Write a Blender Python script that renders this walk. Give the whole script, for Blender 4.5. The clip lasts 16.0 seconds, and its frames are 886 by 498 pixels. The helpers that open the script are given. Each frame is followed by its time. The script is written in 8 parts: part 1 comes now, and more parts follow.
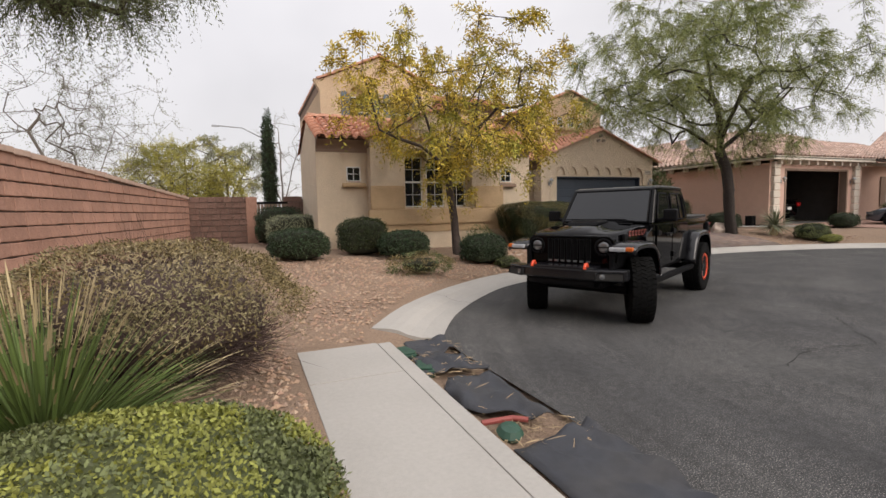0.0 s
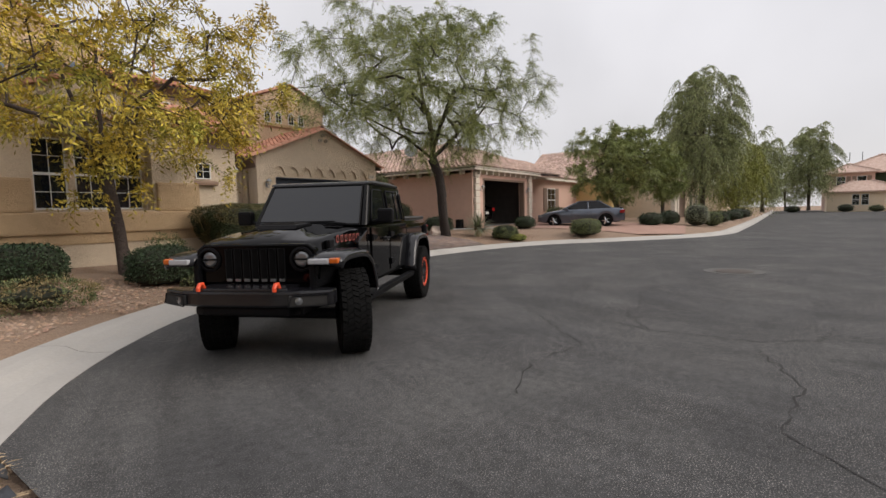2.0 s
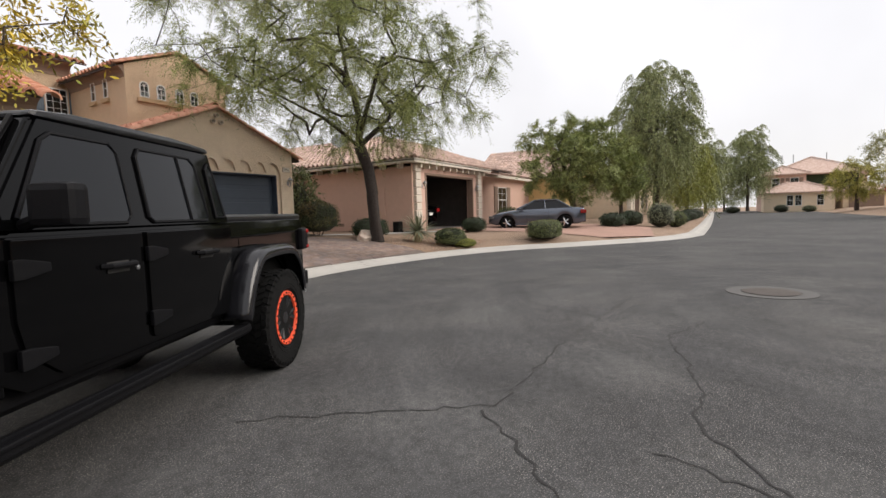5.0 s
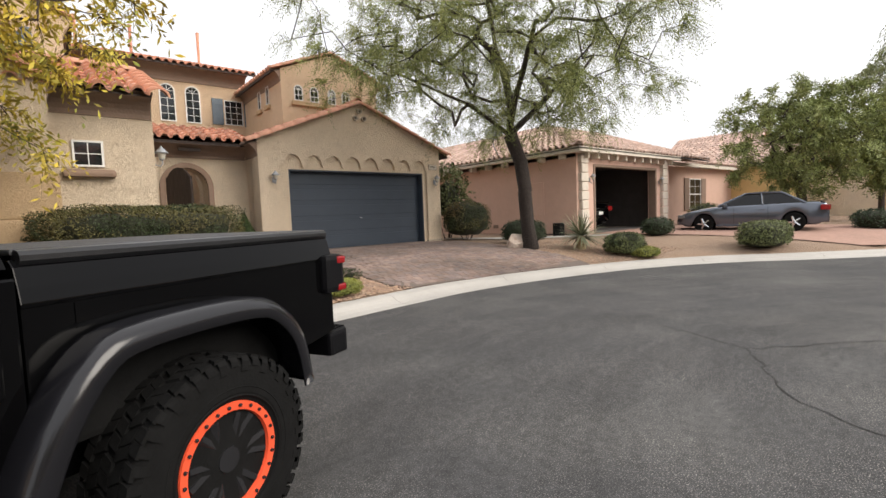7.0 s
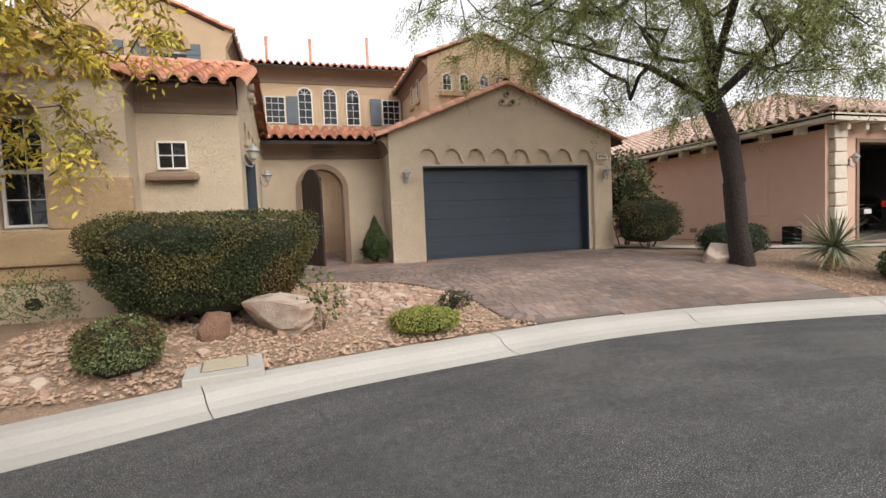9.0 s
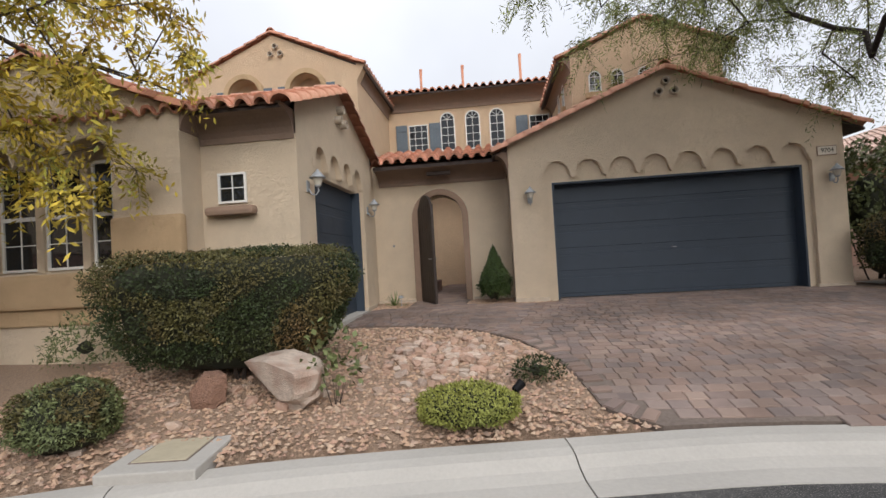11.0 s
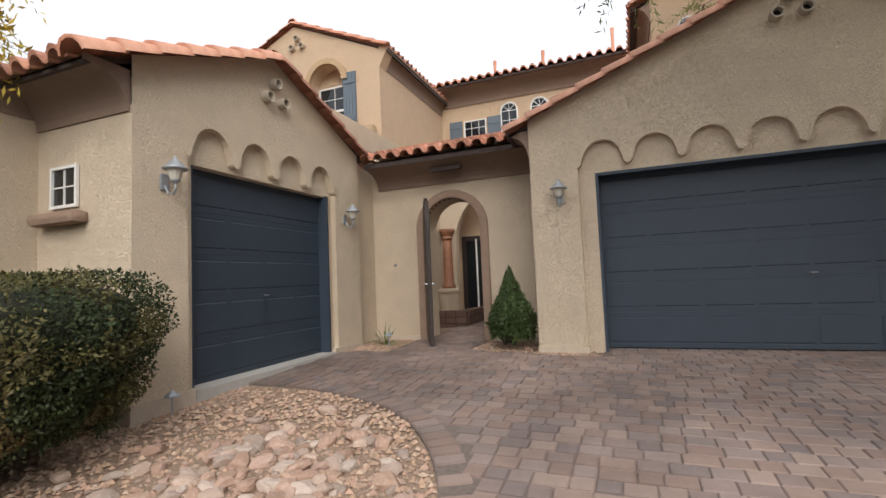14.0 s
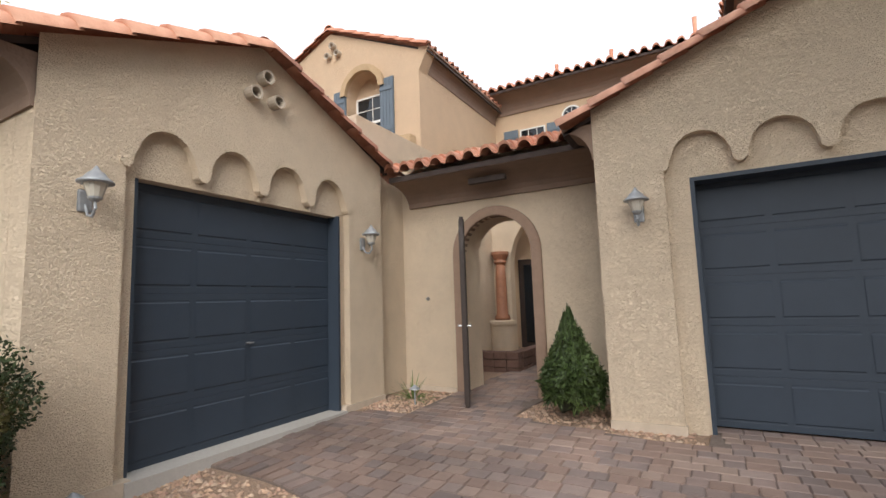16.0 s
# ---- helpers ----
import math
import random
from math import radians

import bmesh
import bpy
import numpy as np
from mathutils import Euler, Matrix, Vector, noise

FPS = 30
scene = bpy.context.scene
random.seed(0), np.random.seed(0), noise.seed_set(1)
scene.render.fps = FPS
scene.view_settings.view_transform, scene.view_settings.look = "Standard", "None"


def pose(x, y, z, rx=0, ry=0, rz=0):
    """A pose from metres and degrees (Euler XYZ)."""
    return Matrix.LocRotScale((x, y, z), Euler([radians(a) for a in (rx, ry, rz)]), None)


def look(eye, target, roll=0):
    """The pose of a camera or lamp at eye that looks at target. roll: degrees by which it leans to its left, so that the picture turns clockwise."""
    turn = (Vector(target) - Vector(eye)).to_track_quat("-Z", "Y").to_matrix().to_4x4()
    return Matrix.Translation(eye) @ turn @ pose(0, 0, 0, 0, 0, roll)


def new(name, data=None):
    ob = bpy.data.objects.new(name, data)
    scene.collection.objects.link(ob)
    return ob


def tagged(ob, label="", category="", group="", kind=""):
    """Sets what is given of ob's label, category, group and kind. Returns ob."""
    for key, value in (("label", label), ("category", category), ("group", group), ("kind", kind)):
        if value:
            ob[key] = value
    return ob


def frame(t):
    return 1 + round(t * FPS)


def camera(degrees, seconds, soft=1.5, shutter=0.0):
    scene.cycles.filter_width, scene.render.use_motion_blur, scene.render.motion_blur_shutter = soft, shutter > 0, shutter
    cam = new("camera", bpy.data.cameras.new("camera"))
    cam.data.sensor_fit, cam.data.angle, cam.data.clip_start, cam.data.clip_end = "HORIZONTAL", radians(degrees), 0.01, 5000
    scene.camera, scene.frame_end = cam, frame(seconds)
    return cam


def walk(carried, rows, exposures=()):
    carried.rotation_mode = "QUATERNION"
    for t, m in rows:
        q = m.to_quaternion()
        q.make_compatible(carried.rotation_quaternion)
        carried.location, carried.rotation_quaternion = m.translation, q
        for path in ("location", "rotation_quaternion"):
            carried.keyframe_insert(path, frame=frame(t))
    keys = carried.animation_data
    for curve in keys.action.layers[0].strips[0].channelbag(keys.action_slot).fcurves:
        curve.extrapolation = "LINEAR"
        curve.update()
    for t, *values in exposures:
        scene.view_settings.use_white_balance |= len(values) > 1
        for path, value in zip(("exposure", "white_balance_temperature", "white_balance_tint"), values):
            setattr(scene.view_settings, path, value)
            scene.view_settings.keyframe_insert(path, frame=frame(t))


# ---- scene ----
cam = camera(86.6, 16.0)
PATH = [
    (0, (-0.156, 0.171, 1.641), (0.606, 2.013, 1.48), -1.2),
    (0.5, (0.219, 0.334, 1.624), (1.298, 2.01, 1.46), -1.4),
    (1, (0.538, 0.572, 1.584), (1.804, 2.11, 1.413), -1.5),
    (1.5, (0.917, 0.99, 1.569), (2.382, 2.34, 1.394), -1.6),
    (2, (1.392, 1.355, 1.536), (3.001, 2.532, 1.378), -1.4),
    (2.5, (1.853, 1.715, 1.53), (3.573, 2.724, 1.383), -1.4),
    (3, (2.466, 2.005, 1.462), (4.255, 2.887, 1.317), -1.8),
    (5.3, (5.319, 3.295, 1.42), (7.007, 4.356, 1.265), -1.6),
    (5.5, (5.581, 3.442, 1.428), (7.229, 4.566, 1.276), -1.7),
    (6, (6.229, 3.758, 1.494), (7.755, 5.042, 1.349), -1.9),
    (6.5, (6.831, 4.083, 1.495), (8.218, 5.517, 1.354), -2.2),
    (7, (7.501, 4.443, 1.513), (8.767, 5.985, 1.377), -2.3),
    (7.5, (8.069, 4.878, 1.537), (9.194, 6.526, 1.408), -2.4),
    (8, (8.669, 5.281, 1.568), (9.61, 7.041, 1.444), -2.4),
    (8.5, (9.248, 5.747, 1.557), (9.995, 7.599, 1.442), -2.5),
    (9, (9.833, 6.168, 1.575), (10.404, 8.081, 1.469), -2.5),
    (9.5, (10.36, 6.633, 1.566), (10.741, 8.595, 1.472), -2.5),
    (9.7, (10.58, 6.803, 1.541), (10.87, 8.78, 1.458), -2.5),
    (11.8, (12.183, 8.709, 1.68), (11.758, 10.66, 1.795), -3.2),
    (12, (12.34, 8.892, 1.695), (11.871, 10.832, 1.818), -3.0),
    (12.5, (12.699, 9.423, 1.71), (12.117, 11.332, 1.842), -2.9),
    (13, (13.001, 9.985, 1.674), (12.349, 11.871, 1.817), -2.8),
    (13.5, (13.162, 10.613, 1.692), (12.47, 12.484, 1.832), -2.6),
    (14, (13.28, 11.245, 1.7), (12.556, 13.105, 1.83), -2.4),
    (14.5, (13.266, 11.871, 1.766), (12.486, 13.708, 1.897), -2.5),
    (15, (13.154, 12.375, 1.861), (12.291, 14.173, 2.007), -2.3),
    (15.5, (13.084, 12.767, 1.923), (12.169, 14.536, 2.112), -2.1),
    (16, (13.024, 12.887, 1.961), (12.052, 14.621, 2.18), -1.9),
]
walk(cam, [(t, look(eye, target, roll)) for t, eye, target, roll in PATH],
     [(0, -0.15, 6850, 14), (1, -0.14, 6850, 14), (2.5, -0.38, 6750, 13), (3.2, -0.38, 6750, 13), (5.4, 0.12, 6800, 12), (8.0, 0.3, 6850, 11), (9.0, 0.24, 6750, 11), (12, -0.18, 6350, 11), (13, -0.13, 6400, 11), (14, 0.12, 6450, 11), (15, 0.27, 6450, 11), (16, 0.31, 6450, 11)])

# ---------- light ----------
world = bpy.data.worlds.new("overcast_sky")
scene.world = world
world.use_nodes = True
wn, wl = world.node_tree.nodes, world.node_tree.links
wn.clear()
w_out = wn.new("ShaderNodeOutputWorld")
w_bg = wn.new("ShaderNodeBackground")
w_sky = wn.new("ShaderNodeTexSky")
w_sky.sky_type = "NISHITA"
w_sky.sun_disc = False
w_sky.sun_elevation = radians(32)
w_sky.sun_rotation = radians(154.5)
w_dim = wn.new("ShaderNodeVectorMath")
w_dim.operation = "SCALE"
w_dim.inputs["Scale"].default_value = 0.10
w_co = wn.new("ShaderNodeTexCoord")
w_sep = wn.new("ShaderNodeSeparateXYZ")
w_ramp = wn.new("ShaderNodeValToRGB")
w_ramp.color_ramp.elements[0].position = 0.0
w_ramp.color_ramp.elements[0].color = (0.97, 0.985, 1.02, 1)
w_ramp.color_ramp.elements[1].position = 1.0
w_ramp.color_ramp.elements[1].color = (1.55, 1.58, 1.66, 1)
mid = w_ramp.color_ramp.elements.new(0.35)
mid.color = (1.04, 1.07, 1.13, 1)
w_noise = wn.new("ShaderNodeTexNoise")
w_noise.inputs["Scale"].default_value = 2.2
w_noise.inputs["Detail"].default_value = 4
w_cl = wn.new("ShaderNodeMapRange")
w_cl.inputs["From Min"].default_value = 0.3
w_cl.inputs["From Max"].default_value = 0.7
w_cl.inputs["To Min"].default_value = 0.86
w_cl.inputs["To Max"].default_value = 1.06
w_mul = wn.new("ShaderNodeVectorMath")
w_mul.operation = "SCALE"
w_mix = wn.new("ShaderNodeMix")
w_mix.data_type = "RGBA"
w_mix.inputs["Factor"].default_value = 0.9
wl.new(w_sky.outputs[0], w_dim.inputs[0])
wl.new(w_co.outputs["Generated"], w_sep.inputs[0])
wl.new(w_sep.outputs["Z"], w_ramp.inputs[0])
wl.new(w_co.outputs["Generated"], w_noise.inputs["Vector"])
wl.new(w_noise.outputs[0], w_cl.inputs["Value"])
wl.new(w_ramp.outputs[0], w_mul.inputs[0])
wl.new(w_cl.outputs[0], w_mul.inputs["Scale"])
wl.new(w_dim.outputs[0], w_mix.inputs["A"])
wl.new(w_mul.outputs[0], w_mix.inputs["B"])
wl.new(w_mix.outputs["Result"], w_bg.inputs["Color"])
w_bg.inputs["Strength"].default_value = 1.0
wl.new(w_bg.outputs[0], w_out.inputs[0])

sun_data = bpy.data.lights.new("sun", "SUN")
sun_data.energy = 2.6
sun_data.angle = radians(40)
sun_data.color = (1.0, 0.95, 0.88)
sun = new("sun", sun_data)
sun.matrix_world = look((30, -32, 29), (10, 10, 0))


# ---------- materials ----------
def mat(name, base, rough=0.8, metal=0.0, var=0.12, scale=8.0, bump=0.0, bump_scale=60.0, second=None, second_scale=1.2, second_amount=0.5,
        island=0.0, objvar=0.0, coat=0.0, spec=0.5, trans=0.0, bump_dist=0.01):
    m = bpy.data.materials.new(name)
    m.use_nodes = True
    n, l = m.node_tree.nodes, m.node_tree.links
    b = n["Principled BSDF"]
    b.inputs["Roughness"].default_value = rough
    b.inputs["Metallic"].default_value = metal
    b.inputs["Coat Weight"].default_value = coat
    b.inputs["Specular IOR Level"].default_value = spec
    if trans:
        b.inputs["Transmission Weight"].default_value = trans
    co = n.new("ShaderNodeTexCoord")
    nz = n.new("ShaderNodeTexNoise")
    nz.inputs["Scale"].default_value = scale
    nz.inputs["Detail"].default_value = 6
    nz.inputs["Roughness"].default_value = 0.65
    l.new(co.outputs["Object"], nz.inputs["Vector"])
    mr = n.new("ShaderNodeMapRange")
    mr.inputs["From Min"].default_value = 0.25
    mr.inputs["From Max"].default_value = 0.75
    mr.inputs["To Min"].default_value = 1 - var
    mr.inputs["To Max"].default_value = 1 + var
    l.new(nz.outputs[0], mr.inputs["Value"])
    factor = mr.outputs[0]
    for amount, node, out in ((island, "ShaderNodeNewGeometry", "Random Per Island"), (objvar, "ShaderNodeObjectInfo", "Random")):
        if amount:
            src = n.new(node)
            r2 = n.new("ShaderNodeMapRange")
            r2.inputs["To Min"].default_value = 1 - amount
            r2.inputs["To Max"].default_value = 1 + amount
            l.new(src.outputs[out], r2.inputs["Value"])
            mm = n.new("ShaderNodeMath")
            mm.operation = "MULTIPLY"
            l.new(factor, mm.inputs[0])
            l.new(r2.outputs[0], mm.inputs[1])
            factor = mm.outputs[0]
    colour = n.new("ShaderNodeRGB")
    colour.outputs[0].default_value = (*base, 1)
    col = colour.outputs[0]
    if second:
        n2 = n.new("ShaderNodeTexNoise")
        n2.inputs["Scale"].default_value = second_scale
        n2.inputs["Detail"].default_value = 5
        l.new(co.outputs["Object"], n2.inputs["Vector"])
        r3 = n.new("ShaderNodeMapRange")
        r3.inputs["From Min"].default_value = 0.45
        r3.inputs["From Max"].default_value = 0.7
        r3.inputs["To Max"].default_value = second_amount
        l.new(n2.outputs[0], r3.inputs["Value"])
        mx = n.new("ShaderNodeMix")
        mx.data_type = "RGBA"
        mx.inputs["B"].default_value = (*second, 1)
        l.new(r3.outputs[0], mx.inputs["Factor"])
        l.new(col, mx.inputs["A"])
        col = mx.outputs["Result"]
    sc = n.new("ShaderNodeVectorMath")
    sc.operation = "SCALE"
    l.new(col, sc.inputs[0])
    l.new(factor, sc.inputs["Scale"])
    l.new(sc.outputs[0], b.inputs["Base Color"])
    if bump:
        nb = n.new("ShaderNodeTexNoise")
        nb.inputs["Scale"].default_value = bump_scale
        nb.inputs["Detail"].default_value = 3
        l.new(co.outputs["Object"], nb.inputs["Vector"])
        bp = n.new("ShaderNodeBump")
        bp.inputs["Strength"].default_value = bump
        bp.inputs["Distance"].default_value = bump_dist
        l.new(nb.outputs[0], bp.inputs["Height"])
        l.new(bp.outputs[0], b.inputs["Normal"])
    return m


M_STUCCO = mat("stucco_cream", (0.76, 0.625, 0.465), 0.9, var=0.06, scale=3, bump=0.9, bump_scale=22, second=(0.69, 0.56, 0.41), second_scale=0.7, second_amount=0.35, bump_dist=0.02)
M_STUCCO2 = mat("stucco_ochre", (0.62, 0.44, 0.26), 0.9, var=0.08, scale=3, bump=0.8, bump_scale=22, second=(0.5, 0.34, 0.2), second_amount=0.5, bump_dist=0.02)
M_PEACH = mat("stucco_peach", (0.72, 0.535, 0.36), 0.9, var=0.05, scale=3, bump=0.8, bump_scale=22, bump_dist=0.02)


def lace(m, dist=0.0095):
    """Trowelled lace finish: flat raised flakes, wider than high, over a rough base coat."""
    n, l = m.node_tree.nodes, m.node_tree.links
    bp = next(x for x in n if x.bl_idname == "ShaderNodeBump")
    base = bp.inputs["Height"].links[0].from_node
    co = n.new("ShaderNodeTexCoord")
    mp = n.new("ShaderNodeMapping")
    mp.inputs["Scale"].default_value = (1, 1, 2.3)
    l.new(co.outputs["Object"], mp.inputs["Vector"])
    nz = n.new("ShaderNodeTexNoise")
    nz.inputs["Scale"].default_value = 34
    nz.inputs["Detail"].default_value = 3
    nz.inputs["Distortion"].default_value = 1.4
    l.new(mp.outputs[0], nz.inputs["Vector"])
    r = n.new("ShaderNodeMapRange")
    r.inputs["From Min"].default_value, r.inputs["From Max"].default_value = 0.43, 0.57
    l.new(nz.outputs[0], r.inputs["Value"])
    base.inputs["Scale"].default_value = 110
    ad = n.new("ShaderNodeMath")
    ad.operation = "MULTIPLY_ADD"
    ad.inputs[1].default_value = 0.35
    l.new(base.outputs[0], ad.inputs[0])
    l.new(r.outputs[0], ad.inputs[2])
    l.new(ad.outputs[0], bp.inputs["Height"])
    bp.inputs["Strength"].default_value = 1.0
    bp.inputs["Distance"].default_value = dist


for m_ in (M_STUCCO, M_STUCCO2, M_PEACH):
    lace(m_)
M_BASE = mat("stucco_base", (0.5, 0.415, 0.325), 0.9, var=0.15, scale=6, bump=0.4, bump_scale=40)
M_BROWN = mat("stucco_brown", (0.235, 0.165, 0.125), 0.9, var=0.1, scale=4, bump=0.6, bump_scale=26)
M_TRIM = mat("arch_trim_brown", (0.27, 0.185, 0.135), 0.9, var=0.12, scale=6, bump=0.7, bump_scale=30)
M_PINK = mat("stucco_pink", (0.60, 0.405, 0.325), 0.9, var=0.05, scale=3, bump=0.6, bump_scale=22)
M_TILE = mat("clay_tile", (0.48, 0.215, 0.135), 0.75, var=0.2, scale=5, bump=0.3, bump_scale=40, second=(0.62, 0.37, 0.26), second_scale=2.5, second_amount=0.7, island=0.22)
M_TILE_N = mat("clay_tile_pale", (0.46, 0.32, 0.26), 0.8, var=0.2, scale=5, bump=0.3, bump_scale=40, second=(0.6, 0.47, 0.4), second_scale=2.5, second_amount=0.7, island=0.22)
# near-black for decks and eave slot: shade under the tiles put into colour
M_EAVE_SHADE = mat("eave_shade_brown", (0.06, 0.045, 0.04), 0.9, var=0.2)
M_COLUMN = mat("terracotta_column", (0.30, 0.135, 0.075), 0.6, var=0.25, scale=8, bump=0.3, bump_scale=30)
M_GDOOR = mat("painted_steel_slate", (0.034, 0.047, 0.066), 0.5, var=0.08, scale=2, bump=0.15, bump_scale=90, spec=0.35)
M_SHUTTER = mat("painted_shutter_blue", (0.10, 0.13, 0.16), 0.55, var=0.1, scale=6)
M_WHITE = mat("white_frame", (0.74, 0.73, 0.70), 0.5, var=0.04)
M_STONE = mat("pale_cast_stone", (0.62, 0.56, 0.48), 0.85, var=0.1, scale=6, bump=0.4, bump_scale=30)
M_GLASS = mat("dark_window_glass", (0.012, 0.015, 0.018), 0.04, var=0.1, scale=1, spec=0.6)
M_WOOD = mat("dark_stained_wood", (0.03, 0.019, 0.015), 0.6, var=0.3, scale=9, bump=0.3, bump_scale=30)
M_ASPHALT = mat("asphalt", (0.062, 0.062, 0.063), 0.92, var=0.35, scale=70, bump=0.7, bump_scale=210, second=(0.088, 0.087, 0.085), second_scale=0.45, second_amount=1.0, bump_dist=0.005, spec=0.22)


def speckle(m, colour, lo=0.6, hi=0.66, scale=150.0, amount=0.8):
    """Small stones of another colour in a surface."""
    n, l = m.node_tree.nodes, m.node_tree.links
    b = n["Principled BSDF"]
    src = b.inputs["Base Color"].links[0].from_socket
    co = n.new("ShaderNodeTexCoord")
    nz = n.new("ShaderNodeTexNoise")
    nz.inputs["Scale"].default_value = scale
    nz.inputs["Detail"].default_value = 2
    big = n.new("ShaderNodeTexNoise")
    big.inputs["Scale"].default_value = 0.8
    big.inputs["Detail"].default_value = 4
    l.new(co.outputs["Object"], nz.inputs["Vector"])
    l.new(co.outputs["Object"], big.inputs["Vector"])
    r = n.new("ShaderNodeMapRange")
    r.inputs["From Min"].default_value, r.inputs["From Max"].default_value = lo, hi
    r.inputs["To Max"].default_value = amount
    l.new(nz.outputs[0], r.inputs["Value"])
    r2 = n.new("ShaderNodeMapRange")
    r2.inputs["From Min"].default_value, r2.inputs["From Max"].default_value = 0.35, 0.65
    r2.inputs["To Min"].default_value = 0.25
    l.new(big.outputs[0], r2.inputs["Value"])
    mu = n.new("ShaderNodeMath")
    mu.operation = "MULTIPLY"
    l.new(r.outputs[0], mu.inputs[0])
    l.new(r2.outputs[0], mu.inputs[1])
    mx = n.new("ShaderNodeMix")
    mx.data_type = "RGBA"
    mx.inputs["B"].default_value = (*colour, 1)
    l.new(mu.outputs[0], mx.inputs["Factor"])
    l.new(src, mx.inputs["A"])
    l.new(mx.outputs["Result"], b.inputs["Base Color"])


speckle(M_ASPHALT, (0.32, 0.30, 0.275), 0.575, 0.64, 105.0, 0.95)
speckle(M_ASPHALT, (0.02, 0.02, 0.02), 0.54, 0.62, 95.0, 0.7)


def position_wear(m, lo, hi, scale, turning=None):
    """Wide stains laid out over the place; round a turning centre they follow the tyres."""
    n, l = m.node_tree.nodes, m.node_tree.links
    b = n["Principled BSDF"]
    src = b.inputs["Base Color"].links[0].from_socket
    geo = n.new("ShaderNodeNewGeometry")
    nz = n.new("ShaderNodeTexNoise")
    nz.inputs["Scale"].default_value = scale
    nz.inputs["Detail"].default_value = 5
    nz.inputs["Roughness"].default_value = 0.6
    where = geo.outputs["Position"]
    if turning:
        sub = n.new("ShaderNodeVectorMath")
        sub.operation = "SUBTRACT"
        sub.inputs[1].default_value = (*turning, 0)
        l.new(where, sub.inputs[0])
        sep = n.new("ShaderNodeSeparateXYZ")
        l.new(sub.outputs[0], sep.inputs[0])
        far = n.new("ShaderNodeVectorMath")
        far.operation = "LENGTH"
        l.new(sub.outputs[0], far.inputs[0])
        ang = n.new("ShaderNodeMath")
        ang.operation = "ARCTAN2"
        l.new(sep.outputs["Y"], ang.inputs[0])
        l.new(sep.outputs["X"], ang.inputs[1])
        com = n.new("ShaderNodeCombineXYZ")
        l.new(far.outputs["Value"], com.inputs["X"])
        l.new(ang.outputs[0], com.inputs["Y"])
        where = com.outputs[0]
    l.new(where, nz.inputs["Vector"])
    r = n.new("ShaderNodeMapRange")
    r.inputs["From Min"].default_value, r.inputs["From Max"].default_value = 0.32, 0.68
    r.inputs["To Min"].default_value, r.inputs["To Max"].default_value = lo, hi
    l.new(nz.outputs[0], r.inputs["Value"])
    sc = n.new("ShaderNodeVectorMath")
    sc.operation = "SCALE"
    l.new(src, sc.inputs[0])
    l.new(r.outputs[0], sc.inputs["Scale"])
    l.new(sc.outputs[0], b.inputs["Base Color"])


def random_tint(m, colours, node="ShaderNodeObjectInfo", out="Random", amount=0.6):
    """Pieces of one surface in several fired or cast colours."""
    n, l = m.node_tree.nodes, m.node_tree.links
    b = n["Principled BSDF"]
    src = b.inputs["Base Color"].links[0].from_socket
    geo = n.new(node)
    ramp = n.new("ShaderNodeValToRGB")
    ramp.color_ramp.interpolation = "CONSTANT"
    for i, c in enumerate(colours):
        e = ramp.color_ramp.elements[0] if i == 0 else ramp.color_ramp.elements.new(i / len(colours))
        e.color = (*c, 1)
    ramp.color_ramp.elements[-1].color = (*colours[-1], 1)
    mul = n.new("ShaderNodeMath")
    mul.operation = "MULTIPLY"
    mul.inputs[1].default_value = 7.31
    fr = n.new("ShaderNodeMath")
    fr.operation = "FRACT"
    l.new(geo.outputs[out], mul.inputs[0])
    l.new(mul.outputs[0], fr.inputs[0])
    l.new(fr.outputs[0], ramp.inputs[0])
    mx = n.new("ShaderNodeMix")
    mx.data_type = "RGBA"
    mx.inputs["Factor"].default_value = amount
    l.new(src, mx.inputs["A"])
    l.new(ramp.outputs[0], mx.inputs["B"])
    l.new(mx.outputs["Result"], b.inputs["Base Color"])


position_wear(M_ASPHALT, 0.86, 1.16, 1.3, (13.0, 1.0))
position_wear(M_ASPHALT, 0.9, 1.1, 5.0, (13.0, 1.0))
position_wear(M_ASPHALT, 0.93, 1.07, 0.9)
position_wear(M_ASPHALT, 0.8, 1.2, 14.0)
M_CRACK = mat("crack_tar", (0.025, 0.024, 0.023), 0.9, var=0.3)
M_CONC = mat("pale_concrete", (0.42, 0.40, 0.37), 0.9, var=0.07, scale=30, bump=0.25, bump_scale=120, second=(0.33, 0.315, 0.29), second_scale=0.9, second_amount=0.45)
M_GROUND = mat("decomposed_granite", (0.31, 0.215, 0.15), 0.95, var=0.35, scale=45, bump=1.0, bump_scale=60, second=(0.25, 0.18, 0.13), second_scale=0.6, second_amount=0.5, bump_dist=0.03)
M_PEBBLE = mat("gravel_stone", (0.39, 0.26, 0.175), 0.9, var=0.2, scale=14, island=0.4, bump=0.3, bump_scale=60)
M_ROCK = mat("river_rock", (0.40, 0.27, 0.20), 0.85, var=0.25, scale=10, objvar=0.35, bump=0.5, bump_scale=25, second=(0.55, 0.5, 0.44), second_scale=3, second_amount=0.5)
random_tint(M_ROCK, ((0.42, 0.26, 0.19), (0.5, 0.38, 0.3), (0.36, 0.22, 0.15), (0.55, 0.47, 0.4), (0.45, 0.3, 0.24), (0.33, 0.27, 0.23)), amount=0.55)
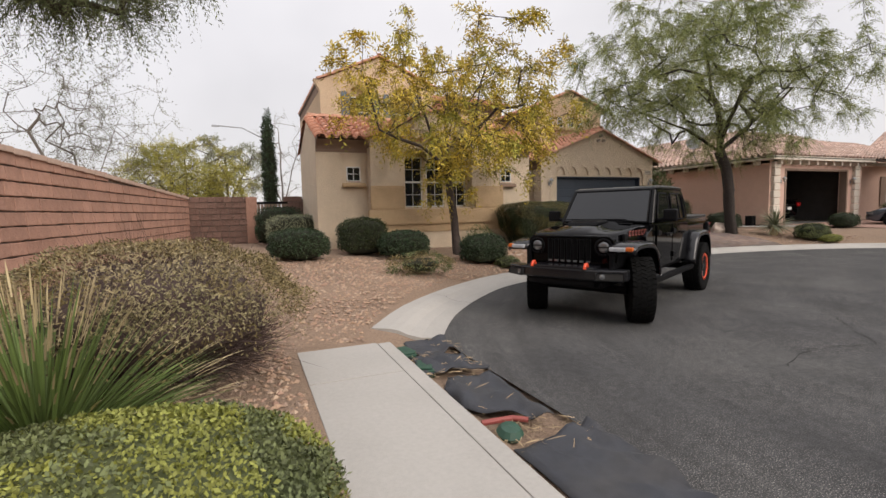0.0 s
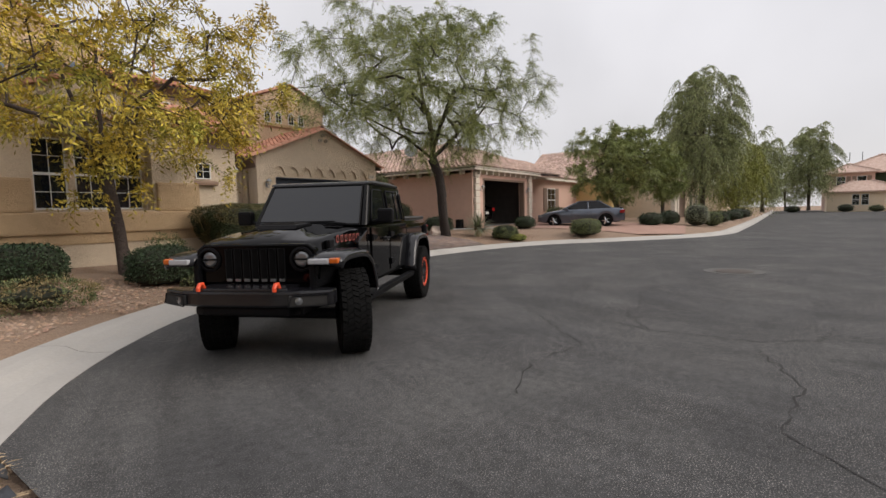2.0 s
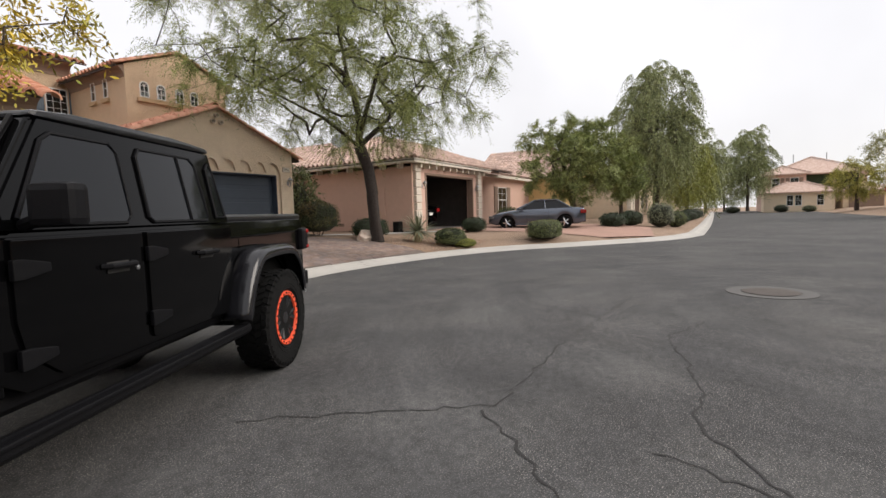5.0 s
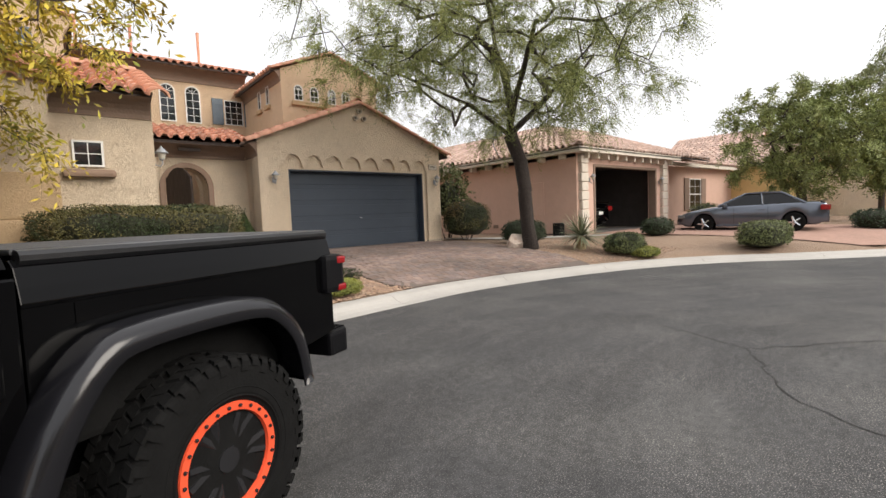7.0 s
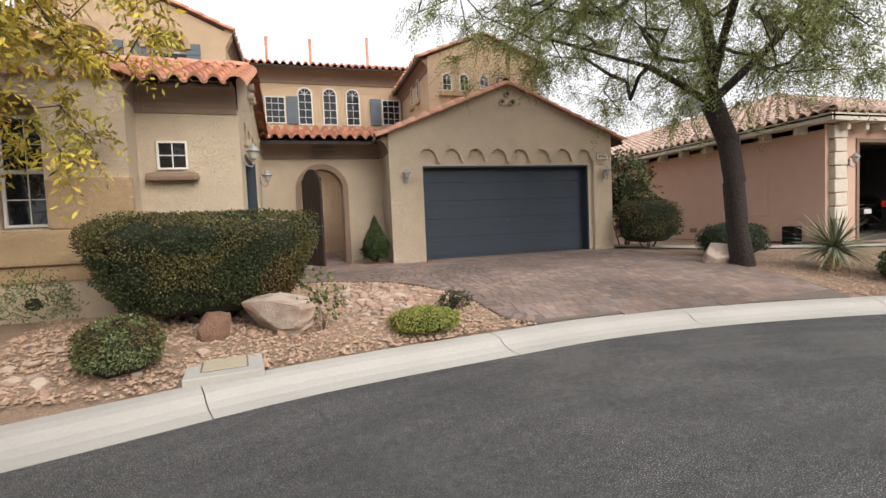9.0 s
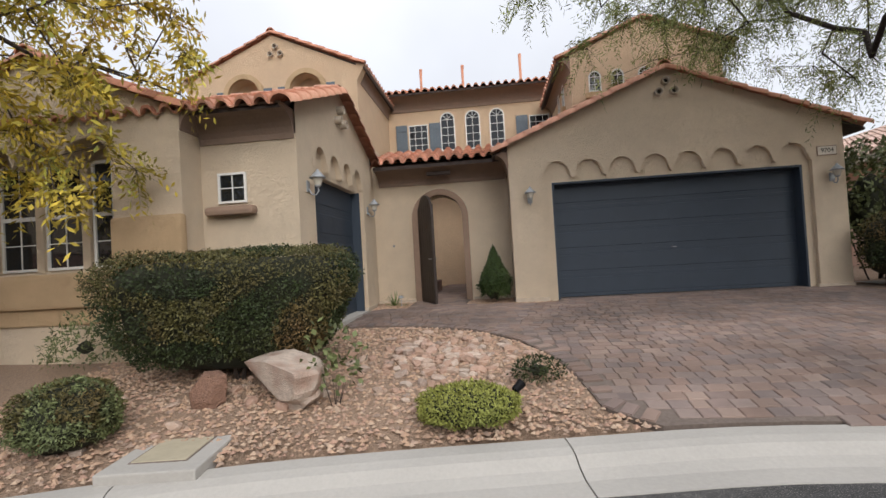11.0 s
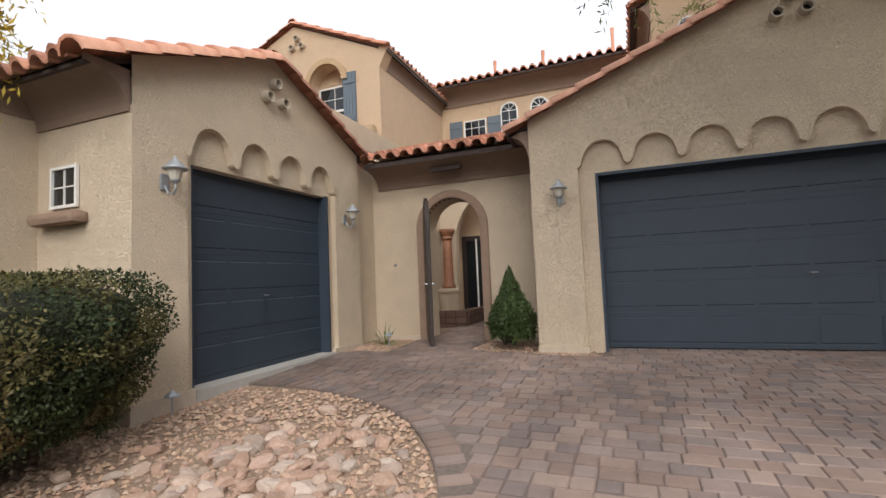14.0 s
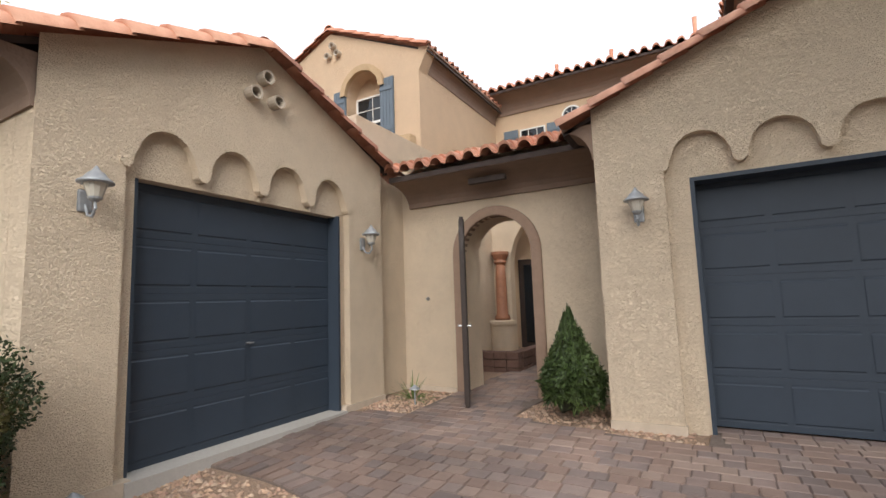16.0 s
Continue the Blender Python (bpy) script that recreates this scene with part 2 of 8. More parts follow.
random_tint(M_PEBBLE, ((0.46, 0.31, 0.21), (0.36, 0.24, 0.17), (0.52, 0.4, 0.3), (0.42, 0.26, 0.2), (0.3, 0.23, 0.19)), "ShaderNodeNewGeometry", "Random Per Island", 0.6)
M_BOULDER = mat("pale_boulder", (0.52, 0.43, 0.36), 0.9, var=0.25, scale=9, bump=0.6, bump_scale=30, second=(0.3, 0.17, 0.12), second_scale=2.2, second_amount=0.8, bump_dist=0.03)
M_BOULDER2 = mat("red_boulder", (0.23, 0.13, 0.09), 0.9, var=0.25, scale=6, bump=0.9, bump_scale=14, bump_dist=0.03)
M_PAVER = mat("brown_paver", (0.22, 0.16, 0.136), 0.9, var=0.22, scale=7, objvar=0.22, island=0.0, bump=0.5, bump_scale=50, second=(0.17, 0.135, 0.12), second_scale=0.5, second_amount=0.5)
M_PAVER_J = mat("brown_paver_far", (0.22, 0.16, 0.136), 0.9, var=0.22, scale=7, island=0.22, bump=0.5, bump_scale=50, second=(0.17, 0.135, 0.12), second_scale=0.5, second_amount=0.5)
PAVES = ((0.25, 0.175, 0.14), (0.20, 0.15, 0.135), (0.165, 0.135, 0.128), (0.29, 0.215, 0.175), (0.215, 0.145, 0.115), (0.24, 0.19, 0.17))
random_tint(M_PAVER, PAVES)
random_tint(M_PAVER_J, PAVES, "ShaderNodeNewGeometry", "Random Per Island")
for m_ in (M_PAVER, M_PAVER_J):
    position_wear(m_, 0.62, 1.25, 0.55)
M_JOINT = mat("joint_sand", (0.15, 0.118, 0.1), 0.95, var=0.3, scale=30)
M_BLOCK = mat("pink_block", (0.37, 0.21, 0.155), 0.95, var=0.2, scale=8, objvar=0.13, bump=1.0, bump_scale=28)
M_BLOCKD = mat("brown_block", (0.16, 0.095, 0.075), 0.95, var=0.2, scale=9, objvar=0.15, bump=1.0, bump_scale=22, bump_dist=0.03)
M_BARK = mat("bark", (0.055, 0.04, 0.033), 0.95, var=0.35, scale=12, bump=1.0, bump_scale=26, bump_dist=0.03)
M_BARK_D = mat("dark_bark", (0.032, 0.024, 0.02), 0.95, var=0.4, scale=12, bump=1.0, bump_scale=22, bump_dist=0.04)
M_BARK_G = mat("grey_bark", (0.2, 0.175, 0.15), 0.95, var=0.3, scale=12, bump=0.8, bump_scale=26)


def leafmat(name, base, second, amount=0.6, var=0.5):
    m = mat(name, base, 0.6, var=0.15, scale=3, island=var, second=second, second_scale=1.1, second_amount=amount, spec=0.3)
    b = m.node_tree.nodes["Principled BSDF"]
    b.inputs["Subsurface Weight"].default_value = 0.0
    return m


M_LEAF_Y = leafmat("yellow_leaf", (0.50, 0.37, 0.05), (0.22, 0.26, 0.05), 0.9)
M_LEAF_M = leafmat("mesquite_leaf", (0.20, 0.235, 0.07), (0.31, 0.32, 0.105), 0.8)
M_LEAF_H = leafmat("hedge_leaf", (0.029, 0.042, 0.014), (0.056, 0.06, 0.019), 0.8)
M_LEAF_HB = leafmat("hedge_leaf_brown", (0.085, 0.078, 0.026), (0.15, 0.085, 0.036), 0.9)
M_LEAF_D = leafmat("dark_leaf", (0.028, 0.048, 0.022), (0.05, 0.07, 0.03), 0.6)
M_LEAF_G = leafmat("bright_leaf", (0.25, 0.26, 0.06), (0.16, 0.19, 0.05), 0.6, 0.35)
M_LEAF_O = leafmat("olive_leaf", (0.13, 0.15, 0.06), (0.085, 0.11, 0.05), 0.7)
M_LEAF_S = leafmat("sage_leaf", (0.22, 0.235, 0.15), (0.16, 0.18, 0.1), 0.7)
M_LEAF_T = leafmat("dry_leaf", (0.20, 0.155, 0.07), (0.13, 0.105, 0.045), 0.8)
M_LEAF_A = leafmat("ashen_leaf", (0.26, 0.21, 0.115), (0.19, 0.175, 0.085), 0.8)
M_LEAF_V = leafmat("pale_thin_leaf", (0.33, 0.31, 0.14), (0.24, 0.25, 0.09), 0.8)
M_LEAF_C = leafmat("cypress_leaf", (0.04, 0.065, 0.018), (0.08, 0.10, 0.03), 0.7, 0.6)
M_LEAF_W = leafmat("willow_leaf", (0.24, 0.265, 0.12), (0.17, 0.20, 0.075), 0.7)
M_LEAF_E = leafmat("evergreen_leaf", (0.19, 0.225, 0.075), (0.27, 0.28, 0.09), 0.7)
M_LEAF_P = leafmat("thorn_tree_leaf", (0.34, 0.31, 0.07), (0.22, 0.23, 0.06), 0.8)
M_YUCCA = leafmat("spiky_leaf", (0.13, 0.185, 0.055), (0.075, 0.11, 0.035), 0.7, 0.35)
M_YUCCA_DRY = leafmat("dry_tip", (0.42, 0.34, 0.2), (0.36, 0.28, 0.16), 0.5, 0.3)
M_TWIG = mat("dry_twig", (0.088, 0.058, 0.05), 0.95, var=0.4, scale=12, island=0.3)
# core colour of the shrubs: shade between the leaves, painted dark
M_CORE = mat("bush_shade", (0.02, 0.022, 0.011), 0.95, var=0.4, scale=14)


# ---------- mesh tools ----------
def finish(name, bm, material, parent=None, label="", smooth=False, matrix=None):
    me = bpy.data.meshes.new(name)
    bm.to_mesh(me)
    bm.free()
    if smooth:
        me.shade_smooth()
    me.materials.append(material)
    ob = new(name, me)
    if parent:
        ob.parent = parent
    if matrix is not None:
        ob.matrix_local = matrix
    if label:
        ob["label"] = label
    return ob


def part(name, bm, material, parent, label="", smooth=False):
    return finish(name, bm, material, parent, label, smooth)


def raw(name, verts, faces, material, parent=None, label="", smooth=False):
    me = bpy.data.meshes.new(name)
    me.from_pydata([tuple(v) for v in verts], [], [tuple(f) for f in faces])
    if smooth:
        me.shade_smooth()
    me.materials.append(material)
    ob = new(name, me)
    if parent:
        ob.parent = parent
    if label:
        ob["label"] = label
    return ob


def empty(name, m=None, label="", category="", group="", kind=""):
    e = new(name)
    e.empty_display_size = 0.2
    if m is not None:
        e.matrix_world = m
    return tagged(e, label, category, group, kind)


def box(x0, x1, y0, y1, z0, z1, bevel=0.0, bm=None):
    own = bm is None
    b2 = bmesh.new()
    bmesh.ops.create_cube(b2, size=1)
    for v in b2.verts:
        v.co = Vector((x0 if v.co.x < 0 else x1, y0 if v.co.y < 0 else y1, z0 if v.co.z < 0 else z1))
    if bevel:
        bmesh.ops.bevel(b2, geom=b2.edges[:], offset=bevel, segments=2, affect="EDGES", profile=0.6)
    if own:
        return b2
    join(bm, b2)
    return bm


def join(bm, b2, m=None):
    vs = [bm.verts.new((m @ v.co) if m is not None else v.co) for v in b2.verts]
    b2.verts.index_update()
    for f in b2.faces:
        bm.faces.new([vs[v.index] for v in f.verts])
    b2.free()


def prism(poly, a0, a1, axis="x", bevel=0.0):
    """A polygon pushed along an axis: (y, z) along x, (x, z) along y, (x, y) along z."""
    bm = bmesh.new()

    def at(p, a):
        return {"x": (a, p[0], p[1]), "y": (p[0], a, p[1]), "z": (p[0], p[1], a)}[axis]
    lo = [bm.verts.new(at(p, a0)) for p in poly]
    hi = [bm.verts.new(at(p, a1)) for p in poly]
    k = len(poly)
    bm.faces.new(lo)
    bm.faces.new(hi[::-1])
    for i in range(k):
        bm.faces.new([lo[i], hi[i], hi[(i + 1) % k], lo[(i + 1) % k]])
    bmesh.ops.recalc_face_normals(bm, faces=bm.faces[:])
    if bevel:
        bmesh.ops.bevel(bm, geom=bm.edges[:], offset=bevel, segments=2, affect="EDGES", profile=0.6)
    return bm


def tube(points, radii, sides=8, bm=None, caps=True):
    own = bm or bmesh.new()
    rings = []
    up = Vector((0.13, 0.27, 0.95))
    pts = [Vector(p) for p in points]
    for i, p in enumerate(pts):
        d = (pts[min(i + 1, len(pts) - 1)] - pts[max(i - 1, 0)]).normalized()
        a = d.cross(up if abs(d.dot(up)) < 0.95 else Vector((1, 0, 0))).normalized()
        b = d.cross(a)
        r = radii[i] if isinstance(radii, (list, tuple)) else radii
        rings.append([own.verts.new(p + (a * math.cos(2 * math.pi * k / sides) + b * math.sin(2 * math.pi * k / sides)) * r) for k in range(sides)])
    for r0, r1 in zip(rings, rings[1:]):
        for k in range(sides):
            own.faces.new([r0[k], r0[(k + 1) % sides], r1[(k + 1) % sides], r1[k]])
    if caps:
        own.faces.new(rings[0][::-1])
        own.faces.new(rings[-1])
    return own


def lathe(profile, sides=16, bm=None, m=None, caps=True):
    """(radius, z) turned about z."""
    own = bmesh.new()
    rings = [[own.verts.new((r * math.cos(2 * math.pi * k / sides), r * math.sin(2 * math.pi * k / sides), z)) for k in range(sides)] for r, z in profile]
    for r0, r1 in zip(rings, rings[1:]):
        for k in range(sides):
            own.faces.new([r0[k], r0[(k + 1) % sides], r1[(k + 1) % sides], r1[k]])
    if caps:
        own.faces.new(rings[0][::-1])
        own.faces.new(rings[-1])
    if m is not None:
        bmesh.ops.transform(own, matrix=m, verts=own.verts[:])
    if bm is not None:
        join(bm, own)
        return bm
    return own


# ---------- ground shape ----------
KERB = [(150, 3.3), (60, 3.3), (34.5, 3.5), (30, 3.8), (27, 4.8), (23.1, 7.65), (21.2, 9.3), (19.0, 10.45), (16.4, 11.12), (14, 11.36), (12.2, 11.18), (9.9, 10.8),
        (8.2, 10.25), (6.5, 9.65), (4.95, 8.95), (3.8, 8.02), (2.75, 6.85), (2.05, 5.7)]
REST = [(2.1, 3), (2.1, -3), (4, -9), (10, -13), (20, -12), (30, -9.2), (60, -10.2), (150, -13)]


def smooth_line(pts, step=0.4):
    out = []
    for i in range(len(pts) - 1):
        p0, p1, p2, p3 = (Vector(pts[max(0, min(len(pts) - 1, i + k))]) for k in (-1, 0, 1, 2))
        n = max(1, int((p2 - p1).length / step))
        n = min(n, 24)
        for k in range(n):
            u = k / n
            out.append(0.5 * ((2 * p1) + (p2 - p0) * u + (2 * p0 - 5 * p1 + 4 * p2 - p3) * u * u + (3 * p1 - p0 - 3 * p2 + p3) * u ** 3))
    out.append(Vector(pts[-1]))
    return out


KLINE = smooth_line(KERB)
LOOP = np.array([(p.x, p.y) for p in KLINE] + REST)


def in_street(x, y):
    a, b = LOOP, np.roll(LOOP, 1, axis=0)
    c = (a[:, 1] > y) != (b[:, 1] > y)
    with np.errstate(divide="ignore", invalid="ignore"):
        xi = (b[:, 0] - a[:, 0]) * (y - a[:, 1]) / (b[:, 1] - a[:, 1]) + a[:, 0]
    return bool(np.count_nonzero(c & (x < xi)) % 2)


def kerb_dist(x, y):
    a, b = LOOP[:-1], LOOP[1:]
    d = b - a
    u = np.clip(((x - a[:, 0]) * d[:, 0] + (y - a[:, 1]) * d[:, 1]) / (d ** 2).sum(1), 0, 1)
    return float(np.sqrt(((a + d * u[:, None] - (x, y)) ** 2).sum(1).min()))


def gz(x, y):
    """Height of the ground."""
    if in_street(x, y):
        return 0.0
    d = kerb_dist(x, y)
    z = 0.12 * d / 0.68 if d < 0.68 else 0.12 + 0.55 * (1 - math.exp(-(d - 0.68) / 2.8))
    if y < 5.66 and x < 2.1:
        side = 0.13 + 0.2 * min(1, max(0, (0.27 - x) / 4))
        return 0.015 if x > 1.31 else side
    if y < 8.5 and x < 1.6:
        u = (y - 5.66) / 2.84
        return (0.13 + 0.2 * min(1, max(0, (0.27 - x) / 4))) * (1 - u) + z * u
    return z


# ---------- ground, street, kerb ----------
def ground():
    xs = np.concatenate([np.array([-140, -100, -70, -50, -35, -25]), np.arange(-18, 40, 0.4), np.array([41, 44, 48, 54, 62, 72, 85, 100, 120, 160])])
    ys = np.concatenate([np.array([-140, -100, -70, -50, -35, -25, -19, -15, -12, -10, -8]), np.arange(-6, 21, 0.4), np.array([21.5, 23, 26, 30, 36, 44, 55, 70, 90, 120, 150])])
    verts, nx = [], len(xs)
    for y in ys:
        for x in xs:
            z = gz(x, y)
            if in_street(x, y):
                z = -0.05
            elif kerb_dist(x, y) < 0.9:
                z -= 0.07
            verts.append((x, y, z + 0.02 * noise.noise(Vector((x * 0.9, y * 0.9, 0))) * (kerb_dist(x, y) > 1.2)))
    faces = [(j * nx + i, j * nx + i + 1, (j + 1) * nx + i + 1, (j + 1) * nx + i) for j in range(len(ys) - 1) for i in range(nx - 1)]
    tagged(raw("ground", verts, faces, M_GROUND, smooth=True), "tan decomposed granite gravel yard rising to the houses", "ground", kind="structure")


def street():
    bm = bmesh.new()
    pts = [(x, y) for x, y in LOOP]
    vs = [bm.verts.new((x, y, 0)) for x, y in pts]
    f = bm.faces.new(vs)
    if f.normal.z < 0:
        f.normal_flip()
    bmesh.ops.triangulate(bm, faces=bm.faces[:])
    road = tagged(finish("road", bm, M_ASPHALT), "worn dark grey asphalt cul-de-sac with cracks and patches", "road", kind="structure")
    rng = random.Random(4)
    lines = [[(6.97, 6.0), (7.45, 5.3), (8.0, 4.47), (9.72, 4.47), (10.4, 4.45), (13.1, 4.2)], [(7.9, 4.5), (7.3, 3.9), (6.5, 3.2), (5.6, 3.4), (4.75, 3.1)],
             [(9.95, 3.4), (9.5, 3.25), (8.95, 3.15), (8.4, 3.2), (7.4, 2.6)], [(9.95, 3.4), (10.6, 3.5), (11.6, 3.1)], [(7.8, 3.4), (7.55, 2.7), (7.6, 1.6), (8.0, 1.0), (8.9, 0.8)],
             [(5.2, 1.35), (4.7, 0.9), (4.2, 0.1), (3.9, -1.2)], [(5.2, 1.35), (6.2, 1.2), (7.4, 1.6)], [(13.5, 7.4), (13.0, 6.2), (11.8, 5.5), (11.2, 4.4)], [(13.0, 6.2), (14.4, 5.2), (15.8, 5.0)]]
    for ln in lines:
        pts = []
        for p, q in zip(ln, ln[1:]):
            n = max(2, int((Vector(q) - Vector(p)).length / 0.09))
            for k in range(n):
                u = k / n
                pts.append(Vector((p[0] + (q[0] - p[0]) * u + rng.uniform(-0.035, 0.035), p[1] + (q[1] - p[1]) * u + rng.uniform(-0.035, 0.035), 0.004)))
        verts, faces = [], []
        for i, p in enumerate(pts):
            d = (pts[min(i + 1, len(pts) - 1)] - pts[max(i - 1, 0)]).normalized()
            s = Vector((-d.y, d.x, 0)) * rng.uniform(0.003, 0.012)
            verts += [p + s, p - s]
            if i:
                faces.append((2 * i - 2, 2 * i - 1, 2 * i + 1, 2 * i))
        raw("crack", verts, faces, M_CRACK, road)
    # sunk cover in the roadway
    cover = empty("manhole_cover", pose(14.0, 2.3, 0.004), "rusted round iron manhole cover set in the asphalt", "manhole cover")
    part("rim", lathe([(0.62, 0.0), (0.62, 0.006), (0.42, 0.006), (0.42, 0.002)], 32), M_CONC_D, cover)
    part("lid", lathe([(0.01, 0.003), (0.38, 0.003), (0.4, 0.012), (0.3, 0.016), (0.01, 0.016)], 32), M_IRON, cover)


M_CONC_D = mat("dark_concrete", (0.1, 0.096, 0.092), 0.9, var=0.2, scale=12)
M_IRON = mat("rusty_iron", (0.09, 0.075, 0.065), 0.7, metal=0.6, var=0.3, scale=20)


def kerb():
    line = KLINE
    prof = [(-0.03, -0.06), (-0.03, 0.006), (0.18, 0.012), (0.30, 0.045), (0.40, 0.105), (0.5, 0.125), (0.67, 0.128), (0.69, 0.11), (0.69, -0.1)]
    root = tagged(empty("kerb"), "pale rolled concrete kerb and gutter round the street", "kerb", kind="structure")
    s_acc, start, seg = 0.0, 0, []
    cuts = [0]
    for i in range(1, len(line)):
        s_acc += (line[i] - line[i - 1]).length
        if s_acc > 2.9 and line[i].x < 45:
            cuts.append(i)
            s_acc = 0
    cuts.append(len(line) - 1)
    for a, b in zip(cuts, cuts[1:]):
        pts = line[a:b + 1]
        verts, faces, k = [], [], len(prof)
        for i, p in enumerate(pts):
            g = a + i
            d = (line[min(g + 1, len(line) - 1)] - line[max(g - 1, 0)]).normalized()
            out = Vector((d.y, -d.x))
            q = p.copy()
            if i == 0:
                q += d * 0.006
            if i == len(pts) - 1:
                q -= d * 0.006
            wide = 1 + 0.35 * max(0, min(1, (4.5 - p.x) / 2.5))
            for o, z in prof:
                verts.append((q.x + out.x * o * wide, q.y + out.y * o * wide, z))
        for i in range(len(pts) - 1):
            for j in range(k - 1):
                faces.append((i * k + j, i * k + j + 1, (i + 1) * k + j + 1, (i + 1) * k + j))
        faces += [tuple(range(k)), tuple(range((len(pts) - 1) * k, len(pts) * k))]
        raw("kerb_section", verts, faces, M_CONC, root)


def sidewalk():
    root = tagged(empty("pavement"), "smooth pale concrete footpath beside the planted strip", "pavement", kind="structure")
    for y0, y1 in ((4.35, 5.4), (1.1, 4.34), (-2.2, 1.09), (-5.5, -2.21), (-8.8, -5.51)):
        part("slab", box(0.27, 1.145, y0 + 0.004, y1 - 0.004, -0.05, 0.142, 0.006), M_CONC, root)
    for y0, y1 in ((1.1, 5.36), (-2.2, 1.09), (-5.5, -2.21), (-8.8, -5.51)):
        part("kerb_edge", box(1.153, 1.30, y0, y1, -0.05, 0.142, 0.006), M_CONC, root)


M_MAT = mat("weed_fabric", (0.040, 0.043, 0.052), 0.7, var=0.25, scale=8, bump=0.4, bump_scale=120, second=(0.07, 0.065, 0.06), second_scale=2.5, second_amount=0.5)
M_STRAW = mat("dry_straw", (0.42, 0.31, 0.19), 0.9, var=0.3, scale=12, island=0.3)
M_GREENBOX = mat("green_plastic", (0.025, 0.075, 0.05), 0.5, var=0.2)
M_BRICKRED = mat("red_plastic", (0.3, 0.07, 0.06), 0.6, var=0.2)


def planted_strip():
    rng = random.Random(7)
    mats = [[(1.42, 5.36), (1.85, 5.62), (2.05, 5.45), (2.02, 4.95), (1.5, 4.95)], [(1.33, 4.9), (1.62, 5.05), (2.02, 4.85), (2.06, 4.25), (1.75, 4.42), (1.36, 4.35)],
            [(1.36, 3.95), (1.55, 4.3), (2.02, 4.25), (1.98, 3.05), (1.75, 3.12), (1.36, 3.55)], [(1.36, 2.85), (2.14, 2.98), (2.18, 2.7), (2.1, 1.6), (2.0, 0.6), (1.33, 0.4)]]
    for poly in mats:
        cx, cy = sum(p[0] for p in poly) / len(poly), sum(p[1] for p in poly) / len(poly)
        bm = bmesh.new()
        f = bm.faces.new([bm.verts.new((cx + (x - cx) * 0.9, cy + (y - cy) * 0.93, 0.03)) for x, y in poly])
        bmesh.ops.triangulate(bm, faces=[f])
        bmesh.ops.subdivide_edges(bm, edges=bm.edges[:], cuts=7, use_grid_fill=True)
        for v in bm.verts:
            n = noise.noise(v.co * 3.1) * 0.04 + abs(noise.noise(v.co * Vector((5, 3.2, 1)) + Vector((5, 0, 0)))) * 0.13
            v.co.z = 0.028 + max(0, n)
            v.co.x += noise.noise(v.co * 4 + Vector((9, 0, 0))) * 0.03
            v.co.y += noise.noise(v.co * 4 + Vector((0, 9, 0))) * 0.03
        bmesh.ops.recalc_face_normals(bm, faces=bm.faces[:])
        ob = tagged(finish("weed_mat", bm, M_MAT, smooth=True), "wrinkled black weed-barrier fabric lying in the planted strip", "weed mat", "weed mats of the strip")
        m = ob.modifiers.new("thick", "SOLIDIFY")
        m.thickness = 0.008
    verts, faces = [], []
    for i in range(430):
        x, y = rng.uniform(1.33, 2.06), rng.choice((rng.uniform(0.2, 5.5), rng.gauss(2.95, 0.12), rng.gauss(4.6, 0.2), rng.gauss(5.2, 0.15)))
        if not 0.1 < y < 5.6:
            continue
        a, ln, w, z = rng.uniform(0, 6.28), rng.uniform(0.02, 0.075), rng.uniform(0.001, 0.0022), rng.uniform(0.03, 0.05) + (0.03 if rng.random() < 0.2 else 0)
        d, s = Vector((math.cos(a), math.sin(a), rng.uniform(-0.15, 0.2))) * ln, Vector((-math.sin(a), math.cos(a), 0)) * w
        p = Vector((x, y, z))
        k = len(verts)
        verts += [p - d - s, p - d + s, p + d * 0.2 + s * 2 + Vector((0, 0, w * 3)), p + d + s, p + d - s]
        faces += [(k, k + 1, k + 2), (k, k + 2, k + 4), (k + 2, k + 3, k + 4)]
    tagged(raw("straw", verts, faces, M_STRAW), "dry straw and grass litter in the strip", "straw", kind="stuff")
    for x, y, r in ((1.42, 5.18, 12), (1.45, 4.62, -20)):
        b = empty("valve_box", pose(x, y, 0.0, 0, 0, r), "green plastic irrigation valve box lid in the strip", "valve box", "irrigation valve boxes")
        part("lid", box(-0.08, 0.08, -0.13, 0.13, 0.05, 0.085, 0.015), M_GREENBOX, b)
        part("body", box(-0.1, 0.1, -0.15, 0.15, -0.02, 0.055, 0.01), M_GREENBOX, b)
    tagged(finish("plastic_pipe", tube([(1.38, 3.2, 0.06), (1.62, 3.16, 0.07), (1.72, 3.1, 0.06)], 0.022, 8), M_BRICKRED), "short length of red plastic pipe on the fabric", "pipe")
    bm = lathe([(0.02, 0), (0.09, 0.0), (0.1, 0.03), (0.07, 0.07), (0.02, 0.085)], 12)
    tagged(finish("crumpled_cap", bm, M_GREENBOX, matrix=pose(1.5, 3.0, 0.03, 12, 0, 0)), "crumpled dark green plastic cap on the strip", "plastic cap")


ground()
street()
kerb()
sidewalk()
planted_strip()


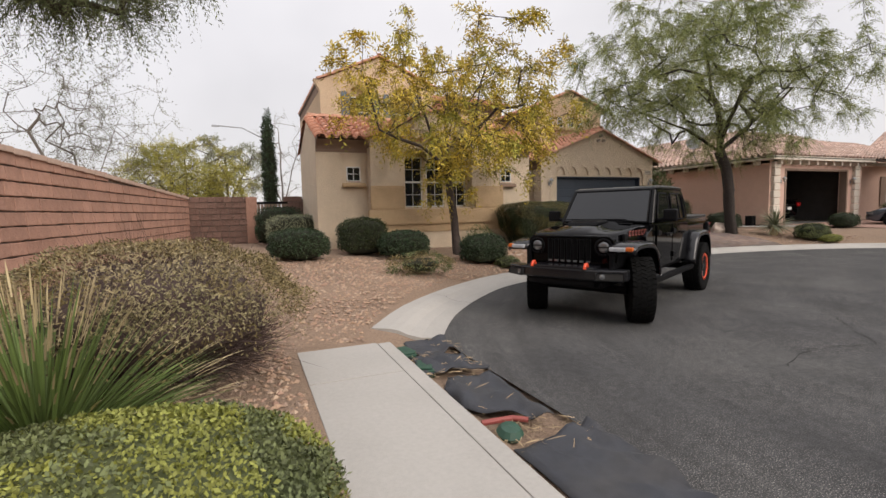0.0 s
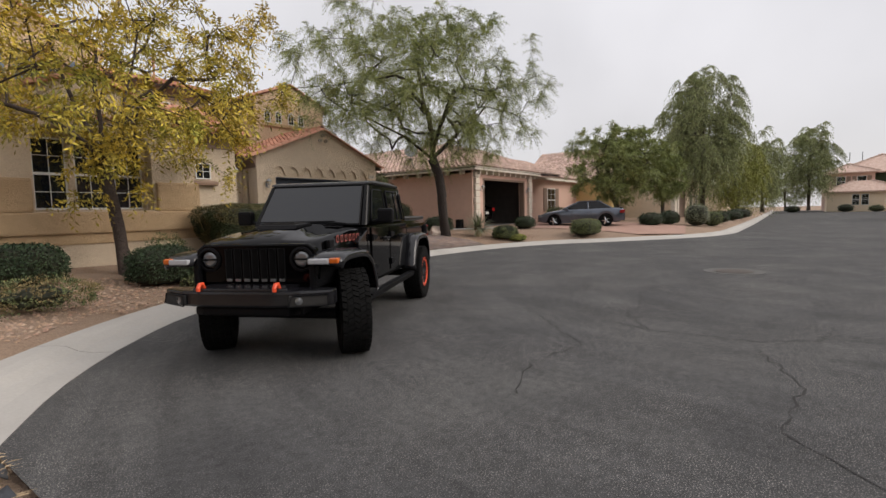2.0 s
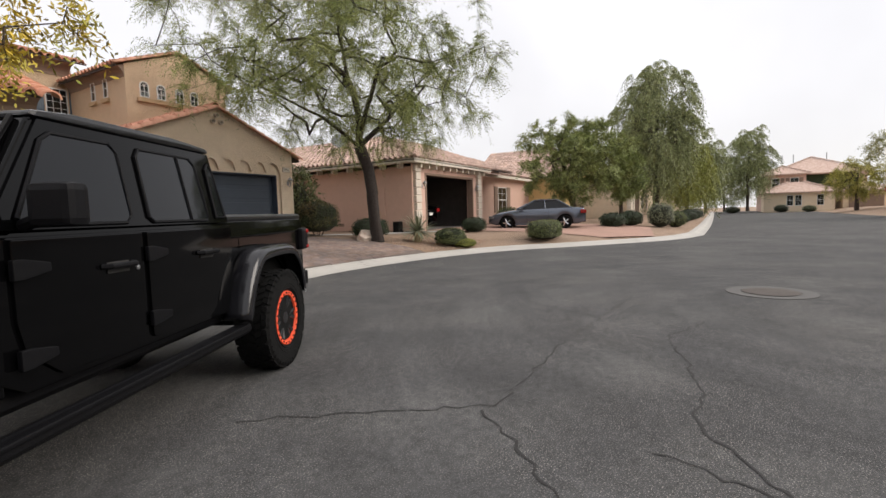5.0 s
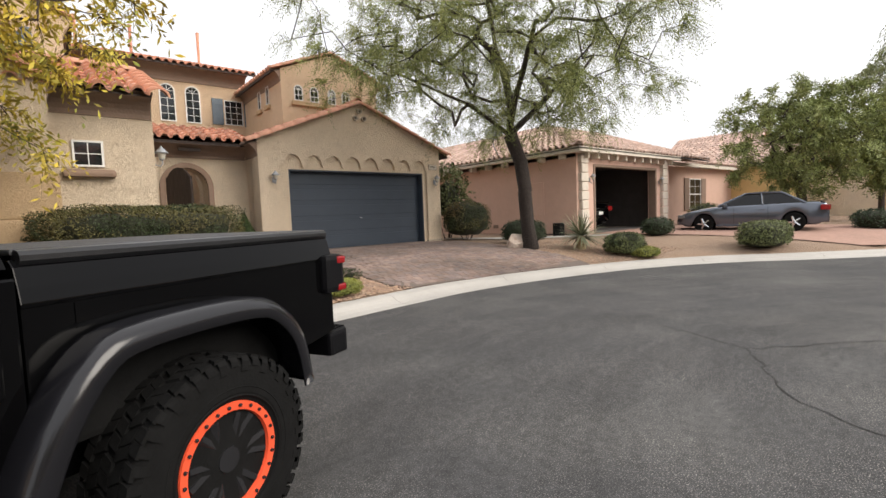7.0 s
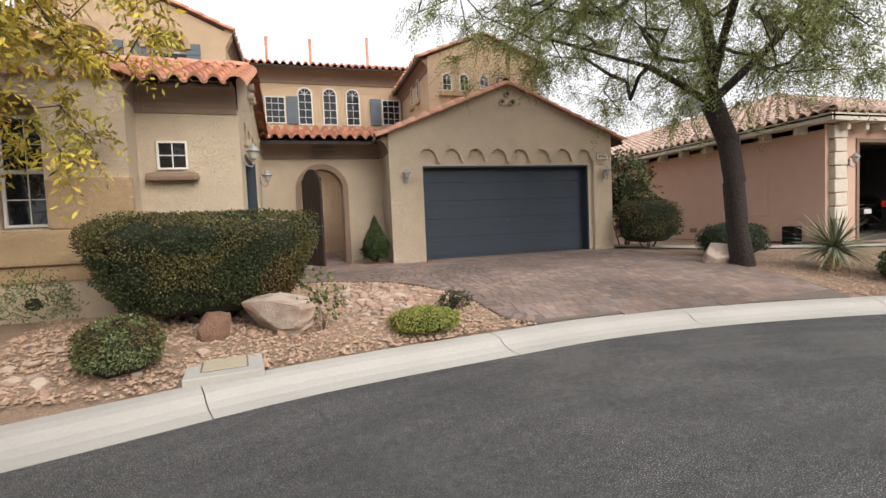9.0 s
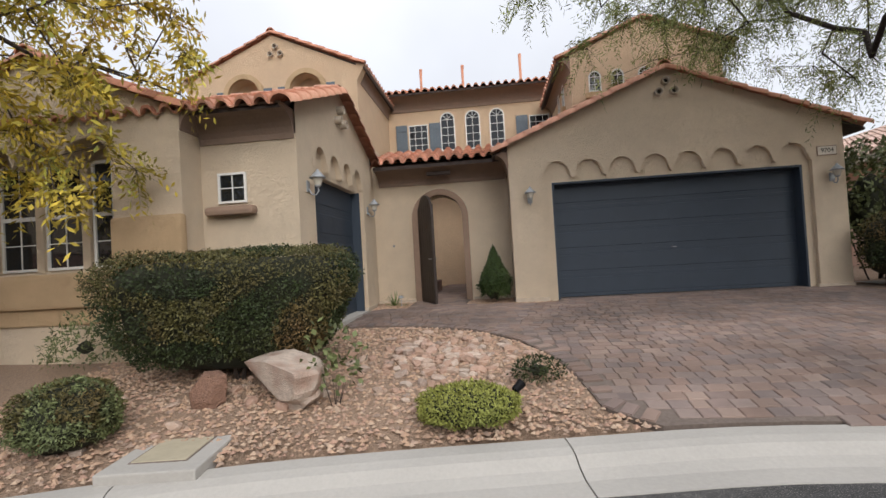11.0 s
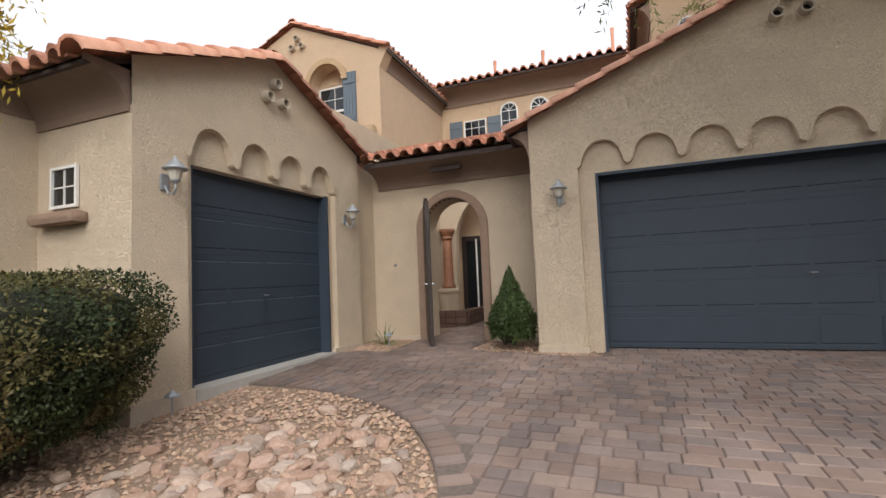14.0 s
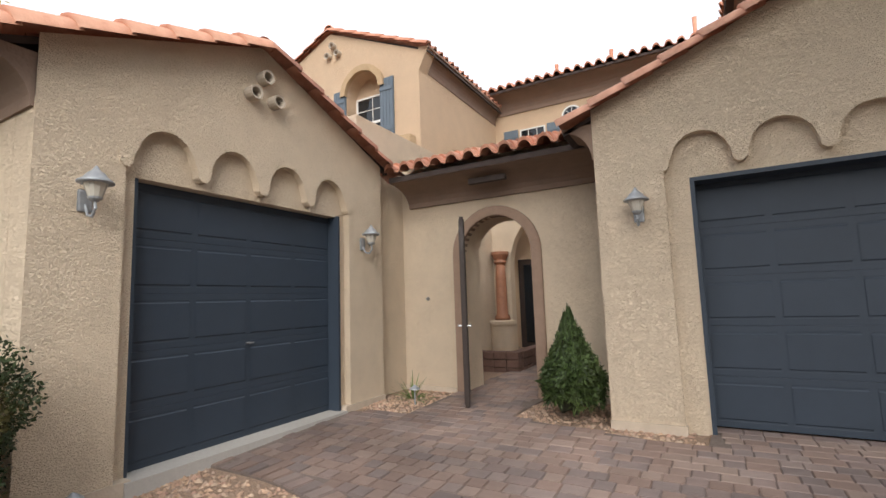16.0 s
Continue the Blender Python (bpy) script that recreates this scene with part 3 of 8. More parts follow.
# ---------- house parts ----------
def roof_sheet(name, corner, along, down, width, length, material, pitch=0.26, course=0.36, parent=None, bare=False):
    """Barrel tile sheet: corner at the ridge, unit vectors along the ridge and down the slope."""
    a, d = Vector(along).normalized(), Vector(down).normalized()
    n = a.cross(d).normalized()
    if n.z < 0:
        n = -n
    cols, rows = max(1, round(width / pitch)), max(1, math.ceil(length / course))
    pw = width / cols
    prof = [(0.0, 0.0), (0.06, 0.055), (0.18, 0.095), (0.34, 0.115), (0.5, 0.105), (0.62, 0.06), (0.68, 0.01), (0.84, -0.012), (1.0, 0.0)]
    verts, faces = [], []
    base = Vector(corner)
    for r in range(rows):
        l0, l1 = r * course - (0.05 if r else 0), min(length, (r + 1) * course)
        for c in range(cols):
            k = len(verts)
            jit = 0.008 * math.sin(r * 12.9 + c * 78.2)
            for u, h in prof:
                p = base + a * (c + u) * pw
                verts.append(p + d * l0 + n * (h * 0.86 + 0.0))
                verts.append(p + d * (l1 + jit) + n * (h + 0.035))
                verts.append(p + d * (l1 + jit) + n * (h * 0.8 + 0.012))
            for i in range(len(prof) - 1):
                q = k + i * 3
                faces += [(q, q + 1, q + 4, q + 3), (q + 1, q + 2, q + 5, q + 4)]
    ob = raw(name, verts, faces, material, parent)
    return ob


def slab(name, pts, thick, material, parent=None):
    """A flat plate: pts its upper outline."""
    bm = bmesh.new()
    top = [bm.verts.new(p) for p in pts]
    low = [bm.verts.new(Vector(p) - Vector((0, 0, thick))) for p in pts]
    bm.faces.new(top)
    bm.faces.new(low[::-1])
    for i in range(len(pts)):
        bm.faces.new([top[i], low[i], low[(i + 1) % len(pts)], top[(i + 1) % len(pts)]])
    bmesh.ops.recalc_face_normals(bm, faces=bm.faces[:])
    return finish(name, bm, material, parent)


TILE_MESH = {}


def barrel_mesh(length, r, material):
    key = (round(length, 2), r, material.name)
    if key not in TILE_MESH:
        verts, faces = [], []
        for j, (u, k) in enumerate(((0, 1.0), (1, 0.86))):
            for s in range(7):
                t = math.pi * s / 6
                verts.append((u * length, math.cos(t) * r * k * 1.05, math.sin(t) * r * k * 0.9 + (0.02 if j == 0 else 0)))
        for s in range(6):
            faces.append((s, s + 1, 8 + s, 7 + s))
        verts += [(0, v[1] * 0.8, v[2] * 0.8) for v in verts[:7]]
        for s in range(6):
            faces.append((s + 1, s, 14 + s, 15 + s))
        me = bpy.data.meshes.new("barrel_tile")
        me.from_pydata(verts, [], faces)
        me.shade_smooth()
        me.materials.append(material)
        TILE_MESH[key] = me
    return TILE_MESH[key]


def tile_row(p, q, parent, material, r=0.12, step=0.4, lift=0.0):
    """A line of barrel tiles climbing from p to q."""
    p, q = Vector(p), Vector(q)
    d = q - p
    n = max(1, round(d.length / step))
    me = barrel_mesh(d.length / n * 1.1, r, material)
    rot = d.to_track_quat("X", "Z").to_matrix().to_4x4()
    for i in range(n):
        ob = new("ridge_tile", me)
        ob.parent = parent
        ob.matrix_local = Matrix.Translation(p + d * i / n + Vector((0, 0, lift))) @ rot


def cove(name, x0, x1, wall, eave, z0, z1, axis, parent, steps=7, material=None):
    """Concave plaster cornice from the wall plane to the eave, along x or y."""
    poly = [(wall, z0), (wall + (eave - wall) * 0.06, z0)]
    for i in range(steps + 1):
        t = math.pi / 2 * i / steps
        poly.append((wall + (eave - wall) * (0.06 + 0.94 * (1 - math.cos(t))), z0 + (z1 - z0) * math.sin(t)))
    poly += [(eave, z1 + 0.05), (wall, z1 + 0.05)]
    return part(name, prism(poly, x0, x1, "x" if axis == "x" else "y"), material or M_BROWN, parent)


def scallop_wall(name, u0, u1, top, z0, hole0, hole1, arches, spring, rise, plane, depth, axis, parent, material):
    """A gable face with a wide recess whose head is a row of small arches. u runs along the wall; top(u) is the upper edge."""
    verts, faces = [], []
    us = []
    n_each = 12
    us += list(np.linspace(u0, hole0, 3))[:-1]
    w = (hole1 - hole0) / arches
    marks = []
    for a in range(arches):
        for k in range(n_each):
            t = k / n_each
            marks.append((hole0 + (a + t) * w, t))
    us_h = marks + [(hole1, 1.0)]

    def head(t):
        drop = 0.11
        if t < drop or t > 1 - drop:
            e = min(t, 1 - t) / drop
            return spring - 0.03 * (1 - e) * 1.0
        s = (t - 0.5) / (0.5 - drop)
        return spring + rise * math.sqrt(max(0, 1 - s * s))
    apex = [u for u in np.linspace(u0, u1, 3)[1:2]]
    col = [(u, z0, None) for u in us]
    col += [(u, head(t), t) for u, t in us_h]
    col += [(u, z0, None) for u in list(np.linspace(hole1, u1, 3))[1:]]

    def P(u, z, o):
        return (u, plane + o, z) if axis == "x" else (plane + o, u, z)
    bm_v, f = [], []
    # front: pairs of columns, split at the hole's edges
    seq = []
    for i, (u, z, t) in enumerate(col):
        if t is not None and (i == len(us)):
            seq.append((u, z0))
            seq.append((u, z))
        elif t is not None and i == len(us) + len(us_h) - 1:
            seq.append((u, z))
            seq.append((u, z0))
        else:
            seq.append((u, z))
    for (ua, za), (ub, zb) in zip(seq, seq[1:]):
        k = len(bm_v)
        if abs(ub - ua) < 1e-6:
            bm_v += [P(ua, za, 0), P(ua, zb, 0), P(ua, zb, depth), P(ua, za, depth)]
            f.append((k, k + 1, k + 2, k + 3))
            continue
        bm_v += [P(ua, za, 0), P(ub, zb, 0), P(ub, top(ub), 0), P(ua, top(ua), 0)]
        f.append((k, k + 1, k + 2, k + 3))
        if za > z0 + 0.01 and zb > z0 + 0.01:
            bm_v += [P(ua, za, 0), P(ub, zb, 0), P(ub, zb, depth), P(ua, za, depth)]
            f.append((k + 4, k + 5, k + 6, k + 7))
    # back face of the panel
    for o in (depth,):
        k = len(bm_v)
        mid_u = 0.5 * (hole0 + hole1)
    ob = raw(name, bm_v, f, material, parent)
    for a in range(arches + 1):
        u = hole0 + a * w
        s = 0.075 if 0 < a < arches else 0.06
        pts = [(u - s, spring + 0.05), (u - s * 0.8, spring - 0.05), (u - s * 0.3, spring - 0.085), (u + s * 0.3, spring - 0.085), (u + s * 0.8, spring - 0.05), (u + s, spring + 0.05)]
        if axis == "x":
            b = prism([(p[0], p[1]) for p in pts], plane - 0.012, plane + abs(depth) * 0.9 * (1 if depth > 0 else -1), "y")
        else:
            b = prism([(p[0], p[1]) for p in pts], plane + 0.012, plane + depth * 0.9, "x")
        part("corbel", b, material, parent)
    return ob


def garage_door(name, width, height, cols, rows, m, label):
    """Sectional door in the local xz plane, facing -y."""
    d = tagged(empty(name, m), label, "garage door", kind="structure")
    part("door_leaf", box(0, width, 0.0, 0.04, 0, height), M_GDOOR, d)
    h, w = height / rows, width / cols
    for r in range(rows):
        part("section", box(0.004, width - 0.004, -0.012, 0.0, r * h + 0.0012, (r + 1) * h - 0.0012, 0.0015), M_GDOOR, d)
        for c in range(cols):
            x0, x1, z0, z1 = c * w + w * 0.055, (c + 1) * w - w * 0.055, r * h + h * 0.12, (r + 1) * h - h * 0.12
            bm = bmesh.new()
            o = [(x0, z0), (x1, z0), (x1, z1), (x0, z1)]
            e = 0.028
            i1 = [(x0, z0 + e), (x1, z0 + e), (x1, z1 - e), (x0, z1 - e)]
            va = [bm.verts.new((p[0], -0.010, p[1])) for p in o]
            vb = [bm.verts.new((p[0], -0.004, p[1] + (0.012 if k < 2 else -0.012))) for k, p in enumerate(o)]
            vc = [bm.verts.new((p[0], -0.0165, p[1])) for p in i1]
            for k in (0, 2):
                kk = (k + 1) % 4
                bm.faces.new([va[k], va[kk], vb[kk], vb[k]])
                bm.faces.new([vb[k], vb[kk], vc[kk], vc[k]])
            bm.faces.new(vc)
            bmesh.ops.recalc_face_normals(bm, faces=bm.faces[:])
            for v in bm.verts:
                v.co.y -= 0.004
            part("panel", bm, M_GDOOR, d)
    hb = tube([(width / 2 - 0.05, -0.05, h * 1.95), (width / 2 + 0.05, -0.05, h * 1.95)], 0.008, 6)
    tube([(width / 2, -0.012, h * 1.95), (width / 2, -0.055, h * 1.95)], 0.014, 8, hb)
    part("handle", hb, M_METAL, d, "small metal lock handle")
    return d


M_METAL = mat("grey_metal", (0.35, 0.36, 0.37), 0.35, metal=0.9, var=0.1)
M_LAMP = mat("weathered_lamp_metal", (0.34, 0.36, 0.38), 0.55, metal=0.5, var=0.15, scale=20)
M_LAMPGLASS = mat("frosted_lamp_glass", (0.55, 0.52, 0.45), 0.25, var=0.1, spec=0.6)


def wall_lamp(m):
    """Coach lamp on a scroll arm; local -y points away from the wall."""
    l = tagged(empty("wall_lamp", m), "grey metal coach lamp with a bell hood on the stucco", "wall lamp", "coach lamps of the house")
    part("back_plate", box(-0.05, 0.05, -0.02, 0, -0.11, 0.06, 0.015), M_LAMP, l)
    part("arm", tube([(0, -0.02, -0.06), (0, -0.06, -0.14), (0, -0.13, -0.155), (0, -0.17, -0.10), (0, -0.16, -0.04)], 0.011, 8), M_LAMP, l)
    part("cup", lathe([(0.02, -0.05), (0.045, -0.03), (0.05, -0.015), (0.02, -0.01)], 12, m=pose(0, -0.16, 0)), M_LAMP, l)
    part("glass", lathe([(0.045, -0.015), (0.075, 0.075), (0.078, 0.095)], 12, m=pose(0, -0.16, 0)), M_LAMPGLASS, l)
    part("hood", lathe([(0.118, 0.088), (0.12, 0.1), (0.085, 0.125), (0.06, 0.16), (0.03, 0.185), (0.015, 0.21), (0.005, 0.225)], 16, m=pose(0, -0.16, 0)), M_LAMP, l, smooth=True)
    return l


def window(name, m, w, h, cols, rows, frame_w=0.04, arched=False, sash=True, label="", parent=None, material=None):
    """Gridded window in the local xz plane, facing -y; origin at the sill's middle."""
    fm = material or M_WHITE
    d = empty(name, m)
    if parent:
        d.parent = parent
        d.matrix_parent_inverse = Matrix()
        d.matrix_local = m
    if label:
        tagged(d, label, "window", kind="structure")

    def outline(inset, top=0.0):
        hw = w / 2 - inset
        if not arched:
            return [(-hw, inset), (hw, inset), (hw, h - inset), (-hw, h - inset)]
        spring = h - w / 2
        return [(-hw, inset), (hw, inset)] + [(hw * math.cos(math.pi * k / 10), spring + hw * math.sin(math.pi * k / 10)) for k in range(11)]
    o, i = outline(0), outline(frame_w)
    bm = bmesh.new()
    va, vb, vc = ([bm.verts.new((p[0], y, p[1])) for p in q] for q, y in ((o, -0.03), (i, -0.03), (i, 0.0)))
    vd = [bm.verts.new((p[0], 0.0, p[1])) for p in o]
    for k in range(len(o)):
        kk = (k + 1) % len(o)
        bm.faces.new([va[k], va[kk], vb[kk], vb[k]])
        bm.faces.new([vb[k], vb[kk], vc[kk], vc[k]])
        bm.faces.new([va[k], vd[k], vd[kk], va[kk]])
    bmesh.ops.recalc_face_normals(bm, faces=bm.faces[:])
    part("window_frame", bm, fm, d)
    bm = bmesh.new()
    bm.faces.new([bm.verts.new((p[0], -0.004, p[1])) for p in outline(frame_w * 0.7)])
    bmesh.ops.recalc_face_normals(bm, faces=bm.faces[:])
    part("pane", bm, M_GLASS, d)
    t = 0.007
    gz_top = h - frame_w if not arched else h - w / 2
    for c in range(1, cols):
        x = -w / 2 + w * c / cols
        part("muntin", box(x - t, x + t, -0.018, -0.004, frame_w, gz_top), fm, d)
    for r in range(1, rows + (1 if arched else 0)):
        z = gz_top * r / rows if arched else h * r / rows
        part("muntin", box(-w / 2 + frame_w, w / 2 - frame_w, -0.0175, -0.0045, z - t, z + t), fm, d)
    if arched:
        for k in (1, 2, 3):
            a = math.pi * k / 4
            part("muntin", tube([(0, -0.01, gz_top), (math.cos(a) * (w / 2 - frame_w), -0.01, gz_top + math.sin(a) * (w / 2 - frame_w))], 0.008, 4), fm, d)
    if sash:
        part("sash_rail", box(-w / 2 + 0.01, w / 2 - 0.01, -0.036, -0.003, h * 0.5 - 0.028, h * 0.5 + 0.028), fm, d)
    return d


def shutter(m, w, h, parent):
    s = empty("shutter")
    s.parent = parent
    s.matrix_local = m
    part("frame", box(-w / 2, w / 2, -0.035, 0, 0, h, 0.004), M_SHUTTER, s)
    n = 4
    for k in range(n):
        x0 = -w / 2 + 0.01 + k * (w - 0.02) / n
        part("board", box(x0 + 0.005, x0 + (w - 0.02) / n - 0.005, -0.05, -0.034, 0.01, h - 0.01, 0.004), M_SHUTTER, s)
    for z in (h * 0.18, h * 0.82):
        part("batten", box(-w / 2 + 0.01, w / 2 - 0.01, -0.065, -0.05, z - 0.045, z + 0.045, 0.004), M_SHUTTER, s)
    return s


def vent_pipes(m, parent, r=0.075, d=0.13):
    for x, z in ((0, 0.14), (-0.15, -0.08), (0.15, -0.08)):
        bm = lathe([(r * 0.72, 0.0), (r * 0.72, 0.115), (r, 0.12), (r, 0.0)], 14)
        bmesh.ops.transform(bm, matrix=m @ pose(x, 0, z, 90), verts=bm.verts[:])
        part("clay_vent_pipe", bm, M_VENT, parent)
        bm = lathe([(0.004, 0.02), (r * 0.7, 0.02), (r * 0.7, 0.024)], 14)
        bmesh.ops.transform(bm, matrix=m @ pose(x, 0, z, 90), verts=bm.verts[:])
        part("vent_mouth", bm, M_CRACK, parent)


M_VENT = mat("clay_vent", (0.42, 0.36, 0.29), 0.9, var=0.15, scale=10)


# ---------- the tan house ----------
HB = 0.35
house = empty("house", None, "two-storey tan stucco house with red barrel tile roofs", "house")


def wall_box(name, x0, x1, y0, y1, z0, z1, material=M_STUCCO):
    return part(name, box(x0, x1, y0, y1, z0, z1), material, house)


# front block with the single garage: ridge along x
RY, RZ, EZ = 16.22, 4.76, 3.86
part("gable_wall", prism([(14.27, HB), (18.25, HB), (18.25, 3.82), (16.22, 4.62), (14.27, 3.82)], 1.75, 8.66, "x"), M_STUCCO, house)
roof_sheet("roof", (1.80, RY, RZ), (1, 0, 0), (0, -1, -0.41), 7.11, 2.66, M_TILE, parent=house)
roof_sheet("roof", (1.80, RY, RZ), (1, 0, 0), (0, 1, -0.41), 7.11, 2.4, M_TILE, parent=house)
cove("cornice", 1.76, 3.3, 14.275, 13.86, 3.43, 3.78, "x", house)
cove("cornice", 7.56, 8.96, 14.275, 13.86, 3.43, 3.78, "x", house)
slab("roof_deck", [(1.78, 13.86, 3.80), (8.93, 13.86, 3.80), (8.93, RY, RZ - 0.02), (1.78, RY, RZ - 0.02)], 0.06, M_EAVE_SHADE, house)
slab("roof_deck", [(1.78, 18.5, 3.92), (8.96, 18.5, 3.92), (8.96, RY, RZ - 0.02), (1.78, RY, RZ - 0.02)], 0.06, M_EAVE_SHADE, house)
tile_row((1.80, RY, RZ + 0.03), (9.0, RY, RZ + 0.03), house, M_TILE, 0.13)
for x in (9.03, 1.84):
    tile_row((x, 13.72, 3.725), (x, RY, RZ - 0.04), house, M_TILE, 0.165)
    tile_row((x, 18.66, 3.76), (x, RY, RZ - 0.04), house, M_TILE, 0.165)


def sg_top(u):
    return RZ + 0.02 - abs(u - RY) * 0.41


scallop_wall("gable_front", 14.27, 18.3, sg_top, HB, 14.88, 17.6, 4, 3.22, 0.3, 8.98, -0.10, "y", house, M_STUCCO)
part("pier", box(8.655, 8.979, 14.272, 14.279, HB, 3.5), M_STUCCO, house)
part("pier", box(8.65, 8.978, 18.25, 18.30, HB, 3.9), M_STUCCO, house)
# recess round the single door
part("door_surround", box(8.665, 8.885, 14.8, 15.0, HB, 3.6), M_STUCCO, house)
part("door_surround", box(8.665, 8.885, 17.47, 17.7, HB, 3.6), M_STUCCO, house)
part("door_surround", box(8.666, 8.886, 15.0, 17.47, 3.08, 3.6), M_STUCCO, house)
vent_pipes(pose(8.98, 16.2, 4.27, 0, 0, 90), house)
single_door = garage_door("door_1", 2.46, 2.44, 4, 5, pose(8.745, 15.005, 0.64, 0, 0, 90), "slate blue sectional single garage door with raised panels")
part("door_jamb", box(8.69, 8.880, 15.0, 15.03, 0.5, 3.09), M_GDOOR, house)
part("door_jamb", box(8.69, 8.93, 17.44, 17.475, 0.5, 3.09), M_GDOOR, house)
part("sill_slab", box(8.70, 9.02, 14.95, 17.5, 0.4, 0.65), M_CONC, house)

# bay with its own gable
part("bay_wall", prism([(3.25, HB), (7.55, HB), (7.55, 3.78), (5.4, 4.66), (3.25, 3.78)], 14.35, 16.5, "y"), M_STUCCO, house)


def bay_front():
    """Front face of the bay with one wide arched recess for three windows."""
    verts, faces = [], []
    x0, x1, h0, h1, spring, y, dep = 3.25, 7.55, 4.3, 6.55, 3.2, 13.82, 0.5

    def top(u):
        return 4.74 - abs(u - 5.4) * 0.42
    us = [3.25, 3.8, 4.3] + list(np.linspace(4.3, 6.55, 25)) + [6.55, 7.1, 7.55]
    seq = [(3.25, HB), (4.3, HB), (4.3, 1.72)]
    n = 3
    w = (h1 - h0) / n
    hd = [(h0 + (a + k / 12) * w, spring + 0.36 * math.sqrt(max(0, 1 - (2 * k / 12 - 1) ** 2))) for a in range(n) for k in range(12)] + [(h1, spring)]

    def quad(p, q, r, s):
        k = len(verts)
        verts.extend([p, q, r, s])
        faces.append((k, k + 1, k + 2, k + 3))
    for a, b in ((x0, h0), (h1, x1)):
        quad((a, y, HB), (b, y, HB), (b, y, top(b)), (a, y, top(a)))
    quad((h0, y, HB), (h1, y, HB), (h1, y, 1.75), (h0, y, 1.75))
    quad((h0, y, 1.75), (h1, y, 1.75), (h1, y + dep, 1.75), (h0, y + dep, 1.75))
    for (ua, za), (ub, zb) in zip(hd, hd[1:]):
        quad((ua, y, za), (ub, y, zb), (ub, y, top(ub)), (ua, y, top(ua)))
        quad((ua, y, za), (ub, y, zb), (ub, y + dep, zb), (ua, y + dep, za))
    for u in (h0, h1):
        quad((u, y, 1.75), (u, y, spring), (u, y + dep, spring), (u, y + dep, 1.75))
    for u in (x0, x1):
        quad((u, y, HB), (u, y, top(u)), (u, 14.4, top(u)), (u, 14.4, HB))
    raw("bay_front", verts, faces, M_STUCCO, house)


bay_front()
part("plinth", box(3.12, 7.62, 13.62, 13.819, 1.25, 1.72, 0.05), M_STUCCO2, house)
part("plinth", box(3.16, 7.58, 13.70, 13.818, 1.02, 1.25, 0.03), M_STUCCO2, house)
part("plinth", box(3.2, 7.56, 13.74, 13.817, HB, 1.02, 0.02), M_STUCCO, house)
for x0, x1 in ((3.2, 4.25), (6.6, 7.62)):
    part("pilaster", box(x0, x1, 13.68, 13.816, 1.72, 2.42, 0.05), M_STUCCO2, house)
for x in (4.68, 5.42, 6.18):
    w = window("window_1", pose(x, 14.255, 1.78), 0.62, 1.56, 2, 4, label="tall white-framed sash window with a grid, dark inside")
    part("mullion", box(x + 0.31, x + 0.43, 14.18, 14.30, 1.75, 3.5) if x < 6 else box(6.49, 6.56, 14.18, 14.30, 1.75, 3.5), M_STUCCO, house)
roof_sheet("roof", (5.4, 13.76, 4.72), (0, 1, 0), (1, 0, -0.42), 2.6, 2.5, M_TILE, parent=house)
roof_sheet("roof", (5.4, 13.76, 4.72), (0, 1, 0), (-1, 0, -0.42), 2.6, 2.5, M_TILE, parent=house)
tile_row((5.4, 13.7, 4.76), (5.4, 16.3, 4.76), house, M_TILE, 0.13)
for s in (-1, 1):
    tile_row((5.4 + s * 2.3, 13.8, 3.78), (5.4, 13.8, 4.74), house, M_TILE, 0.125)
    cove("cornice", 13.83, 14.3, 5.4 + s * 2.15, 5.4 + s * 2.35, 3.55, 3.78, "y", house)

for x in (2.83, 8.02):
    window("window_2", pose(x, 14.262, 2.58), 0.42, 0.43, 2, 2, 0.03, sash=False, label="small square gridded window with a rounded stucco sill")
    part("window_sill", box(x - 0.36, x + 0.36, 14.1, 14.28, 2.40, 2.53, 0.055), M_STUCCO2 if x < 5 else M_TRIM, house)

# entry wall with its arch
EY = 19.07


def arch_wall(name, x0, x1, y0, y1, z0, z1, cx, half, spring, material, parent, n=20):
    verts, faces = [], []
    hd = [(cx - half * math.cos(math.pi * k / n), spring + half * math.sin(math.pi * k / n)) for k in range(n + 1)]

    def quad(p, q, r, s):
        k = len(verts)
        verts.extend([p, q, r, s])
        faces.append((k, k + 1, k + 2, k + 3))
    for y in (y0, y1):
        for a, b in ((x0, cx - half), (cx + half, x1)):
            quad((a, y, z0), (b, y, z0), (b, y, z1), (a, y, z1))
        for (ua, za), (ub, zb) in zip(hd, hd[1:]):
            quad((ua, y, za), (ub, y, zb), (ub, y, z1), (ua, y, z1))
    for (ua, za), (ub, zb) in zip(hd, hd[1:]):
        quad((ua, y0, za), (ub, y0, zb), (ub, y1, zb), (ua, y1, za))
    for u in (cx - half, cx + half):
        quad((u, y0, z0), (u, y0, spring), (u, y1, spring), (u, y1, z0))
    quad((x0, y0, z1), (x1, y0, z1), (x1, y1, z1), (x0, y1, z1))
    return raw(name, verts, faces, material, parent)


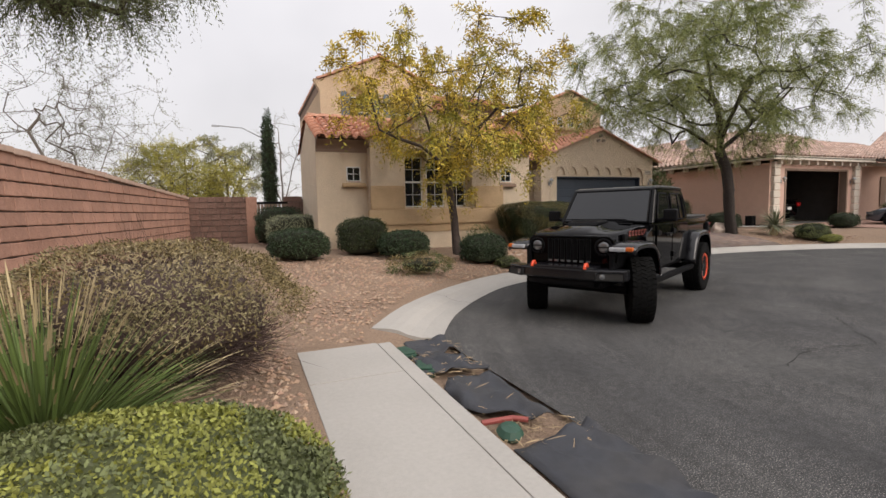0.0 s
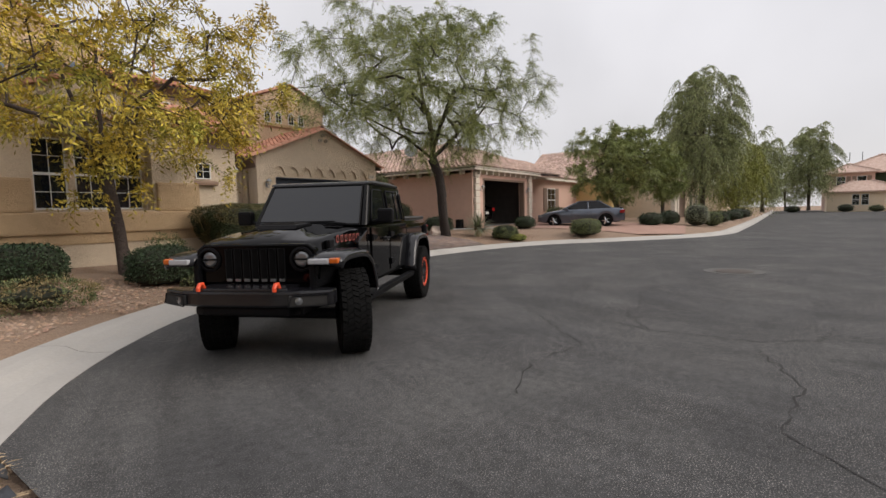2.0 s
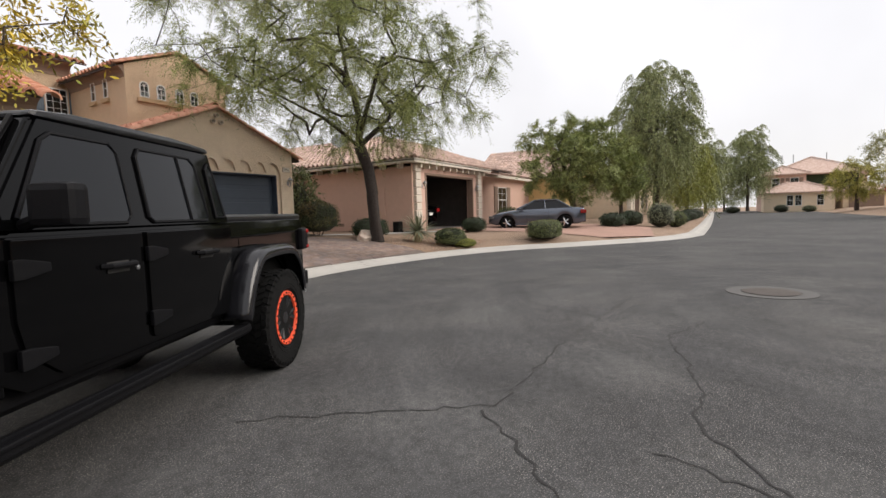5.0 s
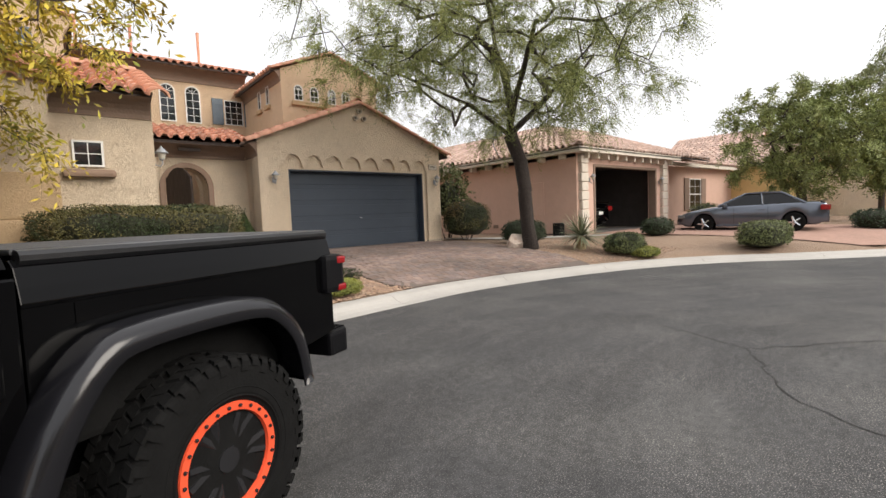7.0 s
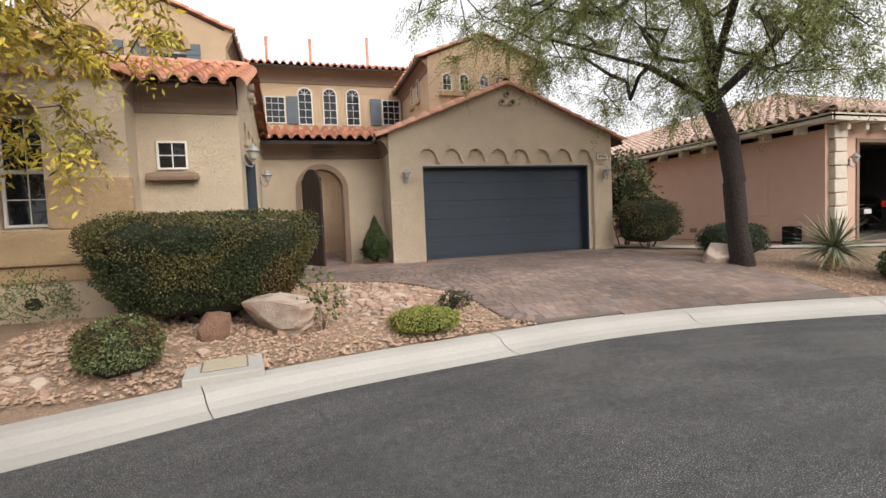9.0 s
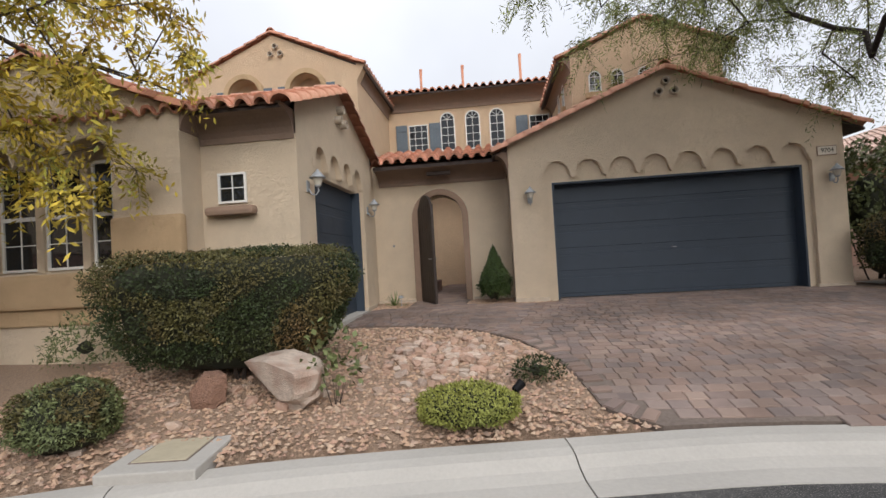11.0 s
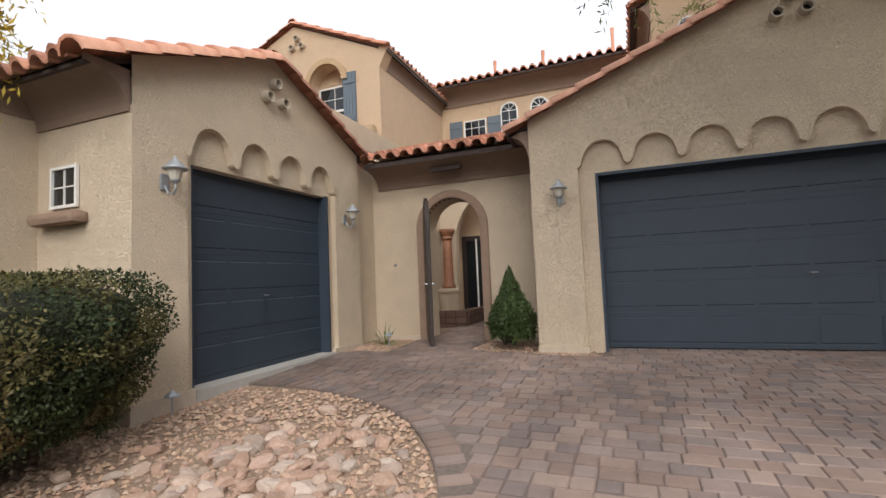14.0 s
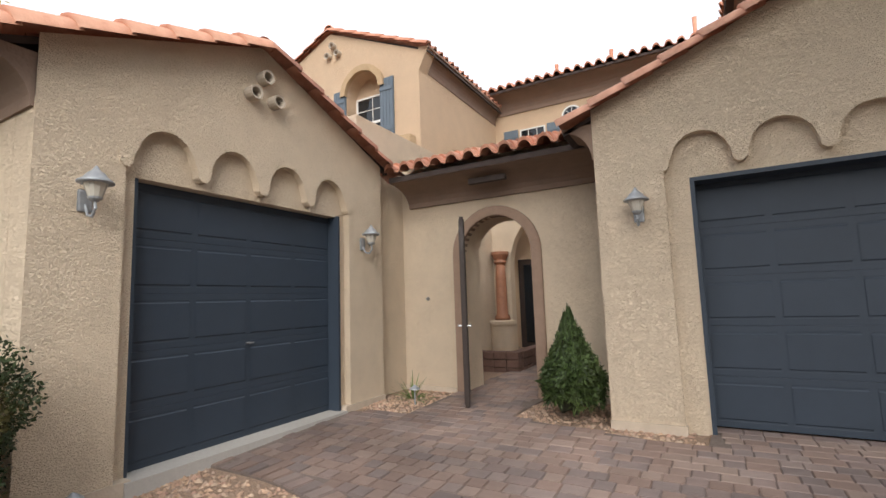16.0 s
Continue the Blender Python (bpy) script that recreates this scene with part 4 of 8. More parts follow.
AX, AH, AS = 10.42, 0.53, 2.62
arch_wall("entry_wall", 8.7, 12.1, EY, EY + 0.55, HB, 4.05, AX, AH, AS, M_STUCCO, house)
n = 18
outer, inner = AH + 0.14, AH + 0.0
bm = bmesh.new()
path_o = [(AX - outer, 0.5)] + [(AX - outer * math.cos(math.pi * k / n), AS + outer * math.sin(math.pi * k / n)) for k in range(n + 1)] + [(AX + outer, 0.5)]
path_i = [(AX - inner, 0.5)] + [(AX - inner * math.cos(math.pi * k / n), AS + inner * math.sin(math.pi * k / n)) for k in range(n + 1)] + [(AX + inner, 0.5)]
va, vb, vc, vd = ([bm.verts.new((p[0], y, p[1])) for p in q] for q, y in ((path_o, EY - 0.06), (path_i, EY - 0.06), (path_i, EY + 0.12), (path_o, EY)))
for k in range(len(path_o) - 1):
    bm.faces.new([va[k], va[k + 1], vb[k + 1], vb[k]])
    bm.faces.new([vb[k], vb[k + 1], vc[k + 1], vc[k]])
    bm.faces.new([vd[k], vd[k + 1], va[k + 1], va[k]])
bmesh.ops.recalc_face_normals(bm, faces=bm.faces[:])
for v in bm.verts:
    v.co.x += 0.001 * (v.co.x - AX)
bmesh.ops.bevel(bm, geom=[e for e in bm.edges if abs(e.verts[0].co.y - EY + 0.06) < 1e-4 and abs(e.verts[1].co.y - EY + 0.06) < 1e-4 and not e.is_boundary and abs(math.hypot(e.verts[0].co.x - AX, 0)) >= 0], offset=0.012, segments=2, affect="EDGES")
part("arch_trim", bm, M_TRIM, house)
cove("cornice", 8.99, 12.0, EY, 18.52, 3.42, 3.72, "x", house)
roof_sheet("roof", (8.99, 20.3, 4.46), (1, 0, 0), (0, -1, -0.33), 3.1, 2.0, M_TILE, parent=house)
slab("roof_deck", [(8.99, 18.5, 3.80), (12.05, 18.5, 3.80), (12.05, 20.3, 4.42), (8.99, 20.3, 4.42)], 0.07, M_EAVE_SHADE, house)
part("return_wall", box(8.6, 8.84, 18.25, 19.2, HB, 4.0), M_STUCCO, house)
part("cornice_vent", box(10.2, 10.75, 18.70, 18.78, 3.57, 3.65, 0.01), M_EAVE_SHADE, house)

gate = empty("entry_gate", pose(9.92, 19.02, 0.66, 0, 0, -64), "dark stained wooden arched entry gate standing open", "gate")
gpts = [(0, 0), (0.98, 0), (0.98, 1.9)] + [(0.49 + 0.49 * math.cos(math.pi * k / 10), 1.95 + 0.49 * math.sin(math.pi * k / 10)) for k in range(11)] + [(0, 1.9)]
part("gate_leaf", prism(gpts, -0.025, 0.025, "y", 0.004), M_WOOD, gate)
for k in range(6):
    x0 = 0.02 + k * 0.157
    top = 1.93 + math.sqrt(max(0.0, 0.49 ** 2 - (x0 + 0.078 - 0.49) ** 2))
    for y in (-0.034, 0.034):
        part("plank", box(x0 + 0.004, x0 + 0.15, min(y, y * 0.6), max(y, y * 0.6), 0.03, top - 0.03, 0.003), M_WOOD, gate)
for y in (-1, 1):
    part("handle", tube([(0.9, 0.03 * y, 0.98), (0.9, 0.075 * y, 0.98), (0.84, 0.08 * y, 0.98), (0.8, 0.075 * y, 0.99)], 0.01, 6), M_METAL, gate, "metal lever handle")
bell = tagged(finish("door_bell", lathe([(0.003, 0.03), (0.02, 0.03), (0.03, 0.0)], 10, m=pose(9.27, EY, 2.0, 90)), M_METAL), "small round bell push on the entry wall", "door bell")

# two-car garage
GF = 18.02


def bg_top(u):
    return 5.30 - abs(u - 15.33) * 0.405


part("garage_wall", prism([(12.05, HB), (18.62, HB), (18.62, 3.88), (15.33, 5.18), (12.05, 3.88)], 18.62, 23.5, "y"), M_STUCCO, house)
scallop_wall("garage_front", 12.05, 18.62, bg_top, HB, 12.72, 18.02, 8, 3.27, 0.27, GF, 0.10, "x", house, M_STUCCO)
for x in (12.05, 18.62):
    part("pier_side", box(min(x, x + (0.01 if x < 15 else -0.01)), max(x, x + (0.01 if x < 15 else -0.01)), GF + 0.001, 18.7, HB, 4.0), M_STUCCO, house)
part("door_surround", box(12.6, 12.94, GF + 0.09, 18.66, HB, 3.7), M_STUCCO, house)
part("door_surround", box(17.88, 18.1, GF + 0.09, 18.66, HB, 3.7), M_STUCCO, house)
part("door_surround", box(12.94, 17.88, GF + 0.091, 18.66, 3.10, 3.7), M_STUCCO, house)
part("door_jamb", box(12.94, 12.98, GF + 0.085, 18.4, 0.45, 3.1), M_GDOOR, house)
part("door_jamb", box(17.84, 17.88, GF + 0.085, 18.4, 0.45, 3.1), M_GDOOR, house)
part("door_jamb", box(12.98, 17.84, GF + 0.085, 18.4, 3.06, 3.101), M_GDOOR, house)
double_door = garage_door("door_2", 4.88, 2.44, 8, 5, pose(12.97, 18.36, 0.65), "slate blue sectional double garage door with raised panels")
vent_pipes(pose(15.33, GF, 4.86), house)
roof_sheet("roof", (15.33, GF - 0.03, 5.27), (0, 1, 0), (1, 0, -0.405), 6.0, 3.95, M_TILE, parent=house)
roof_sheet("roof", (15.33, GF - 0.03, 5.27), (0, 1, 0), (-1, 0, -0.405), 6.0, 3.55, M_TILE, parent=house)
for s in (-1, 1):
    e = 3.72 if s > 0 else 3.6
    slab("roof_deck", [(15.33, GF + 0.02, 5.25), (15.33 + s * e, GF + 0.02, 5.25 - e * 0.405), (15.33 + s * e, 24, 5.25 - e * 0.405), (15.33, 24, 5.25)], 0.05, M_EAVE_SHADE, house)
    tile_row((15.33 + s * e, GF - 0.04, 5.24 - e * 0.405), (15.33, GF - 0.04, 5.24), house, M_TILE, 0.15)
tile_row((15.33, GF - 0.08, 5.31), (15.33, 24, 5.31), house, M_TILE, 0.13)
cove("cornice", GF + 0.02, 19.06, 12.05, 11.72, 3.43, 3.78, "y", house)
for x0, x1 in ((12.04, 12.74), (17.98, 18.64)):
    part("base_course", box(x0, x1, GF - 0.015, 18.6, 0.3, 0.70), M_BASE, house)
part("base_course", box(8.79, 8.995, 14.25, 15.0, 0.3, 0.66), M_BASE, house)
part("base_course", box(8.79, 8.995, 17.5, 18.31, 0.3, 0.70), M_BASE, house)
part("base_course", box(8.84, AX - 0.7, EY - 0.012, EY + 0.2, 0.3, 0.70), M_BASE, house)
part("base_course", box(AX + 0.7, 12.04, EY - 0.012, EY + 0.2, 0.3, 0.70), M_BASE, house)

# left upper gable
part("upper_wall", prism([(2.95, 3.0), (8.05, 3.0), (8.05, 7.3), (5.58, 8.44), (2.95, 7.3)], 21.32, 29, "y"), M_PEACH, house)


def gable_top(x):
    return 8.44 - (x - 5.58) * 0.4615 if x > 5.58 else 8.44 - (5.58 - x) * 0.4335


part("upper_wall", box(2.95, 8.05, 20.97, 21.32, 3.0, 5.44), M_PEACH, house)
for x0, x1 in ((2.95, 4.20), (5.16, 6.08), (7.04, 8.05)):
    top = [(x1, gable_top(x1))] + ([(5.58, 8.44)] if x0 < 5.58 < x1 else []) + [(x0, gable_top(x0))]
    part("upper_wall", prism([(x0, 5.44), (x1, 5.44)] + top, 20.97, 21.32, "y"), M_PEACH, house)
for cx in (4.68, 6.56):
    low = [(cx - 0.48 * math.cos(math.pi * k / 14), 6.72 + 0.48 * math.sin(math.pi * k / 14)) for k in range(15)]
    part("upper_wall", prism(low + [(cx + 0.48, gable_top(cx + 0.48)), (cx - 0.48, gable_top(cx - 0.48))], 20.97, 21.32, "y"), M_PEACH, house)
for cx in (4.68, 6.56):
    arch_o = [(cx - 0.62 * math.cos(math.pi * k / 14), 6.72 + 0.62 * math.sin(math.pi * k / 14)) for k in range(15)]
    arch_i = [(cx - 0.48 * math.cos(math.pi * k / 14), 6.72 + 0.48 * math.sin(math.pi * k / 14)) for k in range(15)]
    bm = bmesh.new()
    va, vb, vc, vd = ([bm.verts.new((p[0], y, p[1])) for p in q] for q, y in ((arch_o, 20.87), (arch_i, 20.87), (arch_i, 20.975), (arch_o, 20.975)))
    for k in range(14):
        bm.faces.new([va[k], va[k + 1], vb[k + 1], vb[k]])
        bm.faces.new([vb[k], vb[k + 1], vc[k + 1], vc[k]])
        bm.faces.new([vd[k], vd[k + 1], va[k + 1], va[k]])
    bmesh.ops.recalc_face_normals(bm, faces=bm.faces[:])
    part("window_head", bm, M_STUCCO2, house)
    w = window("window_3", pose(cx, 21.315, 5.46), 0.94, 1.3, 2, 4, 0.04, label="upper gridded sash window with blue-grey board shutters")
    shutter(pose(-0.67, -0.355, 0), 0.36, 1.42, w)
    shutter(pose(0.67, -0.355, 0), 0.36, 1.42, w)
part("string_course", box(3.4, 7.95, 20.72, 20.97, 5.15, 5.42, 0.06), M_STUCCO2, house)
vent_pipes(pose(5.7, 20.97, 7.92), house)
roof_sheet("roof", (5.58, 20.9, 8.46), (0, 1, 0), (1, 0, -0.44), 8, 2.95, M_TILE, parent=house)
roof_sheet("roof", (5.58, 20.9, 8.46), (0, 1, 0), (-1, 0, -0.44), 8, 2.95, M_TILE, parent=house)
for s in (-1, 1):
    slab("roof_deck", [(5.58, 20.98, 8.44), (5.58 + s * 2.7, 20.98, 8.44 - 2.7 * 0.44), (5.58 + s * 2.7, 28.7, 8.44 - 2.7 * 0.44), (5.58, 28.7, 8.44)], 0.05, M_EAVE_SHADE, house)
    tile_row((5.58 + s * 2.72, 20.95, 8.48 - 2.72 * 0.44), (5.58, 20.95, 8.48), house, M_TILE, 0.115)
    cove("cornice", 20.98, 28.7, 5.5 + s * 2.55, 5.58 + s * 2.72, 6.9, 7.28, "y", house)
tile_row((5.58, 20.88, 8.5), (5.58, 28.7, 8.5), house, M_TILE, 0.125)
part("eave_brace", prism([(8.05, 6.85), (8.3, 7.32), (8.05, 7.36)], 20.97, 21.3, "y"), M_PEACH, house)
part("eave_brace", prism([(2.95, 6.85), (2.7, 7.32), (2.95, 7.36)], 20.97, 21.3, "y"), M_PEACH, house)

# rear wing
RW = 25.07
part("rear_wall", box(8.04, 14.1, RW, 31, HB, 7.5), M_PEACH, house)
cove("cornice", 8.05, 14.02, RW, RW - 0.55, 7.12, 7.55, "x", house)
roof_sheet("roof", (7.9, 29.4, 9.1), (1, 0, 0), (0, -1, -0.30), 6.5, 5.2, M_TILE, parent=house)
slab("roof_deck", [(7.9, RW - 0.6, 7.62), (14.4, RW - 0.6, 7.62), (14.4, 29.4, 9.08), (7.9, 29.4, 9.08)], 0.06, M_EAVE_SHADE, house)
for x in (10.24, 11.16, 12.04):
    window("window_4", pose(x, RW - 0.005, 5.58), 0.54, 1.42, 2, 4, 0.04, arched=True, sash=False, label="arched white gridded upper window on the rear wing")
for x in (9.15, 13.55):
    w = window("window_5", pose(x, RW - 0.005, 5.62), 0.72, 1.0, 3, 4, 0.035, sash=False, label="gridded upper window between blue-grey board shutters")
    shutter(pose(-0.62, -0.01, -0.02), 0.42, 1.04, w)
    shutter(pose(0.62, -0.01, -0.02), 0.42, 1.04, w)
for x, y in ((8.75, 29.6), (10.7, 29.6), (13.3, 29.0)):
    p = tagged(finish("vent_pipe", tube([(x, y, 8.6), (x, y, 10.2), (x + 0.01, y, 10.55)], [0.06, 0.06, 0.075], 10), M_TILE), "thin terracotta coloured vent stack on the roof", "vent stack", "roof vent stacks")

# right upper block
part("upper_wall", prism([(14.0, 3.4), (17.9, 3.4), (17.9, 6.95), (15.95, 7.74), (14.0, 6.95)], 20.97, 29, "y"), M_PEACH, house)
roof_sheet("roof", (15.95, 20.9, 7.76), (0, 1, 0), (1, 0, -0.4), 8, 2.5, M_TILE, parent=house)
roof_sheet("roof", (15.95, 20.9, 7.76), (0, 1, 0), (-1, 0, -0.4), 8, 2.5, M_TILE, parent=house)
for s in (-1, 1):
    slab("roof_deck", [(15.95, 20.98, 7.74), (15.95 + s * 2.3, 20.98, 6.82), (15.95 + s * 2.3, 28.7, 6.82), (15.95, 28.7, 7.74)], 0.05, M_EAVE_SHADE, house)
    tile_row((15.95 + s * 2.3, 20.95, 6.86), (15.95, 20.95, 7.78), house, M_TILE, 0.115)
    cove("cornice", 20.98, 28.7, 15.95 + s * 1.95, 15.95 + s * 2.3, 6.5, 6.86, "y", house)
for x in (14.62, 15.22, 15.92, 16.5):
    window("window_6", pose(x, 20.965, 5.9), 0.33, 0.56, 2, 2, 0.03, arched=True, sash=False, label="small arched gridded window high on the gable wall")
part("window_sill", box(14.35, 16.8, 20.86, 20.98, 5.72, 5.86, 0.02), M_STUCCO2, house)
for y in (22.3, 23.2):
    window("window_7", pose(13.995, y, 5.95, 0, 0, -90), 0.3, 0.66, 1, 2, 0.03, sash=False, label="narrow slit window with a stucco sill")
    part("window_sill", box(13.9, 14.0, y - 0.25, y + 0.25, 5.78, 5.92, 0.02), M_STUCCO2, house)

for m in (pose(8.98, 14.6, 2.82, 0, 0, 90), pose(8.98, 17.86, 2.78, 0, 0, 90), pose(12.46, GF, 2.80), pose(18.36, GF, 2.82)):
    wall_lamp(m)

# number plate beside the big door
plate = empty("house_number", pose(18.3, GF - 0.004, 3.33), "small framed plaque with the house number 9704", "number plaque")
part("plaque", box(-0.17, 0.17, -0.02, 0.0, -0.08, 0.08, 0.006), M_STONE, plate)
part("plaque_frame", box(-0.185, 0.185, -0.012, 0.0, -0.095, 0.095, 0.006), M_BROWN, plate)
txt = bpy.data.curves.new("numerals", "FONT")
txt.body = "9704"
txt.size = 0.12
txt.align_x, txt.align_y = "CENTER", "CENTER"
txt.extrude = 0.002
txt.materials.append(M_CRACK)
numerals = new("numerals", txt)
numerals.parent = plate
numerals.matrix_local = pose(0, -0.024, 0, 90)

# courtyard behind the arch
wall_box("courtyard_wall", 8.04, 8.3, 18.6, 25.1, HB, 5.0, M_STUCCO)
part("courtyard_door", box(8.55, 9.5, RW - 0.06, RW, 0.6, 3.0, 0.01), M_WOOD, house)
part("door_glass", box(8.7, 9.35, RW - 0.075, RW - 0.061, 0.8, 2.85, 0.01), M_GLASS, house)
part("door_side_light", box(9.0, 9.05, RW - 0.09, RW - 0.076, 0.66, 2.9), M_WHITE, house)
col = empty("column", pose(8.55, 23.75, 0.6), "terracotta painted round column on a plinth in the courtyard", "column")
part("plinth", lathe([(0.30, 0), (0.30, 0.7), (0.33, 0.74), (0.33, 0.82), (0.24, 0.85)], 20), M_STUCCO, col)
part("shaft", lathe([(0.19, 0.85), (0.19, 0.92), (0.14, 1.0), (0.13, 1.9), (0.11, 2.2)], 18), M_COLUMN, col, smooth=True)
part("capital", lathe([(0.11, 2.2), (0.16, 2.26), (0.14, 2.32), (0.22, 2.45), (0.22, 2.52)], 18), M_COLUMN, col)
arch_wall("courtyard_arcade", 8.3, 13.2, 23.9, 24.2, 0.5, 4.8, 10.3, 1.55, 2.75, M_STUCCO, house)
planter = empty("planter", pose(9.35, 21.4, 0.6), "low stacked brown block planter in the courtyard", "planter")
for r in range(3):
    for k in range(5):
        part("block", box(-0.55 + k * 0.24, -0.55 + k * 0.24 + 0.23, -0.5 - (k % 2) * 0.01, -0.3, r * 0.14, r * 0.14 + 0.13, 0.015), M_BLOCKD, planter)
        part("block", box(0.45, 0.66, -0.3 + k * 0.24, -0.07 + k * 0.24, r * 0.14, r * 0.14 + 0.13, 0.015), M_BLOCKD, planter)

# ---------- the black pickup ----------
M_PAINT = mat("black_car_paint", (0.002, 0.002, 0.0023), 0.05, var=0.05, scale=2, coat=0.0, spec=0.17)
M_TOPPAINT = mat("black_hardtop", (0.008, 0.008, 0.009), 0.28, var=0.15, scale=60, bump=0.15, bump_scale=200)
M_PLAST = mat("black_plastic", (0.005, 0.005, 0.006), 0.5, var=0.15, scale=30, bump=0.2, bump_scale=220, spec=0.12)
M_FLARE = mat("satin_flare", (0.009, 0.009, 0.011), 0.18, var=0.1, scale=10)
M_TYRE = mat("tyre_rubber", (0.008, 0.008, 0.008), 0.9, spec=0.12, var=0.25, scale=12, bump=0.3, bump_scale=60)
M_RIMB = mat("black_rim", (0.035, 0.035, 0.038), 0.25, metal=0.5, var=0.1)
M_VOID = mat("dark_recess", (0.004, 0.004, 0.004), 0.9, var=0.2, spec=0.1)
M_RED = mat("orange_red_ring", (0.85, 0.10, 0.04), 0.4, var=0.05)
M_ORANGE = mat("orange_hook", (0.80, 0.09, 0.03), 0.4, var=0.05)
M_TINT = mat("tinted_glass", (0.005, 0.006, 0.008), 0.04, var=0.05, spec=0.3)
M_SCREEN = mat("windscreen_glass", (0.008, 0.010, 0.013), 0.05, var=0.05, spec=0.55)
M_LENS = mat("clear_lens", (0.22, 0.23, 0.24), 0.1, metal=0.6, var=0.2, scale=30)
M_LENSW = mat("white_lens", (0.42, 0.43, 0.45), 0.15, var=0.05)
M_AMBER = mat("amber_lens", (0.6, 0.13, 0.02), 0.15, var=0.1)
M_REDLENS = mat("red_lens", (0.24, 0.008, 0.01), 0.12, var=0.1)
M_TONNEAU = mat("soft_tonneau", (0.035, 0.035, 0.037), 0.6, var=0.15, scale=20, bump=0.2, bump_scale=180)
M_DECAL = mat("red_decal", (0.22, 0.05, 0.04), 0.5, var=0.05)


def wheel_parts(w, r=0.468, width=0.31, rim=0.228, ring=True):
    """Wheel with its axle along local y, outer face at +y."""
    tp = [(rim, -width / 2 + 0.03), (rim + 0.07, -width / 2), (r - 0.05, -width / 2), (r - 0.015, -width / 2 + 0.03), (r - 0.012, width / 2 - 0.03), (r - 0.05, width / 2), (rim + 0.07, width / 2), (rim, width / 2 - 0.03)]
    bm = lathe(tp, 44)
    n = 44
    rows = ((-0.146, -0.098, 0.0, 0.3), (-0.092, -0.036, 0.5, -0.5), (-0.030, 0.030, 0.2, 0.5), (0.036, 0.092, 0.7, -0.5), (0.098, 0.146, 0.35, 0.3))
    for k in range(n):
        for z0, z1, sh, slant in rows:
            a = (k + sh + 0.12 * math.sin(k * 2.4 + z0 * 90)) * 2 * math.pi / n
            d = 2 * math.pi / n * 0.37
            lug = bmesh.new()
            pts = []
            for rr, sq in ((r - 0.016, 1.12), (r, 0.94)):
                for aa, zz in ((a - d * sq - d * slant, z0), (a + d * sq - d * slant, z0), (a + d * sq + d * slant, z1), (a - d * sq + d * slant, z1)):
                    pts.append(lug.verts.new((rr * math.cos(aa), rr * math.sin(aa), zz * width / 0.31)))
            lug.faces.new(pts[4:])
            for q in range(4):
                lug.faces.new([pts[q], pts[(q + 1) % 4], pts[4 + (q + 1) % 4], pts[4 + q]])
            join(bm, lug)
        # shoulder lugs, long and short by turns, on both side walls
        a0 = (k + 0.35) * 2 * math.pi / n
        low = r - (0.075 if k % 2 else 0.05)
        for side in (-1, 1):
            lug = bmesh.new()
            pts = [lug.verts.new((rr * math.cos(aa), rr * math.sin(aa), side * zz)) for rr, zz in ((r - 0.006, width / 2 - 0.012), (r - 0.03, width / 2 + 0.002), (low, width / 2 + 0.005), (low - 0.006, width / 2 - 0.004)) for aa in (a0 - 0.045, a0 + 0.045)]
            for q in (0, 2, 4):
                lug.faces.new([pts[q], pts[q + 1], pts[q + 3], pts[q + 2]])
            join(bm, lug)
    # raised rings on the outer wall
    for rr in (rim + 0.055, rim + 0.095):
        lathe([(rr - 0.006, width / 2 - 0.003), (rr, width / 2 + 0.003), (rr + 0.006, width / 2 - 0.003)], 44, bm, caps=False)
    rot = pose(0, 0, 0, -90)
    bmesh.ops.transform(bm, matrix=rot, verts=bm.verts[:])
    bmesh.ops.recalc_face_normals(bm, faces=bm.faces[:])
    part("tyre", bm, M_TYRE, w)
    bm = lathe([(0.02, 0.02), (0.10, 0.02), (rim * 0.86, 0.035), (rim * 0.9, 0.10), (rim + 0.002, 0.125), (rim + 0.002, -0.12)], 36)
    bmesh.ops.transform(bm, matrix=rot, verts=bm.verts[:])
    rim_ob = part("rim", bm, M_RIMB, w, smooth=False)
    for k in range(6):
        a = 2 * math.pi * k / 6
        for da in (-0.2, 0.2):
            bm = tube([(0.06 * math.cos(a), 0.09, 0.06 * math.sin(a)), (rim * 0.92 * math.cos(a + da), 0.12, rim * 0.92 * math.sin(a + da))], [0.03, 0.022], 6)
            part("spoke", bm, M_RIMB, rim_ob)
    bm = lathe([(0.01, 0.13), (0.055, 0.13), (0.06, 0.11), (0.075, 0.06)], 18)
    bmesh.ops.transform(bm, matrix=rot, verts=bm.verts[:])
    part("hub_cap", bm, M_RIMB, rim_ob)
    if ring:
        bm = lathe([(rim - 0.012, 0.128), (rim - 0.008, 0.145), (rim + 0.028, 0.148), (rim + 0.034, 0.13)], 44, caps=False)
        bmesh.ops.transform(bm, matrix=rot, verts=bm.verts[:])
        ring_ob = part("beadlock_ring", bm, M_RED, rim_ob, "orange-red beadlock ring")
        for k in range(24):
            a = 2 * math.pi * k / 24
            bm = lathe([(0.0085, 0.146), (0.0085, 0.155), (0.003, 0.157)], 6)
            bmesh.ops.transform(bm, matrix=rot @ pose((rim + 0.011) * math.cos(a), (rim + 0.011) * math.sin(a), 0), verts=bm.verts[:])
            part("bolt", bm, M_RIMB, rim_ob)


